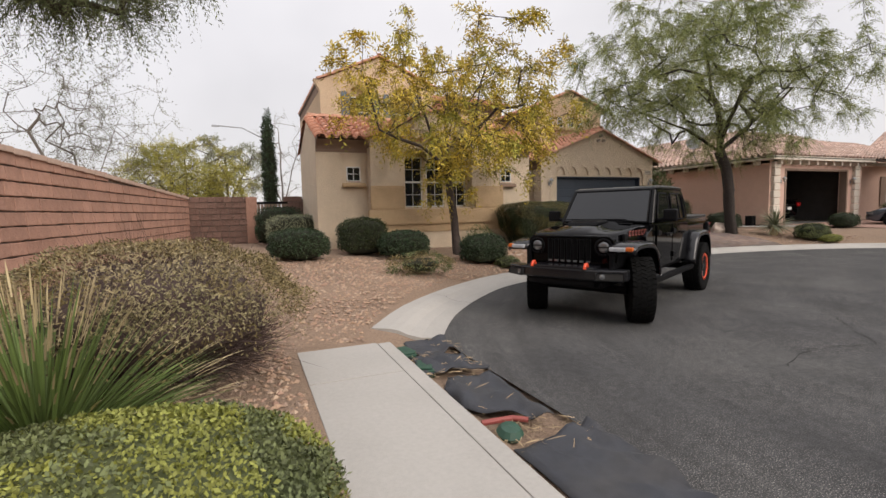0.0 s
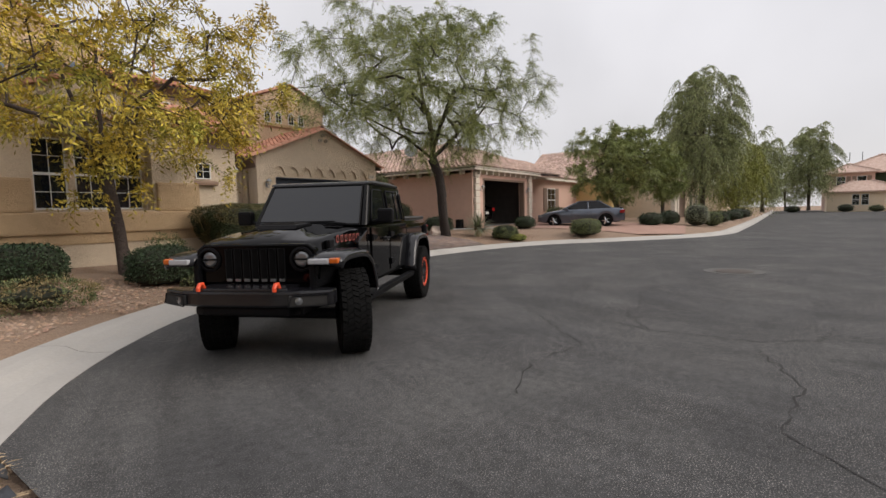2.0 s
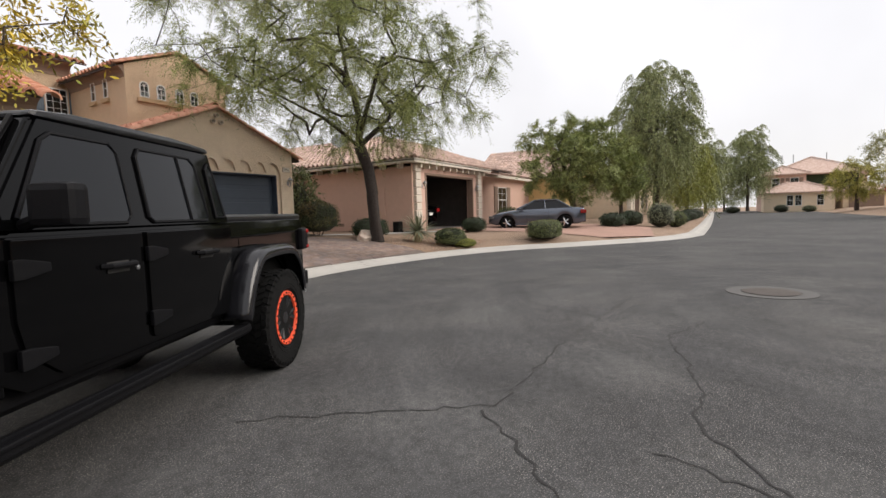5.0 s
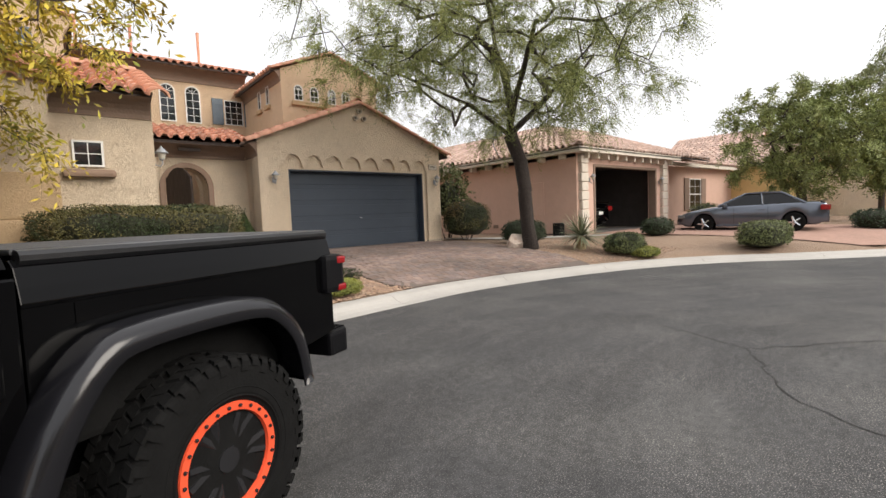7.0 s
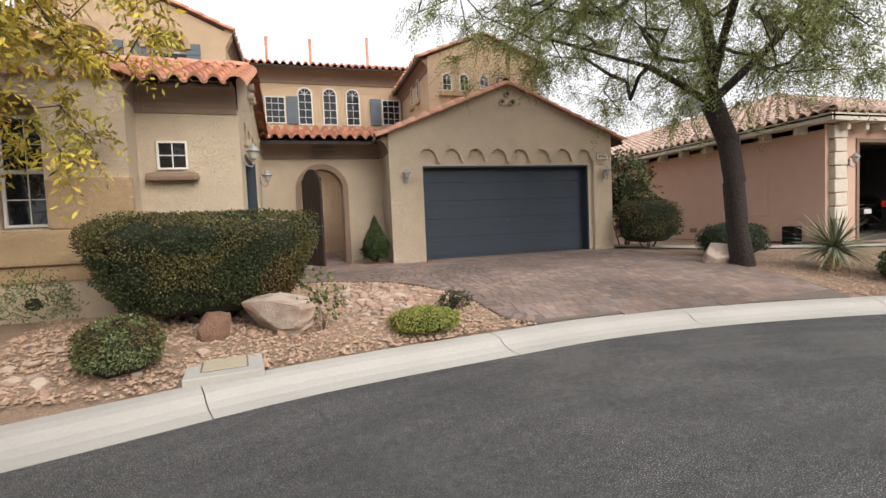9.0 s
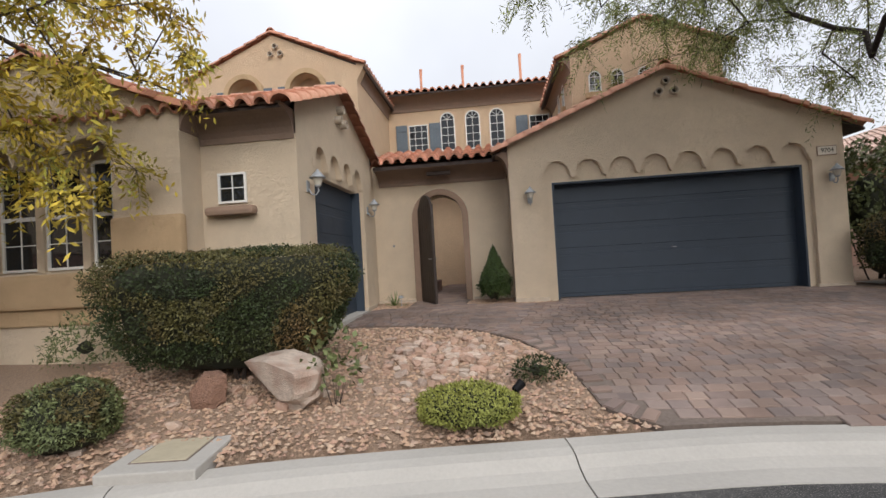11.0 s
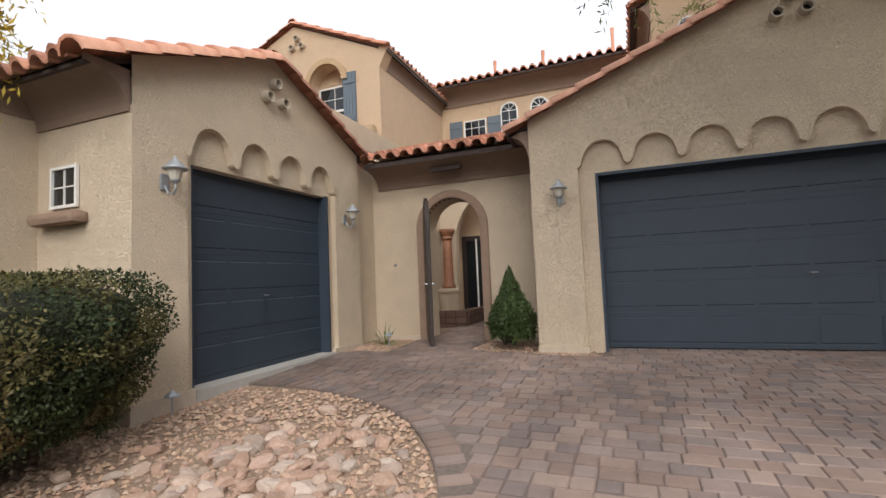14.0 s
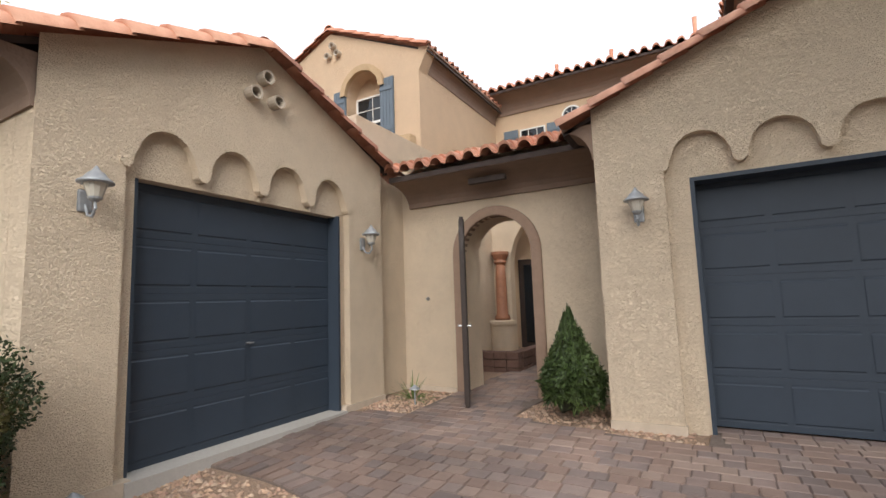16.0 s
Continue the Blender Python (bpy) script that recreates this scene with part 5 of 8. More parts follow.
def flare(pts, y_in, y_out, sgn, truck):
    """A wheel-arch flare swept along (x, z) points, with a turned-down lip."""
    prof = [(0, 0.0), (0.3, 0.012), (0.75, 0.012), (0.93, -0.004), (1.0, -0.04), (1.0, -0.085), (0.95, -0.09), (0.9, -0.04), (0.3, -0.03), (0, -0.03)]
    c = Vector((sum(p[0] for p in pts) / len(pts), 0, min(p[1] for p in pts)))
    fine = smooth_line(pts, 0.07)
    verts, faces, k = [], [], len(prof)
    for i, p in enumerate(fine):
        d = (fine[min(i + 1, len(fine) - 1)] - fine[max(i - 1, 0)]).normalized()
        nrm = Vector((-d.y, d.x))
        if nrm.dot(Vector((p.x - c.x, p.y - c.z))) < 0:
            nrm = -nrm
        for u, h in prof:
            verts.append((p.x + nrm.x * h, sgn * (y_in + (y_out - y_in) * u), p.y + nrm.y * h))
    for i in range(len(fine) - 1):
        for j in range(k):
            faces.append((i * k + j, i * k + (j + 1) % k, (i + 1) * k + (j + 1) % k, (i + 1) * k + j))
    faces += [tuple(range(k)), tuple(range((len(fine) - 1) * k, len(fine) * k))]
    return raw("fender_flare", verts, faces, M_FLARE, truck, smooth=True)


def pickup():
    tr = empty("pickup_truck", pose(7.612, 7.49, 0, 0, 0, 206.5), "black four-door pickup with knobbly tyres parked by the kerb", "pickup truck")
    WB, T = 3.487, 0.805
    for x in (0, WB):
        for s in (-1, 1):
            w = empty("wheel")
            w.parent = tr
            steer = 0 if x == 0 else 27
            w.matrix_local = pose(x if x == 0 else 3.34, s * (T if x == 0 else 0.82), 0.465, 0, 0, (0 if s > 0 else 180) + steer)
            wheel_parts(w)
    for x in (0, WB):
        part("axle", tube([(x, -0.7, 0.455), (x, 0.7, 0.455)], 0.06, 10), M_PLAST, tr)
    part("chassis", box(-1.0, 3.85, -0.48, 0.48, 0.50, 0.72, 0.03), M_PLAST, tr)
    part("inner_arch", box(-0.62, 0.6, -0.72, 0.72, 0.72, 1.05, 0.03), M_TYRE, tr)
    part("engine_bay", box(2.7, 3.85, -0.58, 0.58, 0.62, 1.1, 0.03), M_VOID, tr)
    part("skid_plate", prism([(3.7, 0.5), (4.12, 0.56), (4.12, 0.63), (3.7, 0.63)], -0.45, 0.45, "y"), M_PLAST, tr)
    # cargo bed
    arch = [(0.62 * math.cos(a), 0.53 + 0.57 * math.sin(a)) for a in np.linspace(math.pi * 0.93, math.pi * 0.07, 14)]
    side = [(-1.04, 0.80), (-0.62, 0.74)] + arch + [(0.60, 0.70), (0.62, 0.70), (0.62, 1.27), (-1.04, 1.27)]
    for s in (-1, 1):
        part("bed_side", prism(side, s * 0.66, s * 0.75, "y", 0.008), M_PAINT, tr)
        part("bed_shoulder", prism([(s * 0.66, 1.26), (s * 0.752, 1.26), (s * 0.756, 1.275), (s * 0.745, 1.33), (s * 0.742, 1.34), (s * 0.725, 1.40), (s * 0.70, 1.425), (s * 0.66, 1.425)], -1.04, 0.62, "x", 0.004), M_PAINT, tr)
        part("bed_rail", tube([(-1.03, s * 0.705, 1.43), (0.60, s * 0.705, 1.43)], 0.03, 10), M_TOPPAINT, tr)
        flare([(-0.60, 0.64), (-0.54, 0.90), (-0.40, 1.08), (-0.20, 1.155), (0.30, 1.155), (0.50, 1.09), (0.66, 0.88), (0.77, 0.62)], 0.72, 0.95, s, tr)
        tl = empty("tail_lamp")
        tl.parent = tr
        part("housing", box(-1.12, -0.93, s * 0.735 - 0.11, s * 0.735 + 0.065, 1.05, 1.30, 0.035), M_PLAST, tl)
        for z0, z1 in ((1.06, 1.105), (1.235, 1.285)):
            part("red_lens", box(-1.13, -1.04, s * 0.735 - 0.08, s * 0.735 + 0.069, z0, z1, 0.014), M_REDLENS, tl, "red tail lens")
        part("fuel_door" if s > 0 else "bed_panel", box(0.30, 0.46, s * 0.75 - 0.002, s * 0.75 + 0.004, 1.16, 1.255, 0.0), M_PAINT, tr)
    part("bed_front", box(0.55, 0.60, -0.655, 0.655, 0.72, 1.42), M_PAINT, tr)
    part("tailgate", box(-1.06, -1.0, -0.65, 0.65, 0.78, 1.43, 0.015), M_PAINT, tr)
    bm = bmesh.new()
    for k in range(3):
        box(-1.02 + k * 0.545, -1.02 + (k + 1) * 0.545 - 0.006, -0.69, 0.69, 1.44, 1.462, 0.008, bm)
    part("tonneau_cover", bm, M_TONNEAU, tr, "soft black tonneau cover")
    rb = prism([(-0.98, -0.76), (-0.98, 0.76), (-1.16, 0.76), (-1.24, 0.68), (-1.24, -0.68), (-1.16, -0.76)], 0.63, 0.79, "z", 0.025)
    bump = part("rear_bumper", rb, M_PLAST, tr)
    for s in (-1, 1):
        bm = bmesh.new()
        for i in range(5):
            for j in range(6):
                box(-1.19 + i * 0.026, -1.175 + i * 0.026, s * (0.46 + j * 0.045), s * (0.46 + j * 0.045) + 0.03, 0.789, 0.797, 0, bm)
        part("step_pad", bm, M_PLAST, bump)
    part("tow_bar", tube([(-0.95, 0.2, 0.62), (-1.22, 0.2, 0.62)], 0.035, 8), M_PLAST, tr)
    # cab
    for s in (-1, 1):
        cabside = [(0.64, 0.68), (2.45, 0.68), (2.62, 0.78), (2.62, 1.37), (0.64, 1.37)]
        part("cab_side", prism(cabside, s * 0.70, s * 0.785, "y", 0.01), M_PAINT, tr)
        rear = [(0.70, 1.36), (0.70, 1.0), (0.84, 0.84), (1.02, 0.72), (1.64, 0.72), (1.66, 0.74), (1.66, 1.36)]
        front = [(1.70, 1.36), (1.70, 0.90), (1.74, 0.72), (2.30, 0.72), (2.47, 0.86), (2.50, 1.0), (2.50, 1.36)]
        for poly, nm in ((rear, "rear_door"), (front, "front_door")):
            d = part(nm, prism(poly, s * 0.785, s * 0.803, "y", 0.006), M_PAINT, tr)
            hx = 0.94 if nm == "rear_door" else 1.80
            part("door_handle", tube([(hx, s * 0.803, 1.19), (hx + 0.02, s * 0.84, 1.19), (hx + 0.2, s * 0.84, 1.19), (hx + 0.22, s * 0.803, 1.19)], 0.017, 8), M_PLAST, d)
            part("handle_cup", box(hx + 0.03, hx + 0.19, s * 0.803 - 0.001, s * 0.803 + 0.006, 1.15, 1.21), M_CRACK, d)
            ex = 1.64 if nm == "rear_door" else 2.47
            for z in (0.84, 1.23):
                h = prism([(ex - 0.13, z - 0.02), (ex, z - 0.045), (ex + 0.05, z - 0.045), (ex + 0.05, z + 0.045), (ex, z + 0.045), (ex - 0.13, z + 0.02)], s * 0.803, s * 0.83, "y", 0.006)
                part("hinge", h, M_PLAST, d)
        part("lock", lathe([(0.004, 0.008), (0.014, 0.006), (0.016, 0)], 10, m=pose(1.76, s * 0.804, 1.16, -90 * s)), M_METAL, tr)
        part("rock_rail", tube([(0.62, s * 0.85, 0.52), (2.92, s * 0.85, 0.52)], 0.05, 10), M_PLAST, tr)
        part("rail_step", box(0.66, 2.88, s * 0.86 - 0.05, s * 0.86 + 0.055, 0.54, 0.565, 0.008), M_PLAST, tr)
    part("cab_floor", box(0.66, 2.6, -0.7, 0.7, 0.62, 0.72), M_PLAST, tr)

    def side_y(z):
        return 0.785 - (z - 1.37) * 0.14
    # greenhouse shell
    Z1 = 1.95
    bm = bmesh.new()
    lo = [(0.64, 0.785), (2.63, 0.785), (2.63, -0.785), (0.64, -0.785)]
    hi = [(0.77, side_y(Z1)), (2.24, side_y(Z1)), (2.24, -side_y(Z1)), (0.77, -side_y(Z1))]
    va = [bm.verts.new((x, y, 1.37)) for x, y in lo]
    vb = [bm.verts.new((x, y, Z1)) for x, y in hi]
    bm.faces.new(va[::-1])
    bm.faces.new(vb)
    for k in range(4):
        bm.faces.new([va[k], va[(k + 1) % 4], vb[(k + 1) % 4], vb[k]])
    bmesh.ops.recalc_face_normals(bm, faces=bm.faces[:])
    bmesh.ops.bevel(bm, geom=bm.edges[:], offset=0.03, segments=3, affect="EDGES")
    part("cab_frame", bm, M_PAINT, tr, smooth=False)
    for s in (-1, 1):
        for nm, poly in (("rear_window", [(0.98, 1.42), (1.56, 1.42), (1.60, 1.45), (1.615, 1.81), (1.58, 1.86), (1.08, 1.86), (1.02, 1.81), (0.96, 1.46)]),
                         ("front_window", [(1.79, 1.42), (2.42, 1.42), (2.44, 1.45), (2.24, 1.82), (2.18, 1.86), (1.82, 1.86), (1.77, 1.81), (1.75, 1.46)]),
                         ("quarter_window", [(0.725, 1.44), (0.85, 1.44), (0.88, 1.80), (0.84, 1.84), (0.80, 1.80)])):
            bm = bmesh.new()
            f = bm.faces.new([bm.verts.new((x, s * (side_y(z) + 0.004), z)) for x, z in poly])
            ex = bmesh.ops.extrude_face_region(bm, geom=[f])
            for v in [e for e in ex["geom"] if isinstance(e, bmesh.types.BMVert)]:
                v.co.y += s * 0.006
            bmesh.ops.recalc_face_normals(bm, faces=bm.faces[:])
            wo = part(nm, bm, M_TINT, tr, "dark tinted side glass")
            ring = [(x, s * (side_y(z) + 0.008), z) for x, z in poly]
            part("window_seal", tube(ring + ring[:2], 0.011, 6, caps=False), M_PLAST, wo)
        part("window_divider", tube([(1.17, s * (side_y(1.42) + 0.012), 1.42), (1.22, s * (side_y(1.86) + 0.012), 1.86)], 0.01, 6), M_PLAST, tr)
        mir = empty("side_mirror")
        mir.parent = tr
        part("mirror_arm", tube([(2.42, s * 0.79, 1.42), (2.44, s * 0.90, 1.45)], 0.03, 8), M_PLAST, mir)
        part("mirror_shell", box(2.38, 2.50, s * 0.98 - 0.10, s * 0.98 + 0.10, 1.41, 1.60, 0.035), M_PLAST, mir)
        part("mirror_glass", box(2.372, 2.38, s * 0.98 - 0.08, s * 0.98 + 0.08, 1.43, 1.58, 0.003), M_TINT, mir)
    bm = prism([(0.74, 1.93), (0.77, 1.975), (1.2, 1.995), (2.0, 1.99), (2.24, 1.965), (2.27, 1.93)], -0.70, 0.70, "y", 0.03)
    part("hardtop", bm, M_TOPPAINT, tr)
    for x in (1.48,):
        part("roof_seam", box(x - 0.006, x + 0.006, -0.64, 0.64, 1.994, 1.999), M_CRACK, tr)
    # windscreen
    bm = bmesh.new()
    f = bm.faces.new([bm.verts.new(p) for p in ((2.632, -0.68, 1.41), (2.632, 0.68, 1.41), (2.275, 0.62, 1.905), (2.275, -0.62, 1.905))])
    for v in bm.verts:
        v.co += Vector((0.012, 0, 0.008))
    bmesh.ops.recalc_face_normals(bm, faces=bm.faces[:])
    ws = part("windscreen", bm, M_SCREEN, tr, "dark tinted windscreen")
    ringp = [(2.646, -0.69, 1.405), (2.646, 0.69, 1.405), (2.28, 0.63, 1.92), (2.28, -0.63, 1.92)]
    part("screen_seal", tube(ringp + ringp[:2], 0.018, 6, caps=False), M_PLAST, ws)
    for y in (-0.42, 0.12):
        part("wiper", tube([(2.70, y + 0.42, 1.415), (2.665, y + 0.2, 1.435), (2.655, y - 0.12, 1.44)], [0.014, 0.01, 0.008], 6), M_PLAST, tr)
        part("wiper_blade", tube([(2.65, y + 0.25, 1.45), (2.65, y - 0.28, 1.45)], 0.008, 6), M_PLAST, tr)
    # bonnet
    secs = [(2.60, 0.735, 1.37, 1.40), (2.9, 0.72, 1.365, 1.40), (3.3, 0.69, 1.335, 1.375), (3.65, 0.665, 1.29, 1.335), (3.82, 0.65, 1.255, 1.30), (3.87, 0.64, 1.22, 1.25)]
    verts, faces = [], []
    ys = (-1, -0.985, -0.95, -0.8, -0.48, -0.40, 0, 0.40, 0.48, 0.8, 0.95, 0.985, 1)
    for x, hw, ze, zc in secs:
        for u in ys:
            z = 1.0 if abs(u) == 1 else (ze - 0.05 if abs(u) > 0.98 else ze if abs(u) > 0.9 else zc - (abs(u)) * 0.03)
            if abs(u) < 0.45 and 2.8 < x < 3.8:
                z += 0.03
            verts.append((x, hw * u, z))
    k = len(ys)
    for i in range(len(secs) - 1):
        for j in range(k - 1):
            faces.append((i * k + j, i * k + j + 1, (i + 1) * k + j + 1, (i + 1) * k + j))
    faces.append(tuple(range((len(secs) - 1) * k, len(secs) * k)))
    hood = raw("bonnet", verts, faces, M_PAINT, tr, smooth=True)
    bv = hood.modifiers.new("round", "BEVEL")
    bv.width, bv.segments, bv.limit_method = 0.015, 2, "ANGLE"
    scoop = part("bonnet_scoop", prism([(3.0, 1.405), (3.08, 1.445), (3.42, 1.43), (3.46, 1.385)], -0.24, 0.24, "y", 0.012), M_PLAST, tr)
    for j in range(7):
        part("scoop_slat", box(3.12 + j * 0.04, 3.135 + j * 0.04, -0.19, 0.19, 1.43, 1.452), M_CRACK, scoop)
    for s in (-1, 1):
        part("bonnet_louvre", box(2.82, 2.98, s * 0.46 - 0.09, s * 0.46 + 0.09, 1.382, 1.394, 0.004), M_PLAST, tr)
        part("bonnet_latch", box(3.52, 3.64, s * 0.69 - 0.025, s * 0.69 + 0.025, 1.18, 1.27, 0.012), M_PLAST, tr)
        # decal strokes on the bonnet side
        for q in range(6):
            x0 = 2.78 + q * 0.105
            hw = 0.735 - (x0 - 2.6) * 0.08
            bm = prism([(x0, 1.225), (x0 + 0.08, 1.22), (x0 + 0.08, 1.30), (x0, 1.305)], s * (hw + 0.001), s * (hw + 0.0035), "y")
            dec = part("decal", bm, M_DECAL, tr)
            part("decal_void", prism([(x0 + 0.018, 1.24), (x0 + 0.062, 1.236), (x0 + 0.062, 1.285), (x0 + 0.018, 1.289)], s * (hw + 0.003), s * (hw + 0.0045), "y"), M_PAINT, dec)
    # grille
    gr = part("grille", prism([(-0.665, 0.84), (0.665, 0.84), (0.685, 1.02), (0.66, 1.2), (0.58, 1.255), (-0.58, 1.255), (-0.66, 1.2), (-0.685, 1.02)], 3.80, 3.885, "x", 0.02), M_PAINT, tr)
    for j in range(7):
        y = (j - 3) * 0.098
        part("grille_slot", box(3.884, 3.89, y - 0.034, y + 0.034, 0.89, 1.2, 0.0), M_VOID, gr)
        part("slot_frame", tube([(3.888, y - 0.036, 0.885), (3.892, y - 0.036, 1.205), (3.892, y + 0.036, 1.205), (3.888, y + 0.036, 0.885), (3.888, y - 0.036, 0.885)], 0.007, 5), M_PLAST, gr)
        part("slot_foot", box(3.888, 3.90, y - 0.03, y + 0.03, 0.865, 0.895, 0.004), M_LENS, gr)
    for s in (-1, 1):
        hl = empty("headlamp")
        hl.parent = tr
        hl.matrix_local = pose(3.885, s * 0.515, 1.095, 0, 90, 0)
        part("bezel", lathe([(0.125, -0.02), (0.128, 0.018), (0.105, 0.024), (0.10, 0.0)], 26), M_PLAST, hl)
        part("reflector", lathe([(0.1, 0.0), (0.07, -0.01), (0.01, -0.015)], 26), M_RIMB, hl)
        part("projector", lathe([(0.082, -0.005), (0.078, 0.008), (0.05, 0.014), (0.01, 0.016)], 20), M_LENS, hl, smooth=True)
        part("projector_bar", box(-0.008, 0.008, -0.085, 0.085, 0.0, 0.02, 0.004), M_PLAST, hl)
        flare([(2.80, 0.64), (2.87, 0.84), (2.98, 1.01), (3.15, 1.12), (3.45, 1.16), (3.80, 1.16), (3.97, 1.12), (4.02, 1.05)], 0.62, 0.98, s, tr)
        dr = empty("fender_lamp")
        dr.parent = tr
        part("white_bar", box(3.985, 4.045, s * 0.76 - 0.115, s * 0.76 + 0.10, 1.055, 1.11, 0.015), M_LENSW, dr, "white running light bar")
        part("amber_end", box(3.93, 4.03, s * 0.905 - 0.045, s * 0.905 + 0.05, 1.06, 1.115, 0.015), M_AMBER, dr, "amber side marker")
        part("inner_fender", box(2.75, 3.95, s * 0.64 - 0.03, s * 0.64 + 0.03, 0.80, 1.12, 0.02), M_PLAST, tr)
        part("fender_rear", prism([(2.56, 0.70), (2.84, 0.66), (2.86, 0.9), (2.95, 1.05), (2.95, 1.2), (2.56, 1.36)], s * 0.70, s * 0.78, "y", 0.01), M_PAINT, tr)
    # front bumper
    plan = [(3.93, -0.90), (4.07, -0.90), (4.20, -0.62), (4.25, -0.40), (4.25, 0.40), (4.20, 0.62), (4.07, 0.90), (3.93, 0.90)]
    fb = part("front_bumper", prism(plan, 0.665, 0.82, "z", 0.025), M_FLARE, tr)
    part("bumper_top", prism([(3.9, -0.5), (4.2, -0.5), (4.23, -0.38), (4.23, 0.38), (4.2, 0.5), (3.9, 0.5)], 0.80, 0.845, "z", 0.015), M_FLARE, fb)
    part("bumper_lip", prism([(3.9, -0.5), (4.17, -0.5), (4.2, -0.4), (4.2, 0.4), (4.17, 0.5), (3.9, 0.5)], 0.575, 0.655, "z", 0.02), M_PLAST, fb)
    for s in (-1, 1):
        fl = empty("fog_lamp")
        fl.parent = tr
        ang = math.degrees(math.atan2(0.13, 0.28))
        fl.matrix_local = pose(4.165, s * 0.715, 0.728, 0, 0, s * 25)
        part("recess", box(-0.03, 0.012, -0.19, 0.16, -0.05, 0.05, 0.01), M_CRACK, fl)
        part("lamp", lathe([(0.036, 0.0), (0.036, 0.02), (0.01, 0.026)], 14, m=pose(0.0, -0.1 * s, 0, 0, 90)), M_LENS, fl)
        part("trim", tube([(0.014, -0.2, -0.05), (0.014, 0.17, -0.055), (0.014, 0.17, 0.05), (0.014, -0.16, 0.05), (0.014, -0.2, -0.05)], 0.007, 5), M_PLAST, fl)
        hk = tube([(4.15, s * 0.40, 0.83), (4.18, s * 0.40, 0.885), (4.22, s * 0.40, 0.885), (4.245, s * 0.40, 0.85), (4.245, s * 0.40, 0.82)], 0.02, 8)
        part("tow_hook", hk, M_ORANGE, tr, "orange tow hook")
    return tr


pickup()

# ---------- plants ----------
def leaf_mesh(name, pos, direction, normal, length, width, material, parent, label=""):
    """Rhombic leaflets: arrays of places, unit directions, side hints, lengths and widths."""
    pos, d, nrm = np.asarray(pos), np.asarray(direction), np.asarray(normal)
    d = d / np.maximum(1e-6, np.linalg.norm(d, axis=1, keepdims=True))
    s = np.cross(d, nrm)
    s /= np.maximum(1e-6, np.linalg.norm(s, axis=1, keepdims=True))
    ln, wd = np.asarray(length)[:, None], np.asarray(width)[:, None]
    k = len(pos)
    verts = np.empty((k, 4, 3), np.float32)
    verts[:, 0] = pos
    verts[:, 1] = pos + d * ln * 0.5 + s * wd * 0.5
    verts[:, 2] = pos + d * ln
    verts[:, 3] = pos + d * ln * 0.5 - s * wd * 0.5
    me = bpy.data.meshes.new(name)
    me.vertices.add(k * 4)
    me.vertices.foreach_set("co", verts.ravel())
    me.loops.add(k * 4)
    me.loops.foreach_set("vertex_index", np.arange(k * 4, dtype=np.int32))
    me.polygons.add(k)
    me.polygons.foreach_set("loop_start", np.arange(0, k * 4, 4, dtype=np.int32))
    me.update(calc_edges=True)
    me.validate()
    me.materials.append(material)
    ob = new(name, me)
    ob.parent = parent
    if label:
        ob["label"] = label
    return ob


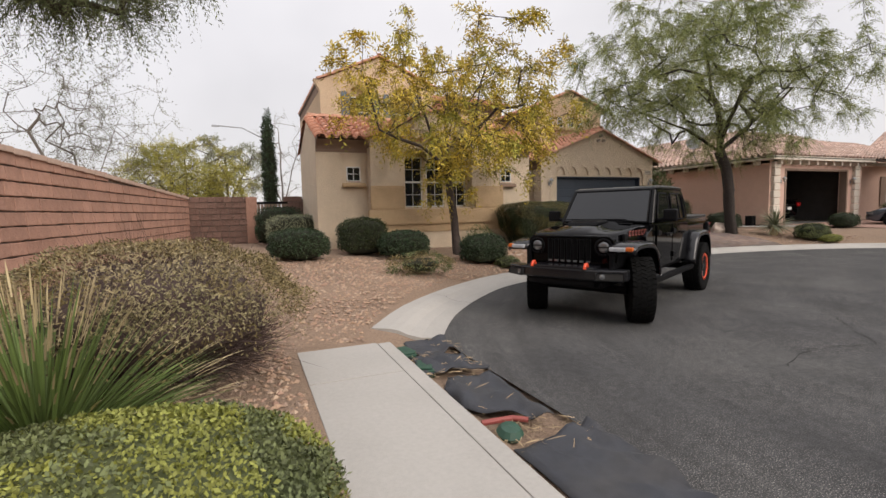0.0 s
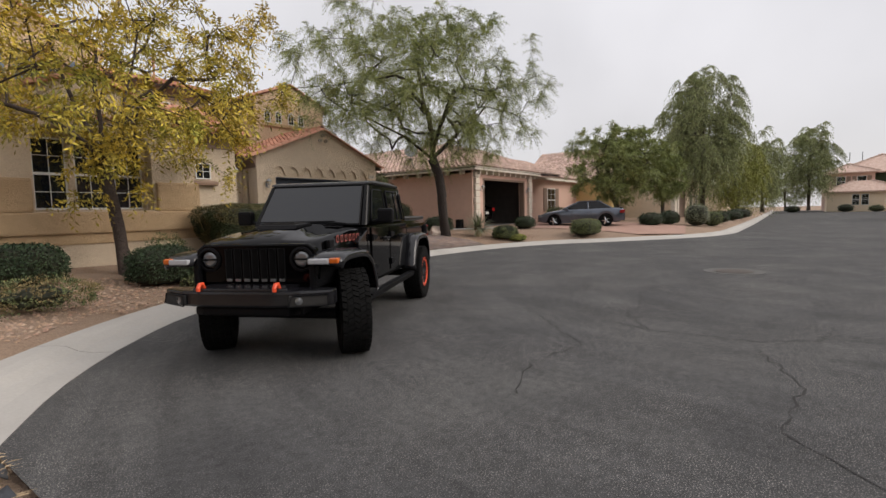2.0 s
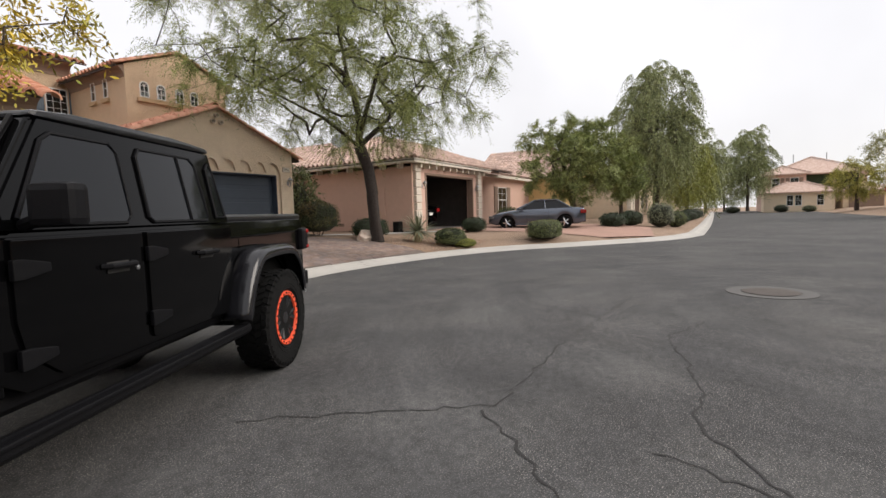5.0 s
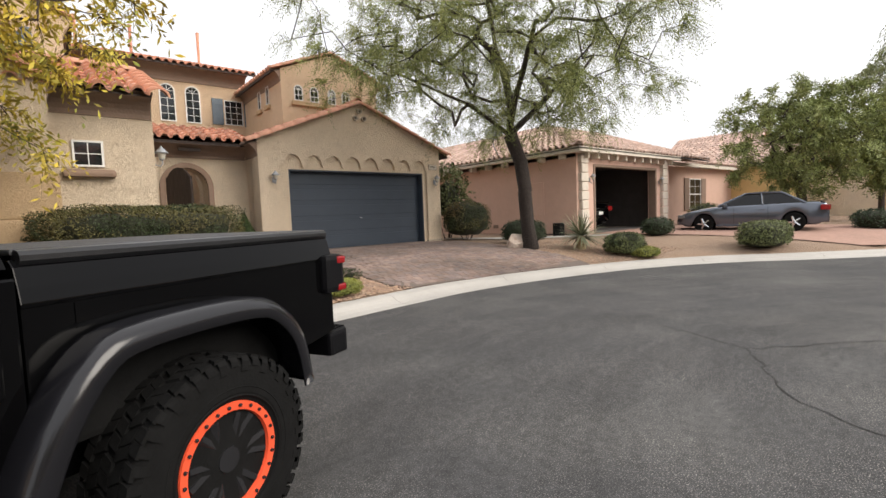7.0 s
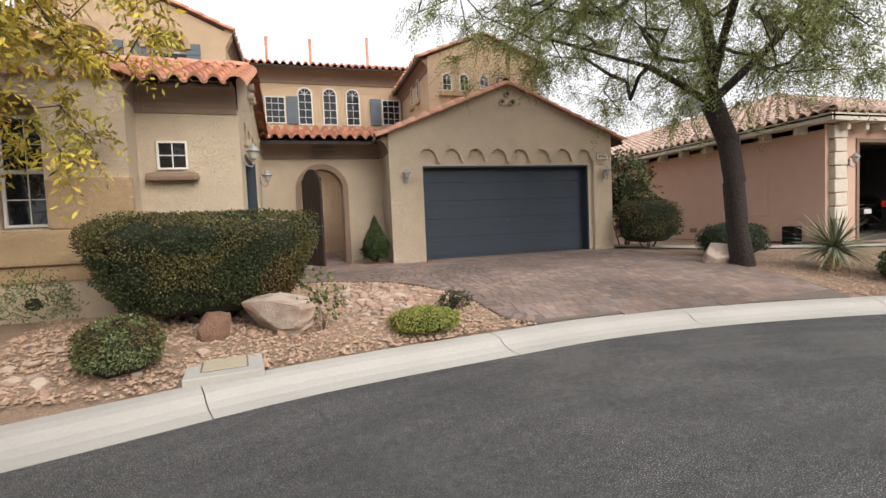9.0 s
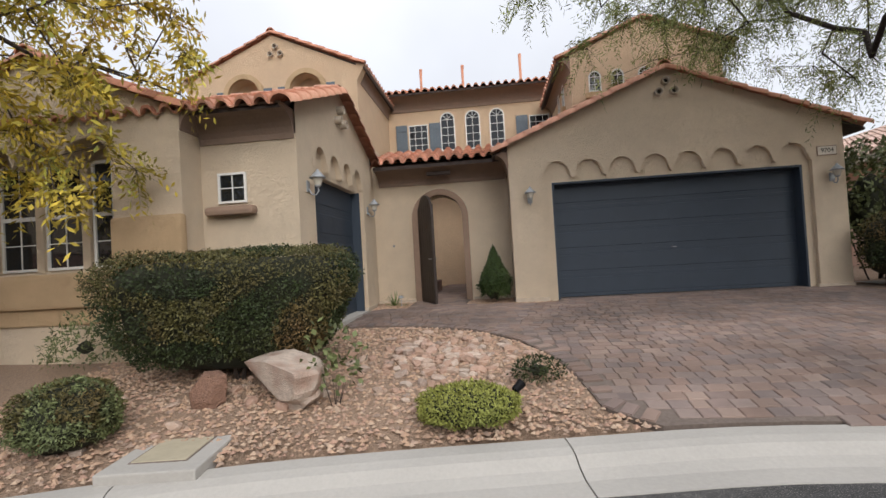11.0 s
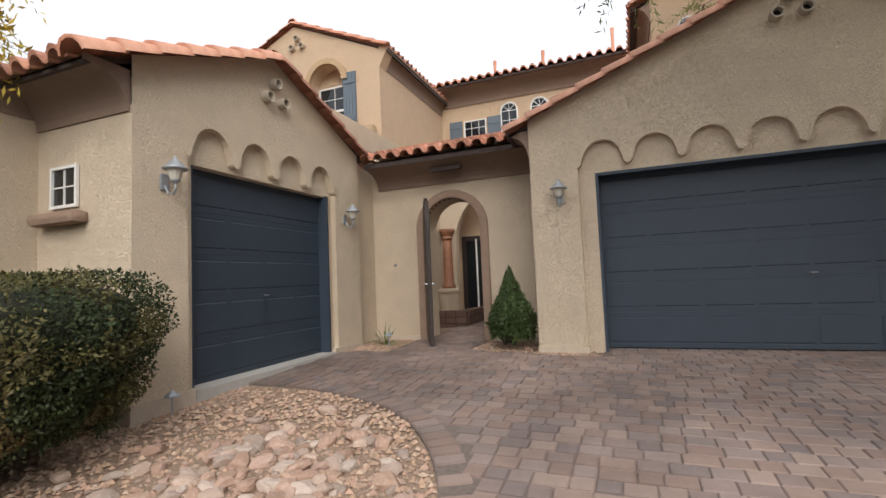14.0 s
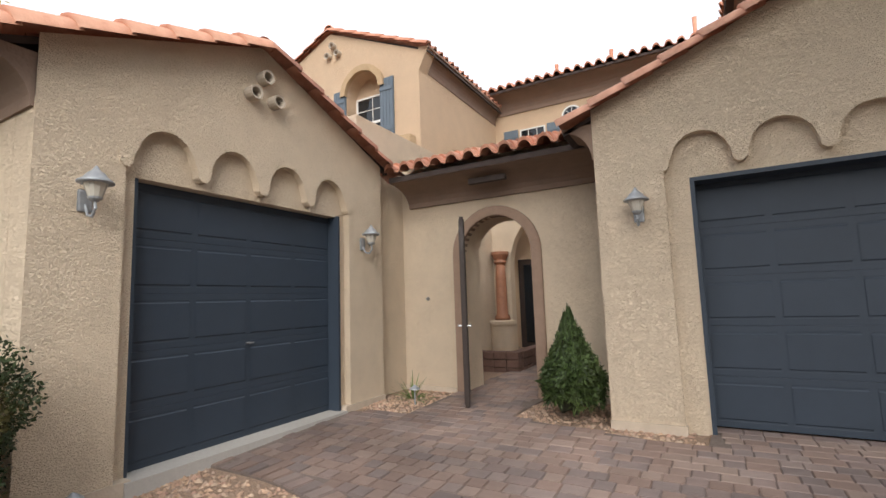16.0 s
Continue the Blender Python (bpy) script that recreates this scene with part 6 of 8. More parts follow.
def tree(name, label, limbs, centre, radii, tips, spray, leaf, leafmat_, bark, seed, trunk_r, droop=0.3, sprays=6, per=12, shell=0.55, category="tree", gap=0.0, step=0.5, extra=None):
    """limbs: polylines; the first is the trunk, others start on earlier points. Tips fill the crown's ellipsoid and are joined to the nearest limb."""
    rng = np.random.default_rng(seed)
    base = Vector(limbs[0][0])
    root = empty(name, pose(*base), label, category)
    nodes, parent_of, order = [], [], []

    def add(p, par):
        nodes.append(np.array(p, float))
        parent_of.append(par)
        return len(nodes) - 1
    idx = {}
    for ln in limbs:
        prev = idx.get(tuple(ln[0]))
        if prev is None:
            prev = add(ln[0], -1)
            idx[tuple(ln[0])] = prev
        for a, b in zip(ln, ln[1:]):
            a, b = np.array(a, float), np.array(b, float)
            n = max(1, int(np.linalg.norm(b - a) / step))
            for k in range(1, n + 1):
                p = a + (b - a) * k / n + (rng.normal(0, 0.035, 3) if k < n else 0)
                prev = add(p, prev)
            idx[tuple(ln[-1] if tuple(b) == tuple(ln[-1]) else b)] = prev
    n_limb = len(nodes)
    first_ok = max(1, int(len(nodes) * 0.15))
    c, r = np.array(centre, float), np.array(radii, float)
    pts = []
    while len(pts) < tips:
        u = rng.normal(0, 1, 3)
        u /= np.linalg.norm(u)
        q = u * rng.uniform(shell if rng.random() < 0.7 else 0.25, 1.0)
        p = c + q * r * (1 + 0.22 * noise.noise(Vector(u * 2.3) + Vector((seed, 0, 0))))
        if gap and noise.noise(Vector(p * 0.55) + Vector((0, seed, 0))) < -gap:
            continue
        pts.append(p)
    fork = nodes[n_limb // 3]
    pts.sort(key=lambda p: np.linalg.norm(p - fork))
    tip_ids = []
    trunk_top = float(nodes[first_ok][2])
    for p in pts:
        arr = np.array(nodes)
        dist = np.linalg.norm(arr - p, axis=1)
        pen = np.where(arr[:, 2] > p[2] + 0.6, 1.5, 0.0) + np.where(np.arange(len(arr)) < first_ok, 50.0, 0.0)
        j = int(np.argmin(dist + pen))
        a, d = arr[j], dist[j]
        n = max(1, int(d / step))
        prev = j
        for k in range(1, n + 1):
            t = k / n
            q = a + (p - a) * t + np.array([0, 0, 0.10 * d * math.sin(math.pi * t)]) + (rng.normal(0, 0.05, 3) if k < n else 0)
            prev = add(q, prev)
        tip_ids.append(prev)
    count = np.zeros(len(nodes))
    for t in tip_ids:
        count[t] += 1
    for i in range(len(nodes) - 1, -1, -1):
        if parent_of[i] >= 0:
            count[parent_of[i]] += count[i]
    rad = np.maximum(0.004, trunk_r * (count / max(1, count.max())) ** 0.55)
    b0 = np.array(base)
    verts, faces = [], []
    for i in range(1, len(nodes)):
        par = parent_of[i]
        if par < 0:
            continue
        p, q = Vector(nodes[par] - b0), Vector(nodes[i] - b0)
        d = (q - p)
        if d.length < 1e-4:
            continue
        d.normalize()
        a = d.cross(Vector((0.3, 0.2, 0.93))).normalized()
        b = d.cross(a)
        sides = 9 if rad[i] > 0.06 else 6 if rad[i] > 0.02 else 4
        k = len(verts)
        r0 = rad[par] if rad[par] < rad[i] * 1.6 else rad[i] * 1.25
        if parent_of[par] < 0:
            r0 = rad[i] * 1.35
        for cpt, rr in ((p - d * rad[i] * 0.2, r0), (q, rad[i])):
            for s in range(sides):
                t = 2 * math.pi * s / sides
                wob = 1 + (0.12 * math.sin(3 * t + i) if rr > 0.06 else 0)
                verts.append(cpt + (a * math.cos(t) + b * math.sin(t)) * rr * wob)
        for s in range(sides):
            faces.append((k + s, k + (s + 1) % sides, k + sides + (s + 1) % sides, k + sides + s))
    raw("trunk", verts, faces, bark, root, smooth=True)
    P, D, N, L, W = [], [], [], [], []
    twig_v, twig_f = [], []
    hosts = tip_ids + [i for i in range(n_limb, len(nodes)) if count[i] <= 2]
    for h in hosts:
        o = nodes[h] - b0
        out = (nodes[h] - c) / r
        for _ in range(sprays if h in set() or True else 0):
            dirn = rng.normal(0, 1, 3) + out * 0.6
            dirn /= np.linalg.norm(dirn)
            ln = spray * rng.uniform(0.5, 1.2)
            kk = per
            t = np.linspace(0.12, 1, kk)[:, None]
            line = o + dirn * ln * t + np.array([0, 0, -1]) * droop * ln * t ** 2
            side = np.cross(dirn, rng.normal(0, 1, 3))
            side /= np.linalg.norm(side)
            sg = np.where(np.arange(kk) % 2 == 0, 1, -1)[:, None]
            dd = dirn * 0.55 + side * sg + np.array([0, 0, -droop * 0.8]) + rng.normal(0, 0.25, (kk, 3))
            P.append(line)
            D.append(dd)
            N.append(np.tile(np.cross(dirn, side), (kk, 1)) + rng.normal(0, 0.4, (kk, 3)))
            L.append(leaf[0] * rng.uniform(0.7, 1.25, kk))
            W.append(leaf[1] * rng.uniform(0.7, 1.25, kk))
            k = len(twig_v)
            e = line[-1]
            sd = side * 0.0035
            twig_v += [tuple(o + sd), tuple(o - sd), tuple(e)]
            twig_f.append((k, k + 1, k + 2))
    leaf_mesh("crown", np.concatenate(P), np.concatenate(D), np.concatenate(N), np.concatenate(L), np.concatenate(W), leafmat_, root)
    raw("twig_mass", twig_v, twig_f, bark, root)
    return root


def bush(name, label, x, y, rx, ry, h, n, leaf, material, power=2.5, seed=1, lift=0.0, category="bush", group="", rot=0.0, core=0.9, rough=0.07, second=None, core_mat=None, cut=-0.55, taper=0.0):
    """A clipped or loose shrub: a dark core under a skin of single leaves."""
    rng = np.random.default_rng(seed)
    z0 = gz(x, y) - 0.03
    root = empty(name, pose(x, y, z0, 0, 0, rot), label, category, group)

    def surf(u):
        s = (np.abs(u) ** power).sum(1) ** (-1 / power)
        return u * s[:, None]
    u = rng.normal(0, 1, (int(n * 1.35), 3))
    u /= np.linalg.norm(u, axis=1, keepdims=True)
    u = u[u[:, 2] > cut + (rng.normal(0, 0.22, len(u)) if cut > 0 else 0)][:n]
    p = surf(u)
    nz = np.array([noise.noise(Vector(q * 2.2) + Vector((seed * 3.1, 0, 0))) + 0.5 * noise.noise(Vector(q * 6.1) + Vector((0, seed, 0))) for q in p])
    p = p * (1 + rough * 1.6 * nz)[:, None] * rng.uniform(0.9, 1.03, len(p))[:, None]
    sc = np.array([rx, ry, h * 0.5])
    pos = p * sc + np.array([0, 0, h * 0.5 + lift])
    pos[:, :2] *= (1 - taper * np.clip(1 - (pos[:, 2] - lift) / h, 0, 1) ** 1.3)[:, None]
    nrm = u / sc
    nrm /= np.linalg.norm(nrm, axis=1, keepdims=True)
    tang = np.cross(nrm, rng.normal(0, 1, nrm.shape))
    d = tang + nrm * rng.uniform(0.1, 1.3, (len(p), 1))
    ln = leaf[0] * rng.uniform(0.6, 1.3, len(p))
    wd = leaf[1] * rng.uniform(0.7, 1.3, len(p))
    hint = nrm + rng.normal(0, 0.55, nrm.shape)
    if second is not None:
        pick = np.array([noise.noise(Vector(q * 1.9) + Vector((seed, seed, 0))) for q in p]) + 0.25 * p[:, 2] > 0.12
        leaf_mesh("foliage", pos[~pick], d[~pick], hint[~pick], ln[~pick], wd[~pick], material, root)
        leaf_mesh("foliage", pos[pick], d[pick], hint[pick], ln[pick], wd[pick], second, root)
    else:
        leaf_mesh("foliage", pos, d, hint, ln, wd, material, root)
    # solid core; its default dark colour stands in for shade behind the leaves
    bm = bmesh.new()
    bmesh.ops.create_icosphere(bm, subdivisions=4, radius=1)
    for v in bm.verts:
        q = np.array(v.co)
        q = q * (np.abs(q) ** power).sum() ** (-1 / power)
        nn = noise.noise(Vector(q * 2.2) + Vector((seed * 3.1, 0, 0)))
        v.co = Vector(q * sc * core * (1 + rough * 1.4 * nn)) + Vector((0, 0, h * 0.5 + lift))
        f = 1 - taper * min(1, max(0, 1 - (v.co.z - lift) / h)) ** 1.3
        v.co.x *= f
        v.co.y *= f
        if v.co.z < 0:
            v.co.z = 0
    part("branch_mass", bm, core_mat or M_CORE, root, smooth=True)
    if lift > 0.05:
        bm = bmesh.new()
        for k in range(7):
            a = rng.uniform(0, 6.28)
            tube([(0.15 * rx * math.cos(a), 0.15 * ry * math.sin(a), 0), (0.5 * rx * math.cos(a), 0.5 * ry * math.sin(a), lift + h * 0.3)], [min(0.03, 0.022 * rx), min(0.02, 0.012 * rx)], 5, bm)
        part("stem_cluster", bm, M_BARK, root)
    return root


def spiky(name, label, x, y, n, length, width, spread, seed, stem=0.0, material=None, up=0.35, dry=0.3):
    rng = np.random.default_rng(seed)
    root = empty(name, pose(x, y, gz(x, y) - 0.02), label, "yucca")
    if stem:
        bm = bmesh.new()
        for k in range(60):
            a, z = rng.uniform(0, 6.28), rng.uniform(0, stem)
            tube([(0.06 * math.cos(a), 0.06 * math.sin(a), z), (0.17 * math.cos(a), 0.17 * math.sin(a), z + 0.07)], [0.03, 0.012], 4, bm)
        tube([(0, 0, 0), (0, 0, stem)], 0.12, 10, bm)
        part("stem", bm, M_YUCCA_DRY, root, "shaggy pale stem of old leaf bases")
    for q, (cnt, m, off) in enumerate(((n, material or M_YUCCA, 0.0), (int(n * dry), M_YUCCA_DRY, 0.8))):
        verts, faces = [], []
        for i in range(cnt):
            a = rng.uniform(0, 2 * math.pi)
            el = math.asin(min(1, max(-0.25, rng.uniform(up - spread, 1.0))))
            d = np.array([math.cos(a) * math.cos(el), math.sin(a) * math.cos(el), math.sin(el)])
            ln = length * rng.uniform(0.75, 1.1)
            s = np.cross(d, [0, 0, 1.0])
            s /= max(1e-6, np.linalg.norm(s))
            o = np.array([0, 0, stem]) + d * (0.05 + off * ln)
            L = ln * (1 - off)
            sag = np.array([0, 0, -0.22 * L * math.cos(el)])
            w = width * rng.uniform(0.7, 1.2) * (1 if off == 0 else 0.45)
            upv = np.cross(s, d) * w * 0.35
            k = len(verts)
            for t, ww in ((0, 0.7), (0.35, 1.0), (0.7, 0.7)):
                p = o + d * L * t + sag * t * t
                verts += [p - s * w * ww, p + upv * ww, p + s * w * ww]
            verts.append(o + d * L + sag)
            for j in range(2):
                b = k + j * 3
                faces += [(b, b + 1, b + 4, b + 3), (b + 1, b + 2, b + 5, b + 4)]
            faces += [(k + 6, k + 7, k + 9), (k + 7, k + 8, k + 9)]
        raw("blade_cluster" if q == 0 else "dry_tip_cluster", verts, faces, m, root)
    return root


def twig_bush(x, y, rx, h, n, seed, root, material, z=0.0):
    rng = np.random.default_rng(seed)
    verts, faces = [], []
    for i in range(n):
        a, el = rng.uniform(0, 6.28), rng.uniform(0.15, 1.4)
        d = np.array([math.cos(a) * math.cos(el), math.sin(a) * math.cos(el), math.sin(el)])
        o = np.array([0, 0, 0.1]) + d * rng.uniform(0.1, 0.75) * np.array([rx, rx, h])
        e = o + (d + rng.normal(0, 0.5, 3)) * rng.uniform(0.15, 0.4)
        if e[2] < 0.02:
            continue
        s = np.cross(d, rng.normal(0, 1, 3))
        s = s / np.linalg.norm(s) * rng.uniform(0.002, 0.006)
        k = len(verts)
        verts += [o - s, o + s, e]
        faces.append((k, k + 1, k + 2))
    raw("dry_twig_mass", verts, faces, material, root, "bare purple-brown dry twigs")


# trees
YB = (5.3, 12.25, gz(5.3, 12.25) - 0.05)
yf = (5.1, 12.4, 2.75)
tree("ash_tree", "young tree with yellowing narrow leaves in the gravel yard",
     [[YB, (5.22, 12.3, 1.4), yf], [yf, (4.2, 12.0, 3.35), (3.0, 11.8, 3.7)], [yf, (5.0, 12.3, 4.2), (5.2, 12.2, 6.0)], [yf, (6.2, 12.1, 3.7), (7.4, 11.9, 4.3)], [yf, (5.6, 11.4, 3.8), (6.0, 10.3, 4.6)], [yf, (4.9, 13.2, 4.0), (4.7, 13.6, 5.3)]],
     (5.25, 12.0, 4.55), (3.35, 3.0, 2.45), 260, 0.42, (0.12, 0.036), M_LEAF_Y, M_BARK, 11, 0.115, droop=0.45, sprays=8, per=9, gap=0.3)
MB = (18.75, 13.85, gz(18.75, 13.85) - 0.05)
mf = (18.3, 14.2, 3.9)
tree("mesquite_tree", "broad mesquite with a dark leaning trunk and feathery green leaves",
     [[MB, (18.66, 13.9, 1.2), (18.62, 13.95, 2.2), (18.52, 14.02, 3.1), mf], [mf, (17.5, 15.1, 4.9), (16.5, 16.1, 5.6), (15.3, 17.0, 6.2)], [mf, (18.35, 14.2, 5.0), (18.0, 14.5, 7.2), (17.8, 14.6, 9.0)],
      [mf, (18.9, 13.7, 4.6), (19.8, 12.8, 6.0), (20.8, 12.2, 7.2)], [mf, (18.0, 13.6, 5.0), (17.3, 12.3, 6.4)], [mf, (19.2, 14.9, 5.2), (20.6, 15.6, 6.2)]],
     (18.3, 14.7, 6.9), (6.5, 5.4, 3.3), 640, 0.66, (0.105, 0.019), M_LEAF_M, M_BARK_D, 5, 0.2, droop=0.6, sprays=9, per=22, gap=0.26, step=0.6, shell=0.5)
tree("pepper_tree", "overhanging pepper tree with drooping feathery leaves", [[(-4.9, 9.4, 0.3), (-4.5, 9.6, 3.0), (-3.75, 10.0, 5.2)], [(-3.75, 10.0, 5.2), (-2.8, 10.1, 6.0)], [(-3.75, 10.0, 5.2), (-3.6, 9.8, 6.6)]],
     (-2.75, 10.0, 6.1), (1.9, 1.5, 1.1), 110, 0.55, (0.085, 0.018), M_LEAF_O, M_BARK, 8, 0.11, droop=0.9, sprays=16, per=20)


def far_tree(name, label, x, y, h, w, z0, leafmat_, seed, tips=120, spray=0.8, leaf=(0.3, 0.05), droop=0.5, per=9, sprays=5, bark=M_BARK, gap=0.15, trunk=0.2, low=0.28, shell=0.5):
    zc = z0 + h * (low + (1 - low) / 2)
    f = (x + 0.1, y, z0 + h * low * 0.9)
    return tree(name, label, [[(x, y, z0 - 0.1), f], [f, (x - w * 0.2, y + 0.3, zc)], [f, (x + w * 0.2, y - 0.3, zc)], [f, (x, y, z0 + h * 0.8)]], (x, y, zc), (w / 2, w / 2, h * (1 - low) / 2), tips, spray, leaf, leafmat_, bark, seed, trunk, droop=droop, per=per, sprays=sprays, gap=gap, step=0.7, shell=shell)


far_tree("evergreen_tree", "rounded dark evergreen tree beside the driveway", 33.8, 10.6, 6.3, 6.6, 0.55, M_LEAF_E, 21, 300, 0.55, (0.15, 0.05), 0.25, low=0.2, sprays=9, per=12, trunk=0.17)
far_tree("evergreen_tree", "small evergreen street tree beyond the parked car", 37.2, 8.4, 5.4, 3.4, 0.55, M_LEAF_E, 22, 140, 0.5, (0.15, 0.05), 0.3, low=0.26, sprays=9, per=11, trunk=0.11)
far_tree("willow_tree", "tall weeping tree with hanging grey-green foliage", 48.5, 7.4, 13.4, 6.2, 0.5, M_LEAF_W, 23, 420, 1.2, (0.26, 0.055), 1.7, low=0.2, trunk=0.26, sprays=7, per=14)
far_tree("willow_tree", "weeping bright green tree further down the street", 64, 5.9, 8.2, 5.5, 0.5, M_LEAF_G, 24, 200, 1.2, (0.3, 0.07), 1.7, low=0.15, trunk=0.2, sprays=6, per=12)
far_tree("willow_tree", "airy weeping tree beyond the row of shrubs", 88, 4.4, 12.5, 6.0, 0.5, M_LEAF_W, 32, 200, 1.3, (0.34, 0.08), 1.7, low=0.12, trunk=0.22, sprays=6, per=12)
far_tree("street_tree", "open airy tree at the end of the street", 96, -1.4, 13.5, 7.0, 0.5, M_LEAF_W, 25, 240, 1.3, (0.36, 0.085), 1.4, low=0.2, gap=0.1, trunk=0.22, sprays=6, per=12)
far_tree("street_tree", "broad tree with thin yellow-green leaves across the street", 58, -13.4, 8.6, 11.0, 0.4, M_LEAF_V, 26, 260, 0.8, (0.22, 0.055), 0.4, low=0.25, gap=0.05, sprays=6, per=11)
far_tree("street_tree", "grey-green tree beside the corner house", 112, 1.6, 7.0, 9.0, 0.3, M_LEAF_W, 33, 130, 0.9, (0.3, 0.08), 0.6, low=0.1, sprays=6)
far_tree("street_tree", "low yellowish tree near the corner", 84, -12.6, 6.6, 6.5, 0.4, M_LEAF_P, 27, 150, 0.8, (0.26, 0.07), 0.3, low=0.2, sprays=6)
far_tree("bare_tree", "nearly leafless pale tree behind the block wall", -3.9, 14.0, 5.2, 4.6, 0.6, M_LEAF_S, 28, 520, 0.3, (0.05, 0.018), 0.25, per=5, sprays=2, bark=M_BARK_G, low=0.2, trunk=0.05, shell=0.3, gap=0.4)
far_tree("palo_verde", "yellow-green thorn tree behind the block wall", -2.6, 24.0, 4.5, 5.4, 0.6, M_LEAF_P, 29, 260, 0.55, (0.1, 0.03), 0.3, low=0.15, sprays=8, per=12, trunk=0.12)
far_tree("bare_tree", "thin bare tree behind the side gate", 2.0, 33.0, 8.0, 5.0, 0.6, M_LEAF_S, 30, 80, 0.5, (0.08, 0.02), 0.2, per=3, sprays=3, bark=M_BARK_G, low=0.2, trunk=0.08)
far_tree("far_tree", "grey-green tree in the distance past the gate", -1.5, 40.0, 7.0, 7.0, 0.6, M_LEAF_S, 31, 80, 0.8, (0.25, 0.06), 0.3)

c = bush("cypress_tree", "tall thin dark cypress behind the side wall", 1.05, 27.0, 0.3, 0.3, 6.3, 2600, (0.2, 0.05), M_LEAF_D, 2.0, 41, category="tree")

# shrubs by the footpath
s = bush("dry_shrub", "large rounded shrub, olive on top, bare and brown below", -0.95, 4.85, 1.2, 1.25, 1.2, 42000, (0.034, 0.012), M_LEAF_T, 2.3, 51, lift=0.05, core=0.72, rough=0.1, second=M_LEAF_A, core_mat=M_TWIG, cut=0.02)
twig_bush(0, 0, 1.2, 1.08, 30000, 52, s, M_TWIG)
bush("boxwood_bush", "low domed bright green shrub beside the footpath", -0.78, 2.25, 0.9, 0.9, 0.60, 42000, (0.026, 0.016), M_LEAF_G, 2.2, 53, rough=0.05, second=M_LEAF_O, core=0.93, core_mat=M_LEAF_O)
spiky("spiky_grass", "tall spiky green clump with dry straw tips", -1.3, 3.45, 620, 1.12, 0.012, 0.25, 54, up=0.55, dry=0.8)
bush("dry_shrub", "dry grey shrub at the foot of the block wall", -2.75, 5.6, 0.45, 0.45, 0.8, 2500, (0.04, 0.018), M_LEAF_A, 2.2, 55)

# clipped shrubs of the yard
BX = "clipped shrubs of the front yard"
bush("hedge", "tall dark clipped hedge beside the gate", 0.85, 16.9, 0.75, 0.5, 1.25, 4500, (0.06, 0.03), M_LEAF_D, 4, 61, group=BX)
bush("hedge", "greyish clipped box-shaped hedge by the house corner", 1.15, 15.6, 0.75, 0.5, 1.0, 4500, (0.05, 0.025), M_LEAF_S, 4, 62, group=BX)
bush("bush", "dark green ball-shaped clipped shrub on gravel", 0.95, 11.85, 0.68, 0.62, 0.78, 5500, (0.05, 0.026), M_LEAF_D, 2.6, 63, group=BX)
bush("bush", "dark green block-shaped clipped shrub on gravel", 2.7, 12.75, 0.62, 0.55, 0.98, 5500, (0.05, 0.026), M_LEAF_H, 3.5, 64, group=BX)
bush("bush", "dark green rounded clipped shrub on gravel", 3.55, 11.75, 0.62, 0.58, 0.74, 5500, (0.05, 0.026), M_LEAF_D, 2.6, 65, group=BX)
bush("straggly_shrub", "low straggly half-dry shrub near the kerb", 3.25, 9.65, 0.72, 0.42, 0.5, 3500, (0.05, 0.016), M_LEAF_O, 2.0, 66, rough=0.25, second=M_LEAF_T, core=0.55)
bush("bush", "dark green rounded shrub behind the truck", 5.45, 11.0, 0.58, 0.5, 0.76, 4500, (0.05, 0.026), M_LEAF_D, 2.6, 67, group=BX)
bush("straggly_shrub", "sparse spindly shrub against the stucco wall", 6.55, 13.3, 0.45, 0.3, 0.7, 900, (0.07, 0.02), M_LEAF_O, 2.0, 68, rough=0.3, core=0.2)
bush("hedge", "big clipped hedge, dark below with olive-brown top", 8.62, 13.2, 1.46, 0.86, 1.42, 46000, (0.036, 0.019), M_LEAF_H, 5.0, 69, lift=0.06, rough=0.055, taper=0.42, core=0.86, second=M_LEAF_HB, category="hedge", rot=12)
bush("bush", "olive-green round shrub by the meter box", 8.03, 11.55, 0.36, 0.36, 0.58, 6500, (0.04, 0.014), M_LEAF_O, 2.4, 70, rough=0.1, second=M_LEAF_HB)
bush("bush", "low bright green cushion shrub on gravel", 11.32, 12.15, 0.43, 0.36, 0.31, 6500, (0.036, 0.014), M_LEAF_G, 2.3, 71, rough=0.1)
bush("straggly_shrub", "small green sprig in the gravel bed", 12.02, 12.98, 0.24, 0.2, 0.26, 700, (0.05, 0.016), M_LEAF_H, 2.0, 72, rough=0.3, core=0.4)
bush("straggly_shrub", "leafy rose stem beside the boulder", 10.02, 12.42, 0.24, 0.2, 0.66, 170, (0.075, 0.05), M_LEAF_O, 2.0, 73, rough=0.5, core=0.05, lift=0.06)
cy = bush("dwarf_conifer", "dense pointed dark green dwarf conifer by the entry", 11.62, 18.2, 0.29, 0.29, 0.98, 8500, (0.09, 0.02), M_LEAF_C, 2.2, 74, rough=0.24, category="conifer", core=0.78)
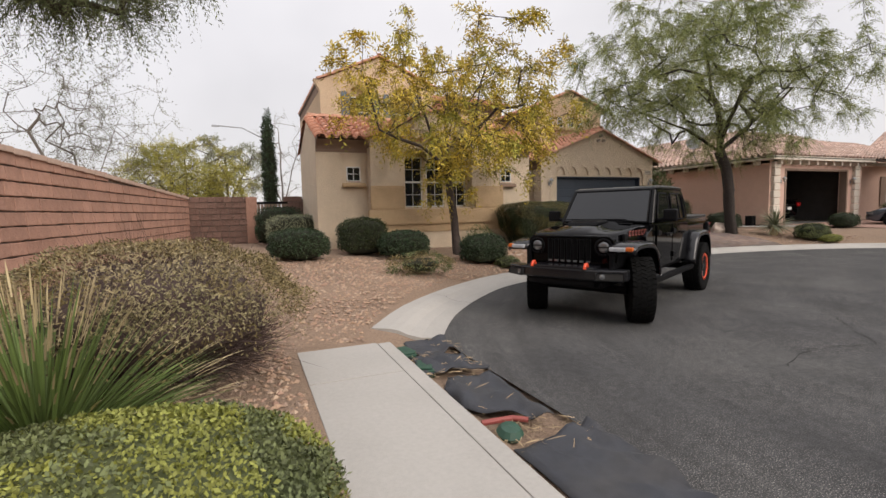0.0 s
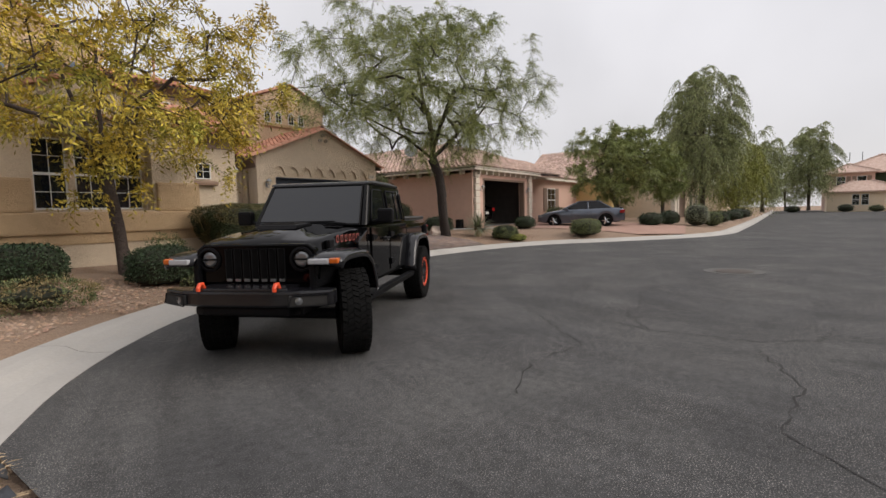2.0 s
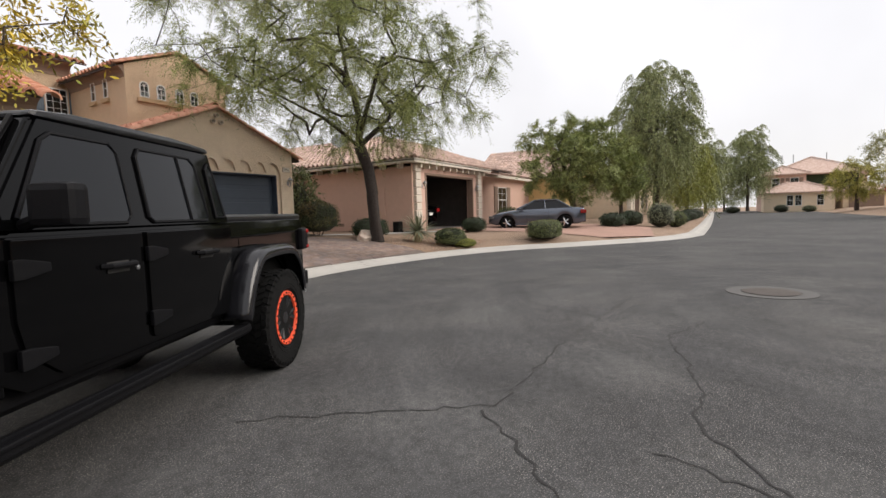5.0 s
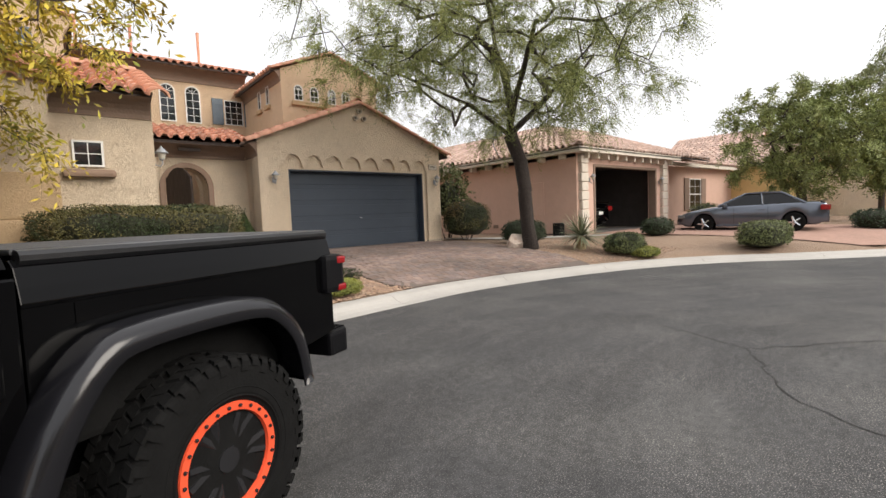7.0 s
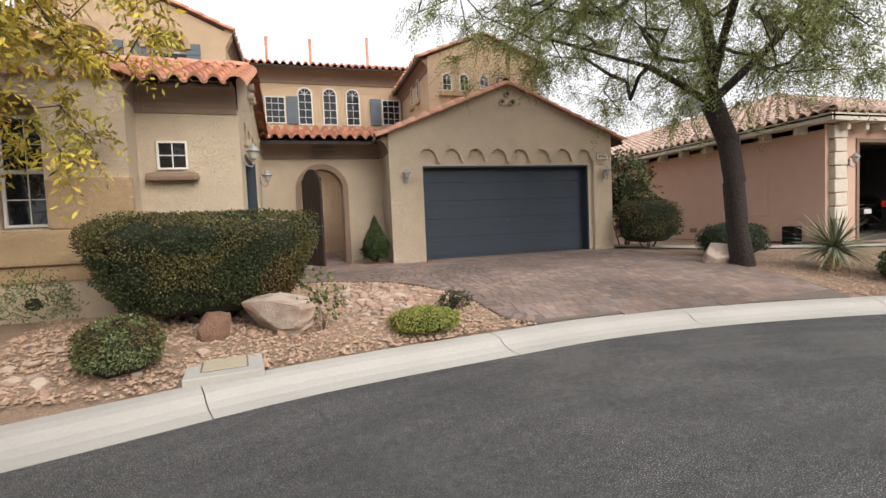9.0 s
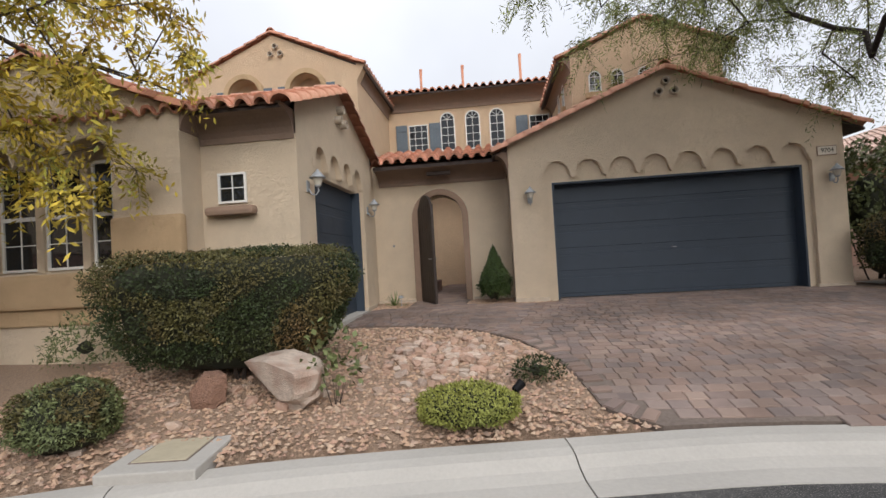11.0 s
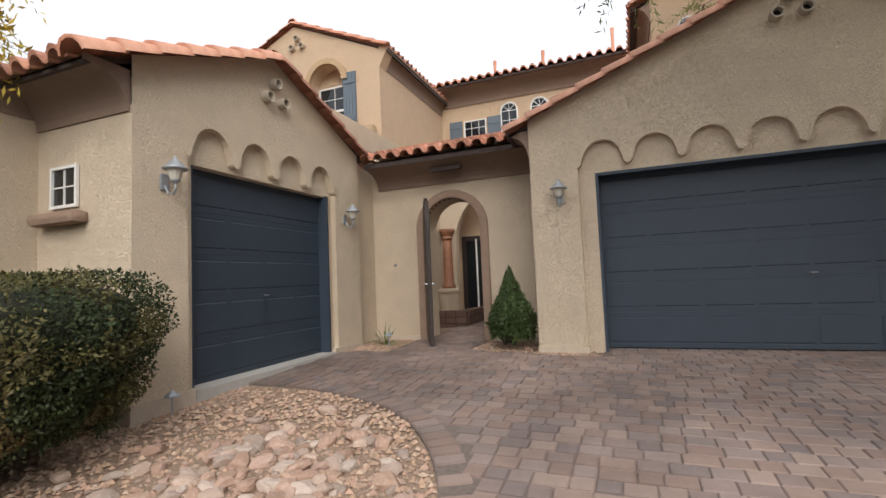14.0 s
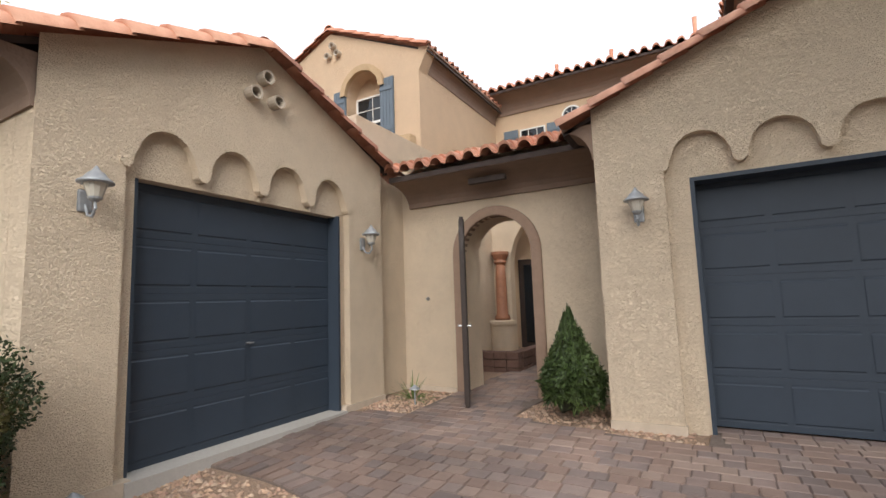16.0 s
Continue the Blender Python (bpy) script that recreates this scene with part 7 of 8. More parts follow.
for ob in cy.children:
    me = ob.data
    co = np.empty(len(me.vertices) * 3, np.float32)
    me.vertices.foreach_get("co", co)
    co = co.reshape(-1, 3)
    t = np.clip(co[:, 2] / 1.05, 0, 1.1)
    f = np.where(t < 0.35, 0.85 + 0.55 * t, 1.04 * (1.12 - t) / 0.77 * 1.0)
    co[:, 0] *= np.clip(f, 0.05, 1.2)
    co[:, 1] *= np.clip(f, 0.05, 1.2)
    co[:, 2] *= 1.2
    me.vertices.foreach_set("co", co.ravel())
    me.update()
spiky("grass_tuft", "small spiky grass tuft by the garage corner", 9.35, 18.45, 45, 0.38, 0.008, 0.3, 75, up=0.5, dry=0.2)
bush("bush", "small low green shrub at the tree's kerb bed", 5.9, 10.55, 0.3, 0.3, 0.3, 900, (0.05, 0.02), M_LEAF_O, 2.2, 76)

# neighbour's yard
NX = "shrubs of the neighbouring yard"
bush("hedge", "tall clipped olive shrub between the houses", 19.5, 17.6, 0.85, 0.7, 1.3, 5500, (0.06, 0.03), M_LEAF_H, 3, 81, lift=0.15, second=M_LEAF_HB, group=NX)
bush("bush", "round leafy shrub rising above the hedge", 19.9, 19.2, 0.95, 0.8, 2.6, 2600, (0.13, 0.07), M_LEAF_O, 2.2, 82, lift=0.3, rough=0.25, core=0.5, group=NX)
bush("bush", "dark clipped shrub behind the mesquite trunk", 19.75, 15.0, 0.8, 0.5, 0.78, 4200, (0.05, 0.026), M_LEAF_D, 3, 83, group=NX)
bush("bush", "low rounded green shrub near the kerb", 20.1, 11.55, 0.58, 0.5, 0.62, 4200, (0.05, 0.024), M_LEAF_O, 2.6, 84, second=M_LEAF_H, group=NX)
bush("bush", "yellow-green low shrub beside the kerb", 20.25, 11.0, 0.42, 0.32, 0.3, 2200, (0.045, 0.02), M_LEAF_G, 2.3, 85, group=NX)
bush("bush", "small dark round shrub by the drive", 24.4, 12.7, 0.55, 0.5, 0.66, 2200, (0.06, 0.028), M_LEAF_D, 2.5, 86, group=NX)
bush("bush", "wide rounded clipped shrub in front of the parked car", 23.6, 9.1, 0.95, 0.6, 0.8, 4500, (0.06, 0.028), M_LEAF_O, 2.8, 87, group=NX)
for k, (x, y, rx, h, m) in enumerate(((30.2, 7.6, 0.8, 0.7, M_LEAF_D), (31.8, 7.0, 0.7, 0.8, M_LEAF_D), (32.5, 5.6, 0.8, 1.3, M_LEAF_S), (34.5, 5.0, 0.6, 0.9, M_LEAF_O), (36.5, 5.6, 0.7, 0.7, M_LEAF_O), (39, 5.2, 0.9, 0.8, M_LEAF_D), (42, 5.6, 0.8, 0.7, M_LEAF_G), (46, 5.0, 1.0, 0.8, M_LEAF_D),
                                      (52, 4.9, 1.2, 0.9, M_LEAF_D), (31.0, 13.6, 0.9, 1.0, M_LEAF_O), (62, -11.5, 1.2, 0.9, M_LEAF_D), (55, -11.8, 1.3, 0.9, M_LEAF_D), (48, -11.3, 1.2, 0.9, M_LEAF_O), (44, -10.6, 0.9, 0.7, M_LEAF_G), (97.5, 0.6, 1.3, 1.1, M_LEAF_D), (97, -6.0, 1.2, 1.2, M_LEAF_D), (96.5, -9.5, 1.1, 1.0, M_LEAF_O))):
    bush("bush", "rounded desert shrub along the far kerb", x, y, rx, rx * 0.8, h, 1300, (0.1, 0.035), m, 2.4, 90 + k, group="shrubs along the street")
spiky("yucca_plant", "spiky blue-green yucca on a short shaggy stem", 19.75, 12.75, 260, 0.85, 0.016, 0.75, 120, stem=0.42, up=0.35, dry=0.1, material=M_LEAF_S)

# ---------- walls at the side ----------
def block_wall(name, a, b, z0, za, zb, course, length, thick, material, label, cap=True):
    a, b = Vector((*a, 0)), Vector((*b, 0))
    d = b - a
    root = tagged(empty(name, Matrix.Translation(a) @ Matrix.Rotation(math.atan2(d.y, d.x), 4, "Z")), label, "wall", kind="structure")
    L = d.length
    part("core", prism([(0, z0 - 0.4), (L, z0 - 0.4), (L, zb - 0.02), (0, za - 0.02)], -thick / 2 + 0.03, thick / 2 - 0.03, "y"), M_JOINT, root)
    rng = random.Random(name)
    meshes = []
    for w in (length, length * 0.62):
        for v in range(3):
            bm = box(0, w - 0.01, -thick / 2, thick / 2, 0, course - 0.02, 0.012)
            bmesh.ops.subdivide_edges(bm, edges=[e for e in bm.edges if abs(e.verts[0].co.x - e.verts[1].co.x) > 0.2], cuts=5, use_grid_fill=True)
            for vert in bm.verts:
                vert.co.y += noise.noise(vert.co * 9 + Vector((v * 7, w, 0))) * 0.014 + (0.012 if vert.co.y > 0 else -0.012) * (0.5 - vert.co.z / course)
                vert.co.z += noise.noise(vert.co * 5 + Vector((v * 3, 0, w))) * 0.012
            me = bpy.data.meshes.new("block")
            bm.to_mesh(me)
            bm.free()
            me.materials.append(material)
            meshes.append((w, me))
    r, z = 0, z0 - 0.2
    while z < max(za, zb) - course * 0.4:
        x = -length * (0.5 if r % 2 else 0.1) * rng.uniform(0.8, 1.0)
        while x < L - 0.05:
            w, me = rng.choice(meshes)
            top = za + (zb - za) * (x + w / 2) / L
            if z + course * 0.6 < top and x > -0.35:
                ob = new("block", me)
                ob.parent = root
                ob.matrix_local = pose(x, rng.uniform(-0.003, 0.003), z)
            x += w
        r += 1
        z += course
    if cap:
        n = int(L / 0.42)
        for k in range(n):
            zc = za + (zb - za) * (k + 0.5) / n
            part("cap_block", box(L * k / n + 0.003, L * (k + 1) / n - 0.003, -thick / 2 - 0.03, thick / 2 + 0.03, zc - 0.06, zc + 0.02, 0.008), M_CONCP, root)
    return root


M_CONCP = mat("pink_cap_block", (0.5, 0.36, 0.29), 0.95, var=0.12, scale=8, bump=0.5, bump_scale=40)
block_wall("wall_side", (-3.55, 2.5), (-2.05, 18.1), 0.4, 2.72, 2.26, 0.195, 0.62, 0.2, M_BLOCK, "long pink slumped-block garden wall with a pale cap")
block_wall("wall_gate", (-2.1, 18.15), (-0.15, 18.15), 0.5, 2.24, 2.24, 0.2, 0.4, 0.2, M_BLOCKD, "dark brown split-face block wall beside the gate", cap=False)
block_wall("wall_gate_end", (1.25, 18.15), (1.75, 18.15), 0.5, 2.22, 2.22, 0.2, 0.4, 0.2, M_BLOCKD, "short dark brown split-face block wall at the house", cap=False)
pil = tagged(finish("gate_pillar", box(-0.18, 0.18, 18.0, 18.35, 0.3, 2.27, 0.02), M_BLOCK), "pinkish block pillar at the end of the brown wall", "pillar", kind="structure")
sg = empty("side_gate", pose(0.18, 18.15, 0.6), "dark slatted metal gate between two block walls", "gate")
part("gate_frame", box(0, 1.05, -0.02, 0.02, 0.05, 0.12), M_PLAST, sg)
part("gate_frame", box(0, 1.05, -0.021, 0.021, 1.42, 1.5), M_PLAST, sg)
for k in range(9):
    part("slat", box(0.01 + k * 0.117, 0.10 + k * 0.117, -0.012, 0.012, 0.12, 1.42), M_BROWN, sg)

# street lamp far behind the side gate
lampm = empty("street_lamp", pose(2.2, 44, 0.6), "grey curved-arm street lamp behind the houses", "street lamp")
part("pole", tube([(0, 0, 0), (0, 0, 6.3), (-0.8, 0, 7.6), (-2.4, 0, 8.4), (-4.2, 0, 8.5)], [0.1, 0.08, 0.06, 0.05, 0.05], 8), M_LAMP, lampm)
part("lamp_head", box(-4.7, -4.1, -0.12, 0.12, 8.42, 8.54, 0.03), M_LAMP, lampm)


# ---------- neighbour's house with the open garage ----------
nh = empty("neighbour_house", None, "single-storey pink stucco house with pale tiles and open garage", "house")


def npart(name, bm, material):
    return part(name, bm, material, nh)


def roof_poly(name, corner, along, down, width, length, material, ok, parent):
    ob = roof_sheet(name, corner, along, down, width, length, material, 0.3, 0.42, parent)
    me = ob.data
    bm = bmesh.new()
    bm.from_mesh(me)
    dead = [f for f in bm.faces if not ok(f.calc_center_median())]
    bmesh.ops.delete(bm, geom=dead, context="FACES")
    bm.to_mesh(me)
    bm.free()
    return ob


NX0, NX1, NY = 22.9, 30.4, 15.05
npart("front_wall", box(NX0, 24.1, NY, NY + 0.35, 0.2, 3.75), M_PINK)
npart("front_wall", box(29.05, NX1, NY, NY + 0.35, 0.2, 3.75), M_PINK)
npart("front_wall", box(24.1, 29.05, NY, NY + 0.35, 3.28, 3.75), M_PINK)
npart("side_wall", box(NX0, NX0 + 0.3, NY + 0.35, 34, 0.2, 3.75), M_PINK)
npart("side_wall", box(NX1 - 0.3, NX1, NY + 0.35, 22, 0.2, 3.75), M_PINK)
# dark colour puts the garage's inner shade into its walls, floor and ceiling
M_GARAGE_SHADE = mat("garage_inner_shade", (0.09, 0.08, 0.075), 0.9, var=0.2, scale=2)
npart("garage_floor", box(NX0, NX1, NY + 0.05, 22, 0.3, 0.66), M_GARAGE_SHADE)
npart("garage_back", box(NX0, NX1, 21.8, 22.1, 0.3, 3.75), M_GARAGE_SHADE)
# thin panels over the side walls carry the same painted shade
npart("garage_lining", box(NX0 + 0.3, NX0 + 0.34, NY + 0.36, 21.8, 0.66, 3.6), M_GARAGE_SHADE)
npart("garage_lining", box(NX1 - 0.34, NX1 - 0.3, NY + 0.36, 21.8, 0.66, 3.6), M_GARAGE_SHADE)
npart("garage_ceiling", box(NX0, NX1, NY + 0.02, 22, 3.6, 3.73), M_GARAGE_SHADE)
npart("door_frame", box(24.02, 24.12, NY - 0.03, NY + 0.3, 0.5, 3.36), M_BROWN)
npart("door_frame", box(29.03, 29.13, NY - 0.03, NY + 0.3, 0.5, 3.36), M_BROWN)
npart("door_frame", box(24.12, 29.03, NY - 0.03, NY + 0.3, 3.26, 3.36), M_BROWN)
npart("fascia", box(NX0 - 0.45, NX1 + 0.2, NY - 0.5, NY - 0.38, 3.72, 3.9), M_STONE)
npart("fascia", box(NX0 - 0.5, NX0 - 0.38, NY - 0.5, 34, 3.72, 3.9), M_STONE)
npart("soffit", box(NX0 - 0.45, NX1 + 0.2, NY - 0.45, NY + 0.3, 3.74, 3.80), M_STONE)
npart("soffit", box(NX0 - 0.45, NX0 + 0.2, NY, 34, 3.745, 3.80), M_STONE)
for k in range(11):
    x = NX0 + 0.35 + k * 0.68
    npart("bracket", box(x - 0.07, x + 0.07, NY - 0.34, NY, 3.52, 3.74, 0.03), M_STONE)
for k in range(14):
    y = NY + 0.5 + k * 1.0
    npart("bracket", box(NX0 - 0.34, NX0, y - 0.08, y + 0.08, 3.52, 3.745, 0.03), M_STONE)
for x in (NX0 + 0.35, 29.75):
    qc = empty("stone_column", pose(x, NY - 0.02, 0.55), "pale cast-stone block column at the garage corner", "column", "stone columns of the garage")
    for k in range(9):
        w = 0.34 if k % 2 else 0.40
        part("quoin", box(-w / 2 - 0.04, w / 2 + 0.04, -0.14, 0.18, k * 0.35, k * 0.35 + 0.33, 0.035), M_STONE, qc)
wall_lamp(pose(29.4, NY, 2.75))
wall_lamp(pose(23.75, NY, 2.75))
# hip roof
pitch = 0.36
e0x, e1x, e0y, e1y = NX0 - 0.5, NX1 + 3.5, NY - 0.5, 33
run = 6.6
ridge_z = 3.88 + run * pitch
roof_poly("roof", (e0x, e0y + run, ridge_z), (1, 0, 0), (0, -1, -pitch), e1x - e0x, run * math.hypot(1, pitch), M_TILE_N, lambda p: p.x - e0x > p.y - e0y - 0.1, nh)
roof_poly("roof", (e0x + run, e0y, ridge_z), (0, 1, 0), (-1, 0, -pitch), e1y - e0y, run * math.hypot(1, pitch), M_TILE_N, lambda p: p.y - e0y > p.x - e0x - 0.1, nh)
tile_row((e0x, e0y, 3.95), (e0x + run, e0y + run, ridge_z + 0.06), nh, M_TILE_N, 0.13)
slab("roof_deck", [(e0x, e0y, 3.86), (e1x, e0y, 3.86), (e1x, e0y + run, ridge_z - 0.03), (e0x + run, e0y + run, ridge_z - 0.03)], 0.05, M_EAVE_SHADE, nh)
slab("roof_deck", [(e0x, e0y, 3.86), (e0x + run, e0y + run, ridge_z - 0.03), (e0x + run, e1y, ridge_z - 0.03), (e0x, e1y, 3.86)], 0.05, M_EAVE_SHADE, nh)
# recessed wing with the shuttered window
npart("wing_wall", box(NX1, 41.5, 16.0, 16.3, 0.2, 3.7), M_PINK)
npart("wing_fascia", box(NX1, 41.8, 15.5, 15.62, 3.66, 3.84), M_STONE)
roof_sheet("roof", (NX1 - 0.5, 21.4, 6.0), (1, 0, 0), (0, -1, -0.36), 12.2, 6.3, M_TILE_N, 0.3, 0.42, nh)
nw = window("window_8", pose(35.6, 15.99, 1.35), 1.5, 1.75, 2, 4, 0.05, label="tall neighbour window with brown shutters")
for s2 in (-1.1, 1.1):
    part("shutter_panel", box(s2 - 0.3, s2 + 0.3, -0.05, -0.01, 0, 1.77, 0.01), M_BROWN, nw)
npart("access_panel", box(NX0 - 0.03, NX0, 16.6, 17.5, 1.4, 2.75, 0.01), M_PINK)
npart("wall_vent", box(NX0 - 0.02, NX0, 19.2, 19.5, 0.9, 1.05, 0.005), M_BROWN)
ub = tagged(finish("meter_box", box(NX0 - 0.35, NX0 - 0.05, 15.6, 15.95, 0.5, 1.1, 0.03), M_PLAST), "dark utility meter box against the pink wall", "meter box")
dish = empty("satellite_dish", pose(NX0 - 0.3, 18.9, 4.85, 0, 0, 0), "grey satellite dish on a bent arm under the eaves", "satellite dish")
part("reflector", lathe([(0.01, 0.0), (0.2, 0.03), (0.36, 0.1), (0.37, 0.11)], 20, m=pose(-0.35, -0.2, 0.1, 65, 0, -50)), M_LAMP, dish)
part("arm", tube([(0.28, 0, -0.7), (0.0, -0.1, -0.75), (-0.3, -0.15, -0.4), (-0.35, -0.2, 0.1)], 0.025, 8), M_LAMP, dish)

# low things in the open garage
sh = empty("storage_shelf", pose(28.4, 20.6, 0.66), "cluttered storage shelf at the back of the garage", "shelf")
for k in range(4):
    part("shelf_board", box(-0.6, 0.5, 0, 0.5, 0.3 + k * 0.5, 0.33 + k * 0.5), M_BROWN, sh)
for x in (-0.58, 0.46):
    part("upright", box(x, x + 0.04, 0, 0.05, 0, 1.95), M_LAMP, sh)
for k, (x, z, w, h2, m) in enumerate(((-0.4, 0.33, 0.3, 0.3, M_YELLOW := mat("yellow_tote", (0.55, 0.4, 0.04), 0.5)), (0.1, 0.33, 0.3, 0.3, M_YELLOW), (-0.3, 0.83, 0.4, 0.25, M_PLAST), (0.2, 0.83, 0.25, 0.35, M_STONE), (-0.2, 1.33, 0.5, 0.3, M_YELLOW))):
    tagged(finish("storage_box", box(-w / 2, w / 2, 0, 0.35, 0, h2, 0.02), m, matrix=pose(28.4 + x, 20.65, 0.66 + z)), "plastic storage tote on the garage shelf", "storage box", "totes in the garage")


# ---------- cars ----------
def sedan(name, m, paint, label, L=4.75, W=1.82, H=1.43):
    """A saloon; x points forward, origin under its middle."""
    c = empty(name, m, label, "car")
    k = L / 4.75
    z_k = H / 1.43
    top_z = [(-2.36, 0.80), (-2.3, 0.97), (-2.05, 1.01), (-1.55, 1.02), (0.75, 0.97), (1.3, 0.91), (1.9, 0.80), (2.2, 0.68), (2.36, 0.52)]
    wide = [(-2.36, 0.70), (-2.25, 0.84), (-1.9, 0.95), (-1.2, 1.0), (1.2, 1.0), (1.8, 0.95), (2.2, 0.82), (2.36, 0.62)]

    def along(table, x):
        for (xa, va), (xb, vb) in zip(table, table[1:]):
            if x <= xb:
                return va + (vb - va) * max(0, x - xa) / (xb - xa)
        return table[-1][1]
    xs = sorted(set([round(-2.36 + 4.72 * i / 47, 3) for i in range(48)] + [-1.74, -1.02, 1.04, 1.76]))
    verts, faces = [], []
    for x in xs:
        low = 0.24 if -2.1 < x < 2.1 else 0.3
        for wx in (-1.38, 1.4):
            if abs(x - wx) < 0.37:
                low = max(low, 0.33 + math.sqrt(0.37 ** 2 - (x - wx) ** 2))
        tz, hw = along(top_z, x), along(wide, x) * W / 2
        belly = max(low + 0.03, 0.52)
        ring = [(hw * 0.94, low), (hw * 0.985, min(low + 0.06, tz - 0.1)), (hw, min(belly + 0.1, tz - 0.08)), (hw * 0.985, tz - 0.07), (hw * 0.94, tz - 0.02), (hw * 0.8, tz + 0.005), (hw * 0.4, tz + 0.025)]
        ring += [(-y, z) for y, z in ring[::-1]]
        verts += [(x * k, y, z * z_k) for y, z in ring]
    n_r = 14
    for i in range(len(xs) - 1):
        for j in range(n_r):
            faces.append((i * n_r + j, i * n_r + (j + 1) % n_r, (i + 1) * n_r + (j + 1) % n_r, (i + 1) * n_r + j))
    faces += [tuple(range(n_r)), tuple(range((len(xs) - 1) * n_r, len(xs) * n_r))]
    raw("body", verts, faces, paint, c, smooth=True)
    part("underbody", box(-2.0 * k, 2.0 * k, -W / 2 + 0.24, W / 2 - 0.24, 0.22, 0.7), M_VOID, c)
    for s in (-1, 1):
        part("sill_trim", box(-0.98 * k, 1.0 * k, s * (W / 2 - 0.03) - 0.02, s * (W / 2 - 0.03) + 0.02, 0.2, 0.29, 0.015), paint, c)
        for x in (-0.62, 0.42):
            part("door_gap", box(x * k - 0.004, x * k + 0.004, s * W / 2 - 0.012, s * W / 2 + 0.002, 0.3, 0.93), M_VOID, c)
    bm = bmesh.new()
    lo = [(-1.75 * k, W / 2 - 0.06), (0.95 * k, W / 2 - 0.06), (0.95 * k, -W / 2 + 0.06), (-1.75 * k, -W / 2 + 0.06)]
    hi = [(-1.05 * k, W / 2 - 0.26), (0.05 * k, W / 2 - 0.26), (0.05 * k, -W / 2 + 0.26), (-1.05 * k, -W / 2 + 0.26)]
    va = [bm.verts.new((x, y, 0.96 * z_k)) for x, y in lo]
    vb = [bm.verts.new((x, y, H - 0.03)) for x, y in hi]
    for q in range(4):
        bm.faces.new([va[q], va[(q + 1) % 4], vb[(q + 1) % 4], vb[q]])
    bm.faces.new(vb)
    bmesh.ops.recalc_face_normals(bm, faces=bm.faces[:])
    bmesh.ops.bevel(bm, geom=bm.edges[:], offset=0.06, segments=3, affect="EDGES")
    part("glasshouse", bm, M_TINT, c, "dark tinted windows")
    part("roof", prism([(-1.2 * k, H - 0.07), (-1.0 * k, H - 0.01), (-0.6 * k, H + 0.01), (-0.2 * k, H + 0.01), (0.05 * k, H - 0.01), (0.16 * k, H - 0.05)], -W / 2 + 0.23, W / 2 - 0.23, "y", 0.02), paint, c)
    for s in (-1, 1):
        for a, b in (((-1.72, 0.98), (-0.98, H - 0.02)), ((0.92, 0.98), (0.02, H - 0.02)), ((-0.45, 0.98), (-0.42, H - 0.02))):
            part("pillar", tube([(a[0] * k, s * (W / 2 - 0.07), a[1] * z_k), (b[0] * k, s * (W / 2 - 0.265), b[1])], 0.035, 6), paint, c)
        part("door_handle", box(-0.55 * k, -0.35 * k, s * W / 2 - 0.01, s * W / 2 + 0.02, 0.78, 0.81, 0.005), paint, c)
        part("side_mirror", box(0.62 * k, 0.8 * k, s * W / 2 - 0.02, s * W / 2 + 0.14, 0.93, 1.05, 0.03), paint, c)
        part("tail_lens", box(-2.37 * k, -2.1 * k, s * (W / 2 - 0.15) - 0.16, s * (W / 2 - 0.15) + 0.155, 0.72 * z_k, 0.9 * z_k, 0.03), M_REDLENS, c, "red tail lamp")
        part("head_lens", box(2.05 * k, 2.3 * k, s * (W / 2 - 0.2) - 0.2, s * (W / 2 - 0.2) + 0.18, 0.55 * z_k, 0.68 * z_k, 0.03), M_LENS, c)
        for x in (1.4 * k, -1.38 * k):
            w = empty("wheel")
            w.parent = c
            w.matrix_local = pose(x, s * (W / 2 - 0.12), 0.33, 0, 0, 0 if s > 0 else 180)
            bm = lathe([(0.22, -0.1), (0.3, -0.11), (0.33, -0.08), (0.33, 0.08), (0.3, 0.11), (0.22, 0.1)], 28, m=pose(0, 0, 0, -90))
            part("tyre", bm, M_TYRE, w)
            rim = part("rim", lathe([(0.02, 0.06), (0.12, 0.055), (0.2, 0.04), (0.225, 0.1), (0.225, -0.09)], 28, m=pose(0, 0, 0, -90)), M_RIMB, w)
            for q in range(5):
                a = 2 * math.pi * q / 5
                part("spoke", tube([(0.02 * math.cos(a), 0.09, 0.02 * math.sin(a)), (0.21 * math.cos(a), 0.1, 0.21 * math.sin(a))], [0.045, 0.03], 5), M_ALLOY, rim)
    part("number_plate", box(-2.38 * k, -2.35 * k, -0.16, 0.16, 0.66, 0.8, 0.005), M_WHITE, c)
    part("spoiler", box(-2.3 * k, -2.12 * k, -W / 2 + 0.15, W / 2 - 0.15, 1.03 * z_k, 1.06 * z_k, 0.01), paint, c)
    return c


M_ALLOY = mat("bright_alloy", (0.6, 0.6, 0.62), 0.25, metal=0.9, var=0.05)
M_GREY = mat("grey_metallic_paint", (0.10, 0.115, 0.145), 0.22, metal=0.55, var=0.05, coat=0.6)
M_WPAINT = mat("white_car_paint", (0.7, 0.7, 0.7), 0.2, var=0.03, coat=0.4)
sedan("sedan", pose(27.9, 10.9, 0.52, 0, 0, 106), M_GREY, "dark grey saloon car parked on the neighbour's drive")
sedan("suv", pose(26.3, 18.4, 0.67, 0, 0, 90), M_PAINT, "black car parked inside the open garage", 4.5, 1.85, 1.65)
sedan("sedan", pose(60.5, -13.6, 0.3, 0, 0, 178), M_WPAINT, "white saloon parked in a far driveway", 4.7, 1.8, 1.45)
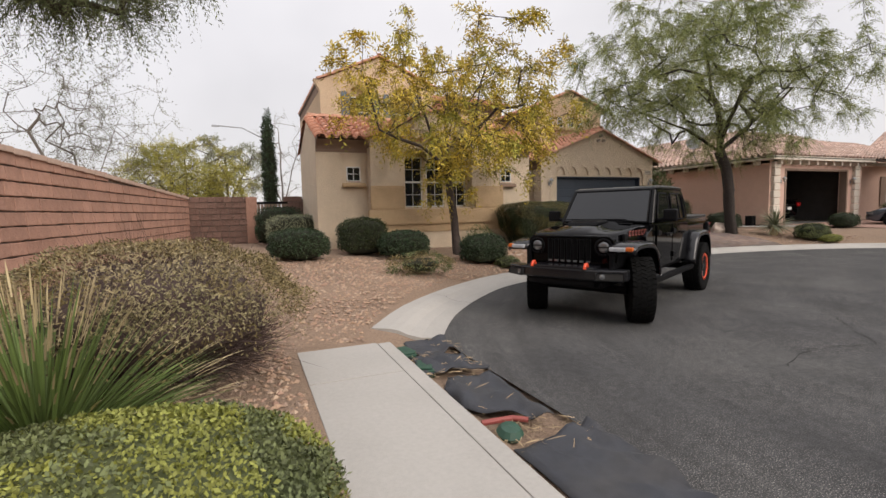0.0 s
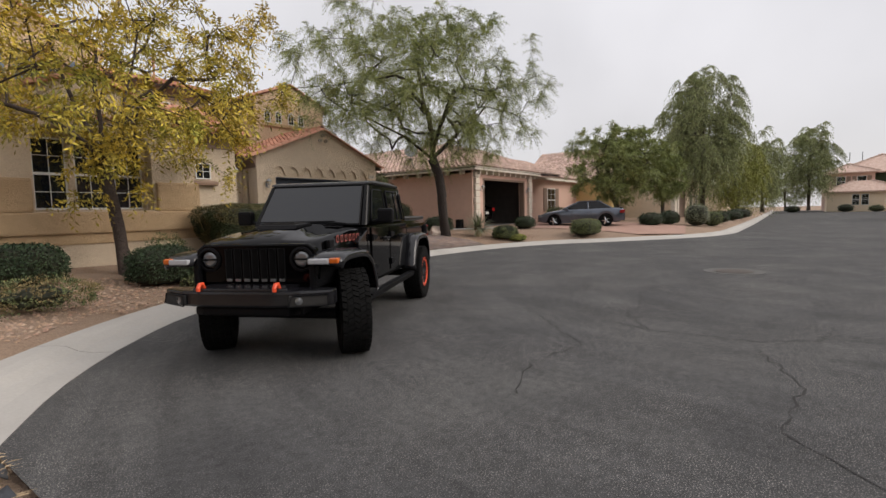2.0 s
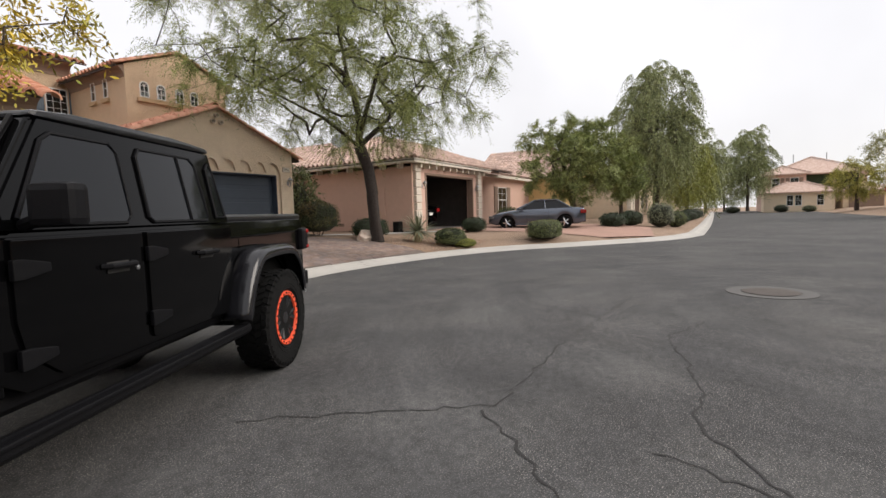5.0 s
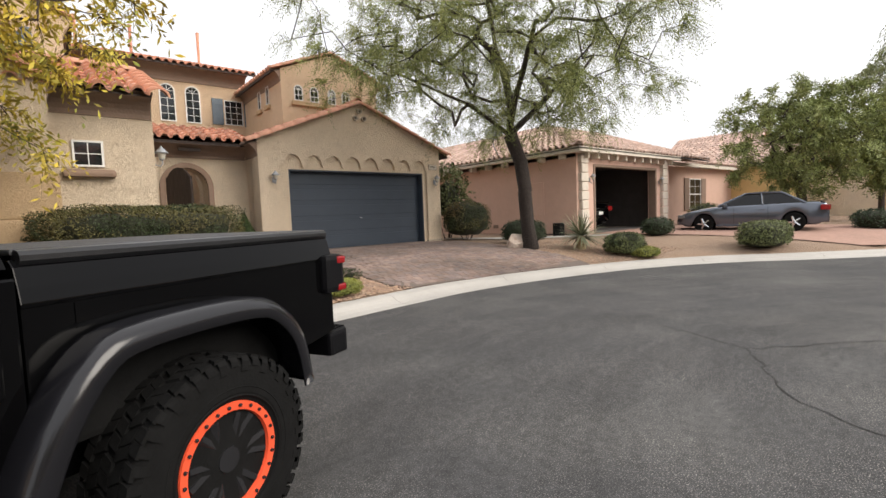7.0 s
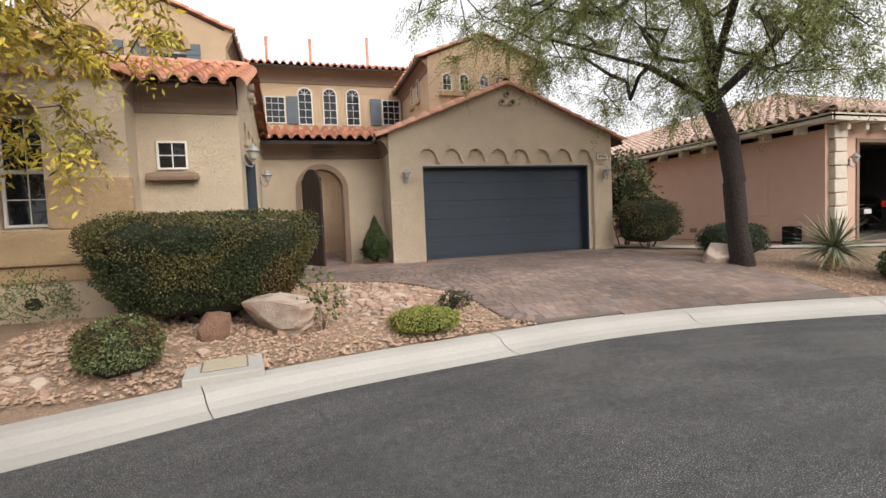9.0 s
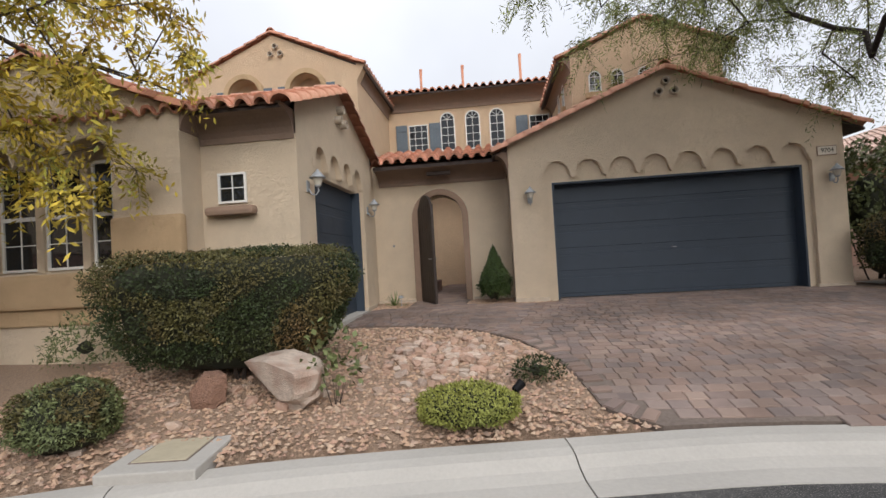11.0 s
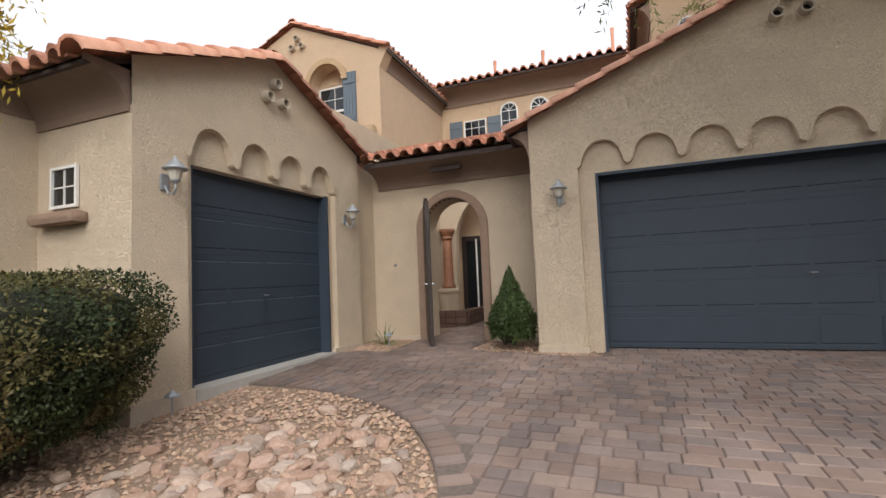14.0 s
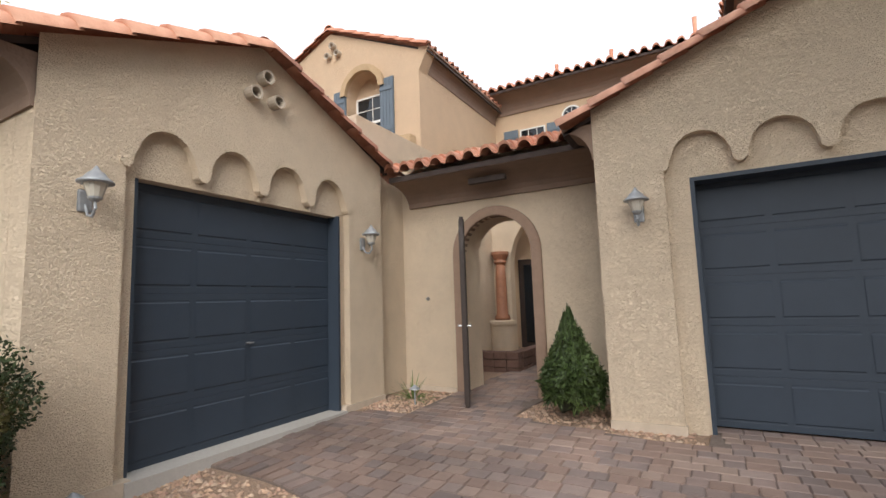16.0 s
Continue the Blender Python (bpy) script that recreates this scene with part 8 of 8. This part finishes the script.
sedan("sedan", pose(66.5, -14.6, 0.3, 0, 0, 172), M_GREY, "grey car parked in a far driveway", 4.7, 1.8, 1.45)


# ---------- houses further off ----------
def plain_house(name, label, x0, x1, y0, y1, z, h, ridge, axis, wall, tile, win_side=(), gdoor=None):
    r = empty(name, None, label, "house")
    part("wall", box(x0, x1, y0, y1, 0.0, z + h), wall, r)
    if axis == "x":
        ym = (y0 + y1) / 2
        half = (y1 - y0) / 2 + 0.5
        for s in (-1, 1):
            roof_sheet("roof", (x0 - 0.5, ym, z + ridge), (1, 0, 0), (0, s, -(ridge - h) / half), x1 - x0 + 1, half * math.hypot(1, (ridge - h) / half), tile, 0.4, 0.6, r)
        part("gable", prism([(y0, z + h), (y1, z + h), (ym, z + ridge - 0.15)], x0, x1, "x"), wall, r)
    else:
        xm = (x0 + x1) / 2
        half = (x1 - x0) / 2 + 0.5
        for s in (-1, 1):
            roof_sheet("roof", (xm, y0 - 0.5, z + ridge), (0, 1, 0), (s, 0, -(ridge - h) / half), y1 - y0 + 1, half * math.hypot(1, (ridge - h) / half), tile, 0.4, 0.6, r)
        part("gable", prism([(x0, z + h), (x1, z + h), (xm, z + ridge - 0.15)], y0, y1, "y"), wall, r)
    for m, w, hh in win_side:
        window("window", m, w, hh, 2, 3, 0.06, parent=r)
    return r


M_YEL = mat("stucco_yellow", (0.62, 0.44, 0.2), 0.9, var=0.05, bump=0.5, bump_scale=22)
h3 = plain_house("tan_house", "single-storey yellow stucco house behind the evergreen", 41, 52, 13, 24, 0.5, 3.3, 5.6, "y", M_YEL, M_TILE_N, ((pose(44.0, 12.99, 1.4), 1.6, 1.4),))
part("garage_wing", box(43.5, 50, 8.8, 16, 0.1, 3.4), M_STUCCO, h3)
part("garage_opening", box(45.0, 48.5, 8.75, 8.82, 0.5, 2.9, 0.02), M_BROWN, h3)
for x in (43.4, 44.5):
    for k in range(8):
        part("stone_pier", box(x - 0.3, x + 0.3, 8.6, 8.95, 0.4 + k * 0.3, 0.68 + k * 0.3, 0.03), M_STONE, h3)
roof_sheet("roof", (43.0, 12.4, 4.8), (1, 0, 0), (0, -1, -0.33), 7.5, 4.4, M_TILE_N, 0.4, 0.6, h3)
plain_house("orange_house", "two-storey ochre house seen over the neighbour's roof", 61, 67, 21, 29, 0.5, 6.6, 8.7, "y", M_YEL, M_TILE_N)
plain_house("row_house", "beige stucco house along the street", 56, 70, 10, 22, 0.5, 3.2, 5.6, "x", M_STUCCO, M_TILE_N, ((pose(60, 9.99, 1.3), 1.8, 1.5), (pose(64, 9.99, 1.3), 1.4, 1.5)))
plain_house("row_house", "beige house with a shaded porch along the street", 76, 92, 8, 20, 0.5, 3.2, 5.8, "x", M_STUCCO, M_TILE_N, ((pose(80, 7.99, 1.3), 1.8, 1.5), (pose(84, 7.99, 1.3), 1.4, 1.5)))
def hip_roof(name, x0, x1, y0, y1, z, rise, material, parent):
    """A hipped roof with a closed underside; the ridge runs along the longer side."""
    o = 0.5
    x0, x1, y0, y1 = x0 - o, x1 + o, y0 - o, y1 + o
    c = min(x1 - x0, y1 - y0) / 2
    a, b = ((x0 + c, (y0 + y1) / 2), (x1 - c, (y0 + y1) / 2)) if x1 - x0 > y1 - y0 else (((x0 + x1) / 2, y0 + c), ((x0 + x1) / 2, y1 - c))
    verts = [(x0, y0, z), (x1, y0, z), (x1, y1, z), (x0, y1, z), (a[0], a[1], z + rise), (b[0], b[1], z + rise)]
    ring = [(x0, y0, z - 0.2), (x1, y0, z - 0.2), (x1, y1, z - 0.2), (x0, y1, z - 0.2)]
    faces = [(0, 1, 5, 4), (1, 2, 5), (2, 3, 4, 5), (3, 0, 4)] if x1 - x0 > y1 - y0 else [(0, 1, 4), (1, 2, 5, 4), (2, 3, 5), (3, 0, 4, 5)]
    faces += [(6, 7, 1, 0), (7, 8, 2, 1), (8, 9, 3, 2), (9, 6, 0, 3), (9, 8, 7, 6)]
    raw(name, verts + ring, faces, material, parent)
    for k in (0, 1, 2, 3):
        e = a if (k in (0, 3) if x1 - x0 > y1 - y0 else k in (0, 1)) else b
        tile_row((*verts[k][:2], z + 0.04), (e[0], e[1], z + rise + 0.04), parent, material, 0.16, 0.8)


h6 = empty("corner_house", None, "two-storey pink stucco house closing the street", "house")
part("upper_storey", box(104, 118, -10, -4, 0.0, 6.4), M_PINK, h6)
hip_roof("roof", 104, 112, -10, -4, 6.4, 1.5, M_TILE_N, h6)
part("upper_storey", box(107.5, 120, -18.5, -10, 0.0, 6.4), M_PINK, h6)
hip_roof("roof", 106, 121, -18.5, -5, 6.4, 3.2, M_TILE_N, h6)
# no real recess: the porch's shade is a flat dark green panel
part("balcony_recess", box(107.4, 107.5, -17.2, -10.2, 3.6, 6.2), M_LEAF_D, h6, "flat dark green panel standing in for the shaded upper porch")
part("balcony_wall", box(104.6, 104.9, -17.5, -10, 3.0, 3.9), M_PINK, h6)
for y in (-17.4, -13.8):
    part("porch_post", box(104.6, 104.95, y - 0.18, y + 0.18, 3.9, 6.3, 0.03), M_PINK, h6)
for y in (-5.8, -8.4):
    window("window", pose(103.98, y, 4.1, 0, 0, -90), 1.2, 1.6, 2, 3, 0.06, parent=h6)
    for e in (-0.95, 0.95):
        part("shutter_panel", box(103.9, 103.98, y + e - 0.26, y + e + 0.26, 4.1, 5.7, 0.01), M_BROWN, h6)
part("lower_wing", box(99, 104, -13, -3.8, 0.0, 3.2), M_STUCCO, h6)
hip_roof("roof", 99, 106, -13, -3.8, 3.2, 1.7, M_TILE_N, h6)
for y in (-11.2, -8.4, -7.3):
    window("window", pose(98.98, y, 1.0, 0, 0, -90), 0.9, 1.7, 2, 3, 0.06, parent=h6)
part("garage_wing", box(102, 110, -20, -14.5, 0.0, 3.2), M_STUCCO, h6)
part("garage_door", box(101.9, 102, -19.4, -15.2, 0.2, 2.6, 0.02), M_BROWN, h6)
hip_roof("roof", 102, 110, -20, -14.5, 3.2, 1.4, M_TILE_N, h6)
for k, y in enumerate((-7.5, -9.2, -14.0)):
    part("vent_stack", tube([(113, y, 8.8), (113, y, 10.3)], 0.08, 6), M_LAMP, h6)
h7 = plain_house("right_house", "tan stucco house on the far corner", 72, 90, -34, -19, 0.3, 6.0, 8.4, "x", M_STUCCO, M_TILE_N, ((pose(71.98, -24, 1.4, 0, 0, -90), 1.5, 1.5),))
plain_house("right_house", "stucco house beyond the parked white car", 48, 64, -32, -17, 0.3, 3.3, 5.8, "x", M_STUCCO, M_TILE_N)
gd = tagged(finish("far_garage_door", box(62.5, 62.55, -20, -17.2, 0.3, 2.6, 0.01), M_GDOOR), "grey garage door across the street", "garage door", kind="structure")
# unseen houses added behind the walker, across the turning circle, to darken truck reflections
plain_house("opposite_house", "unseen two-storey tan stucco house added across the turning circle", -2, 12, -34, -20, 0.3, 6.2, 8.6, "x", M_STUCCO, M_TILE, ((pose(3, -19.98, 1.4, 0, 0, 180), 1.6, 1.5), (pose(8, -19.98, 4.2, 0, 0, 180), 1.4, 1.4)))
plain_house("opposite_house", "unseen pink stucco house added across the turning circle", 16, 32, -36, -20, 0.3, 6.0, 8.4, "x", M_PINK, M_TILE_N, ((pose(20, -19.98, 1.4, 0, 0, 180), 1.6, 1.5),))
plain_house("opposite_house", "unseen tan stucco house added beyond the block wall", -26, -9, -8, 8, 0.4, 6.0, 8.4, "y", M_STUCCO, M_TILE)
# unseen trees, added so the truck's paint and windows reflect something dark
for k, (x, y) in enumerate(((-2, -15.5), (6, -17), (13, -17.5), (21, -17), (28, -15))):
    far_tree("opposite_tree", "unseen leafy tree added across the turning circle", x, y, 8.0, 7.5, 0.4, M_LEAF_M, 140 + k, 70, 0.9, (0.4, 0.13), 0.4, low=0.12)

# stop sign
ss = empty("stop_sign", pose(73.5, -13.2, 0.3, 0, 0, -90), "red octagonal stop sign on a thin post", "sign")
part("post", tube([(0, 0, 0), (0, 0, 2.7)], 0.04, 6), M_LAMP, ss)
part("plate", prism([(0.42 * math.cos(math.pi / 8 + k * math.pi / 4), 2.3 + 0.42 * math.sin(math.pi / 8 + k * math.pi / 4)) for k in range(8)], -0.06, -0.045, "y"), M_REDLENS, ss)
st = bpy.data.curves.new("sign_word", "FONT")
st.body = "STOP"
st.size = 0.3
st.align_x, st.align_y = "CENTER", "CENTER"
st.materials.append(M_WHITE)
sw = new("sign_word", st)
sw.parent = ss
sw.matrix_local = pose(0, -0.065, 2.3, 90)

# neighbour's brick drive, path and rocks
M_BRICKDRIVE = mat("brick_drive", (0.36, 0.22, 0.17), 0.9, var=0.2, scale=9, bump=0.6, bump_scale=12, second=(0.28, 0.18, 0.14), second_scale=1.0)


def draped(name, poly, lift, material, label, category, cell=0.35):
    xs, ys = [p[0] for p in poly], [p[1] for p in poly]
    P = np.array(poly)
    bm = bmesh.new()
    f = bm.faces.new([bm.verts.new((x, y, 0)) for x, y in poly])
    for axis, lo, hi in ((0, min(xs), max(xs)), (1, min(ys), max(ys))):
        t = lo + cell
        while t < hi:
            co = [0, 0, 0]
            no = [0, 0, 0]
            co[axis], no[axis] = t, 1
            bmesh.ops.bisect_plane(bm, geom=bm.verts[:] + bm.edges[:] + bm.faces[:], plane_co=co, plane_no=no)
            t += cell
    for v in bm.verts:
        v.co.z = gz(v.co.x, v.co.y) + lift
    bmesh.ops.recalc_face_normals(bm, faces=bm.faces[:])
    if bm.faces[0].normal.z < 0:
        bmesh.ops.reverse_faces(bm, faces=bm.faces[:])
    return tagged(finish(name, bm, material), label, category, kind="structure")


draped("neighbour_drive", [(24.0, 15.0), (24.3, 13.2), (24.9, 11.5), (25.2, 9.5), (25.4, 7.2), (27.4, 5.4), (31.2, 6.0), (31.5, 10), (30.4, 15.0)], 0.03, M_BRICKDRIVE, "reddish brick-paved drive of the neighbour", "driveway", 0.7)
draped("path", [(19.0, 18.6), (19.05, 17.9), (20.2, 16.2), (22.2, 14.6), (24.3, 13.4), (24.25, 14.1), (22.6, 15.2), (20.8, 16.8), (19.8, 18.6)], 0.035, M_CONC, "narrow pale concrete path between the houses", "path")

# ---------- small yard things ----------
def rock_mesh(seed, flat=0.6, sub=2, name="rock", planes=0):
    bm = bmesh.new()
    bmesh.ops.create_icosphere(bm, subdivisions=sub, radius=1)
    for v in bm.verts:
        n = noise.noise(v.co * 0.9 + Vector((seed * 3.7, 0, 0))) * 0.45 + noise.noise(v.co * 2.3 + Vector((0, seed, 0))) * 0.18
        v.co = v.co * (1 + n)
        v.co.z *= flat
        for ax in range(3):
            lim = 0.72 + 0.1 * math.sin(seed * (ax + 1))
            v.co[ax] = max(-lim, min(lim, v.co[ax]))
    cutter = random.Random(seed)
    for _ in range(planes):
        d = Vector((cutter.gauss(0, 1), cutter.gauss(0, 1), cutter.gauss(0.2, 0.8))).normalized()
        lim = cutter.uniform(0.5, 0.68)
        for v in bm.verts:
            over = v.co.dot(d) - lim
            if over > 0:
                v.co -= d * over * 0.95
    me = bpy.data.meshes.new(name)
    bm.to_mesh(me)
    bm.free()
    return me


def boulder(label, x, y, sx, sy, sz, rot, material, seed):
    me = rock_mesh(seed, 0.9, 4, "boulder", 6)
    me.materials.append(material)
    ob = new("boulder", me)
    ob.matrix_world = pose(x, y, gz(x, y) + sz * 0.42, 8, -6, rot) @ Matrix.Diagonal((sx, sy, sz, 1))
    tagged(ob, label, "boulder")


boulder("angular pale boulder with a rust-red face", 9.6, 12.52, 0.58, 0.38, 0.46, -32, M_BOULDER, 8)
boulder("rounded reddish boulder half under the hedge", 8.72, 12.42, 0.28, 0.25, 0.25, 40, M_BOULDER2, 11)
boulder("tan boulder at the foot of the tree", 18.5, 14.3, 0.5, 0.4, 0.34, 30, M_BOULDER, 7)

# utility cover
ub = empty("utility_cover", pose(8.98, 11.55, 0, 0, 0, 7), "square concrete pad with a buff utility lid", "utility cover")
lid_z = gz(8.98, 11.55)
part("pad", box(-0.37, 0.37, -0.42, 0.40, lid_z - 0.12, lid_z + 0.03, 0.015), M_CONC, ub)
M_LID = mat("buff_lid", (0.42, 0.37, 0.27), 0.8, var=0.1, scale=12)
part("lid", box(-0.21, 0.21, -0.24, 0.22, lid_z + 0.024, lid_z + 0.04, 0.006), M_LID, ub)
part("lid_gap", box(-0.225, 0.225, -0.255, 0.235, lid_z + 0.02, lid_z + 0.034, 0.002), M_JOINT, ub)


def spot_light(x, y, rot):
    s = empty("garden_spotlight", pose(x, y, gz(x, y), 0, 0, rot), "small dark garden spotlight on a stake", "spotlight", "garden spotlights")
    part("stake", tube([(0, 0, -0.05), (0.0, 0, 0.13)], 0.01, 6), M_PLAST, s)
    part("head", lathe([(0.02, -0.06), (0.035, -0.05), (0.045, 0.06), (0.035, 0.055)], 12, m=pose(0, 0, 0.16, 0, 60)), M_PLAST, s)
    return s


def path_light(x, y):
    s = empty("path_light", pose(x, y, gz(x, y)), "small bronze path light on a stake", "path light", "path lights")
    part("stake", tube([(0, 0, -0.05), (0, 0, 0.2)], 0.009, 6), M_LAMP, s)
    part("shade", lathe([(0.07, 0.2), (0.065, 0.215), (0.02, 0.25), (0.005, 0.26)], 12), M_LAMP, s)
    return s


spot_light(11.78, 12.42, 40)
path_light(9.15, 14.55)
path_light(9.55, 18.2)

# ---------- driveway of pavers ----------
BED = [(12.93, 12.02), (12.55, 12.3), (12.47, 12.67), (12.31, 13.46), (12.03, 14.15), (11.65, 14.72), (11.22, 15.12), (10.7, 15.4), (9.9, 15.62), (9.02, 15.66)]
fine_bed = [(p.x, p.y) for p in smooth_line(BED, 0.12)]


def back_line(x):
    """Back edge of the kerb at this x."""
    best = min(KLINE, key=lambda p: abs(p.x - x) + (100 if p.y < 5 else 0))
    return best.y + 0.71


DRIVE = fine_bed + [(9.0, 17.6), (9.75, 17.75), (9.75, 19.1), (9.92, 25.0), (10.92, 25.0), (11.05, 19.1), (10.95, 18.0), (12.9, 17.66), (12.95, 18.34), (17.88, 18.34), (18.55, 18.34), (18.6, 15.7), (18.5, 13.7), (18.45, 12.5), (18.15, back_line(18.15))]
DRIVE += [(x, back_line(x)) for x in np.arange(17.6, 13.0, -0.6)]
DP = np.array(DRIVE)


def in_drive(x, y):
    a, b = DP, np.roll(DP, 1, axis=0)
    c = (a[:, 1] > y) != (b[:, 1] > y)
    with np.errstate(divide="ignore", invalid="ignore"):
        xi = (b[:, 0] - a[:, 0]) * (y - a[:, 1]) / (b[:, 1] - a[:, 1]) + a[:, 0]
    return bool(np.count_nonzero(c & (x < xi)) % 2)


drive = draped("driveway", DRIVE, 0.018, M_JOINT, "weathered brown concrete paver drive with darker stains", "driveway", 0.5)
base = drive.modifiers.new("bed", "SOLIDIFY")
base.thickness, base.offset = 0.16, -1
rng = random.Random(12)


def paver_mesh(w, d, h=0.028, v=0):
    bm = box(-w / 2, w / 2, -d / 2, d / 2, -0.03, h)
    e = [x for x in bm.edges if x.verts[0].co.z > 0 and x.verts[1].co.z > 0]
    bmesh.ops.bevel(bm, geom=e, offset=0.008, segments=2, affect="EDGES")
    for vert in bm.verts:
        vert.co.x += noise.noise(vert.co * 8 + Vector((v * 5, 0, 0))) * 0.006
        vert.co.y += noise.noise(vert.co * 8 + Vector((0, v * 5, 0))) * 0.006
    me = bpy.data.meshes.new("paver")
    bm.to_mesh(me)
    bm.free()
    return me


def tilt_at(x, y, lift):
    e = 0.1
    n = Vector((gz(x - e, y) - gz(x + e, y), gz(x, y - e) - gz(x, y + e), 2 * e)).normalized()
    return Matrix.Translation((x, y, gz(x, y) + lift)) @ Vector((0, 0, 1)).rotation_difference(n).to_matrix().to_4x4()


near_ms, far_v, far_f = {}, [], []


def lay(x, y, w, d, rot, near):
    m = tilt_at(x, y, 0.002 + rng.uniform(-0.002, 0.003)) @ Matrix.Rotation(rot, 4, "Z")
    if near:
        v = rng.randrange(3)
        key = (round(w, 2), round(d, 2), v)
        if key not in near_ms:
            near_ms[key] = paver_mesh(w - 0.005, d - 0.005, v=v)
            near_ms[key].materials.append(M_PAVER)
        ob = new("paver", near_ms[key])
        ob.parent = drive
        ob.matrix_local = m
    else:
        k = len(far_v)
        hw, hd = w / 2 - 0.0025, d / 2 - 0.0025
        for z, i in ((0.0, 0.0), (0.02, 0.0), (0.028, 0.008)):
            for sx, sy in ((-1, -1), (1, -1), (1, 1), (-1, 1)):
                far_v.append(m @ Vector((sx * (hw - i), sy * (hd - i), z)))
        for j in range(2):
            for q in range(4):
                far_f.append((k + j * 4 + q, k + j * 4 + (q + 1) % 4, k + j * 4 + 4 + (q + 1) % 4, k + j * 4 + 4 + q))
        far_f.append((k + 8, k + 9, k + 10, k + 11))


R = 0.155
row, y, made = 0, 11.9, 0
edge = [Vector(p) for p in fine_bed]


def bed_dist(x, y):
    return min((Vector((x, y)) - p).length for p in edge)


while y < 25:
    x = 8.9 + rng.uniform(0, 0.3)
    while x < 18.7:
        w = rng.choice((0.15, 0.15, 0.19, 0.225))
        cx = x + w / 2
        if in_drive(cx, y) and in_drive(cx - w * 0.42, y) and in_drive(cx + w * 0.42, y) and (bed_dist(cx, y) > 0.25):
            near = 13.9 < y < 17.4 and cx < 13.6 and made < 330
            made += near
            lay(cx, y, w, R, 0, near)
        x += w
    y += R
acc = 0
for a, b in zip(fine_bed, fine_bed[1:]):
    a, b = Vector(a), Vector(b)
    d = b - a
    acc += d.length
    if acc > 0.125:
        acc = 0
        nrm = Vector((d.y, -d.x)).normalized()
        if not in_drive(*(b + nrm * 0.12)):
            nrm = -nrm
        c = b + nrm * 0.115
        lay(c.x, c.y, 0.22, 0.125, math.atan2(nrm.y, nrm.x), True)
tagged(raw("paver_field", far_v, far_f, M_PAVER_J, drive), kind="stuff")

# ---------- stones ----------
RM = [rock_mesh(s, 0.6, 2, "stone", 5) for s in range(10)]
for me in RM:
    me.materials.append(M_ROCK)
bed = empty("rock_bed", None, "loose heap of tan and pink river rocks in the bed", "rock bed", kind="structure")
rng = random.Random(21)
for i in range(280):
    if i < 215:
        x, y = rng.gauss(10.95, 0.5), rng.gauss(13.75, 0.55)
    elif i < 262:
        x, y = rng.gauss(7.4, 0.6), rng.gauss(11.6, 0.45)
    else:
        x, y = rng.uniform(8.6, 12.0), rng.uniform(12.3, 13.4)
    if in_drive(x, y) or bed_dist(x, y) < 0.15 or kerb_dist(x, y) < 0.95 or in_street(x, y):
        continue
    s = rng.uniform(0.035, 0.1)
    ob = new("stone", rng.choice(RM))
    ob.parent = bed
    ob.matrix_local = pose(x, y, gz(x, y) + s * 0.25, rng.uniform(-15, 15), rng.uniform(-15, 15), rng.uniform(0, 360)) @ Matrix.Diagonal((s * 1.3, s, s * 0.8, 1))

OCT = [(1, 0, 0), (-1, 0, 0), (0, 1, 0), (0, -1, 0), (0, 0, 1), (0, 0, -0.6)]
OCF = [(0, 2, 4), (2, 1, 4), (1, 3, 4), (3, 0, 4), (2, 0, 5), (1, 2, 5), (3, 1, 5), (0, 3, 5)]


def pebbles(name, label, boxes, seed, lo, hi):
    g = np.random.default_rng(seed)
    V, F = [], []
    base = np.array(OCT)
    for x0, x1, y0, y1, n in boxes:
        for _ in range(n):
            x, y = g.uniform(x0, x1), g.uniform(y0, y1)
            if in_street(x, y) or kerb_dist(x, y) < 0.72 * (1.35 if x < 4 else 1) or in_drive(x, y):
                continue
            if 0.2 < x < 1.35 and y < 5.5:
                continue
            s = g.uniform(lo, hi)
            a = g.uniform(0, 6.28)
            sc = np.array([s * g.uniform(0.8, 1.5), s * g.uniform(0.7, 1.1), s * g.uniform(0.5, 0.8)])
            p = base * sc * g.uniform(0.75, 1.2, (6, 1))
            ca, sa = math.cos(a), math.sin(a)
            q = np.stack([p[:, 0] * ca - p[:, 1] * sa + x, p[:, 0] * sa + p[:, 1] * ca + y, p[:, 2] + gz(x, y) + s * 0.2], 1)
            k = len(V)
            V.extend(q.tolist())
            F.extend([(k + a1, k + b1, k + c1) for a1, b1, c1 in OCF])
    tagged(raw(name, V, F, M_PEBBLE), label, "gravel", kind="stuff")


pebbles("gravel", "loose tan and pink gravel over the front bed", [(6.5, 12.9, 11.0, 15.6, 15000), (9.0, 9.75, 17.75, 19.0, 450), (11.0, 12.95, 17.7, 19.0, 900), (18.3, 22.0, 10.8, 14.5, 2500)], 31, 0.012, 0.034)
pebbles("gravel", "loose tan gravel between the shrubs of the yard", [(-2.8, 0.27, 1.0, 6.5, 4500), (0.0, 6.5, 5.6, 12.0, 9000)], 32, 0.014, 0.036)
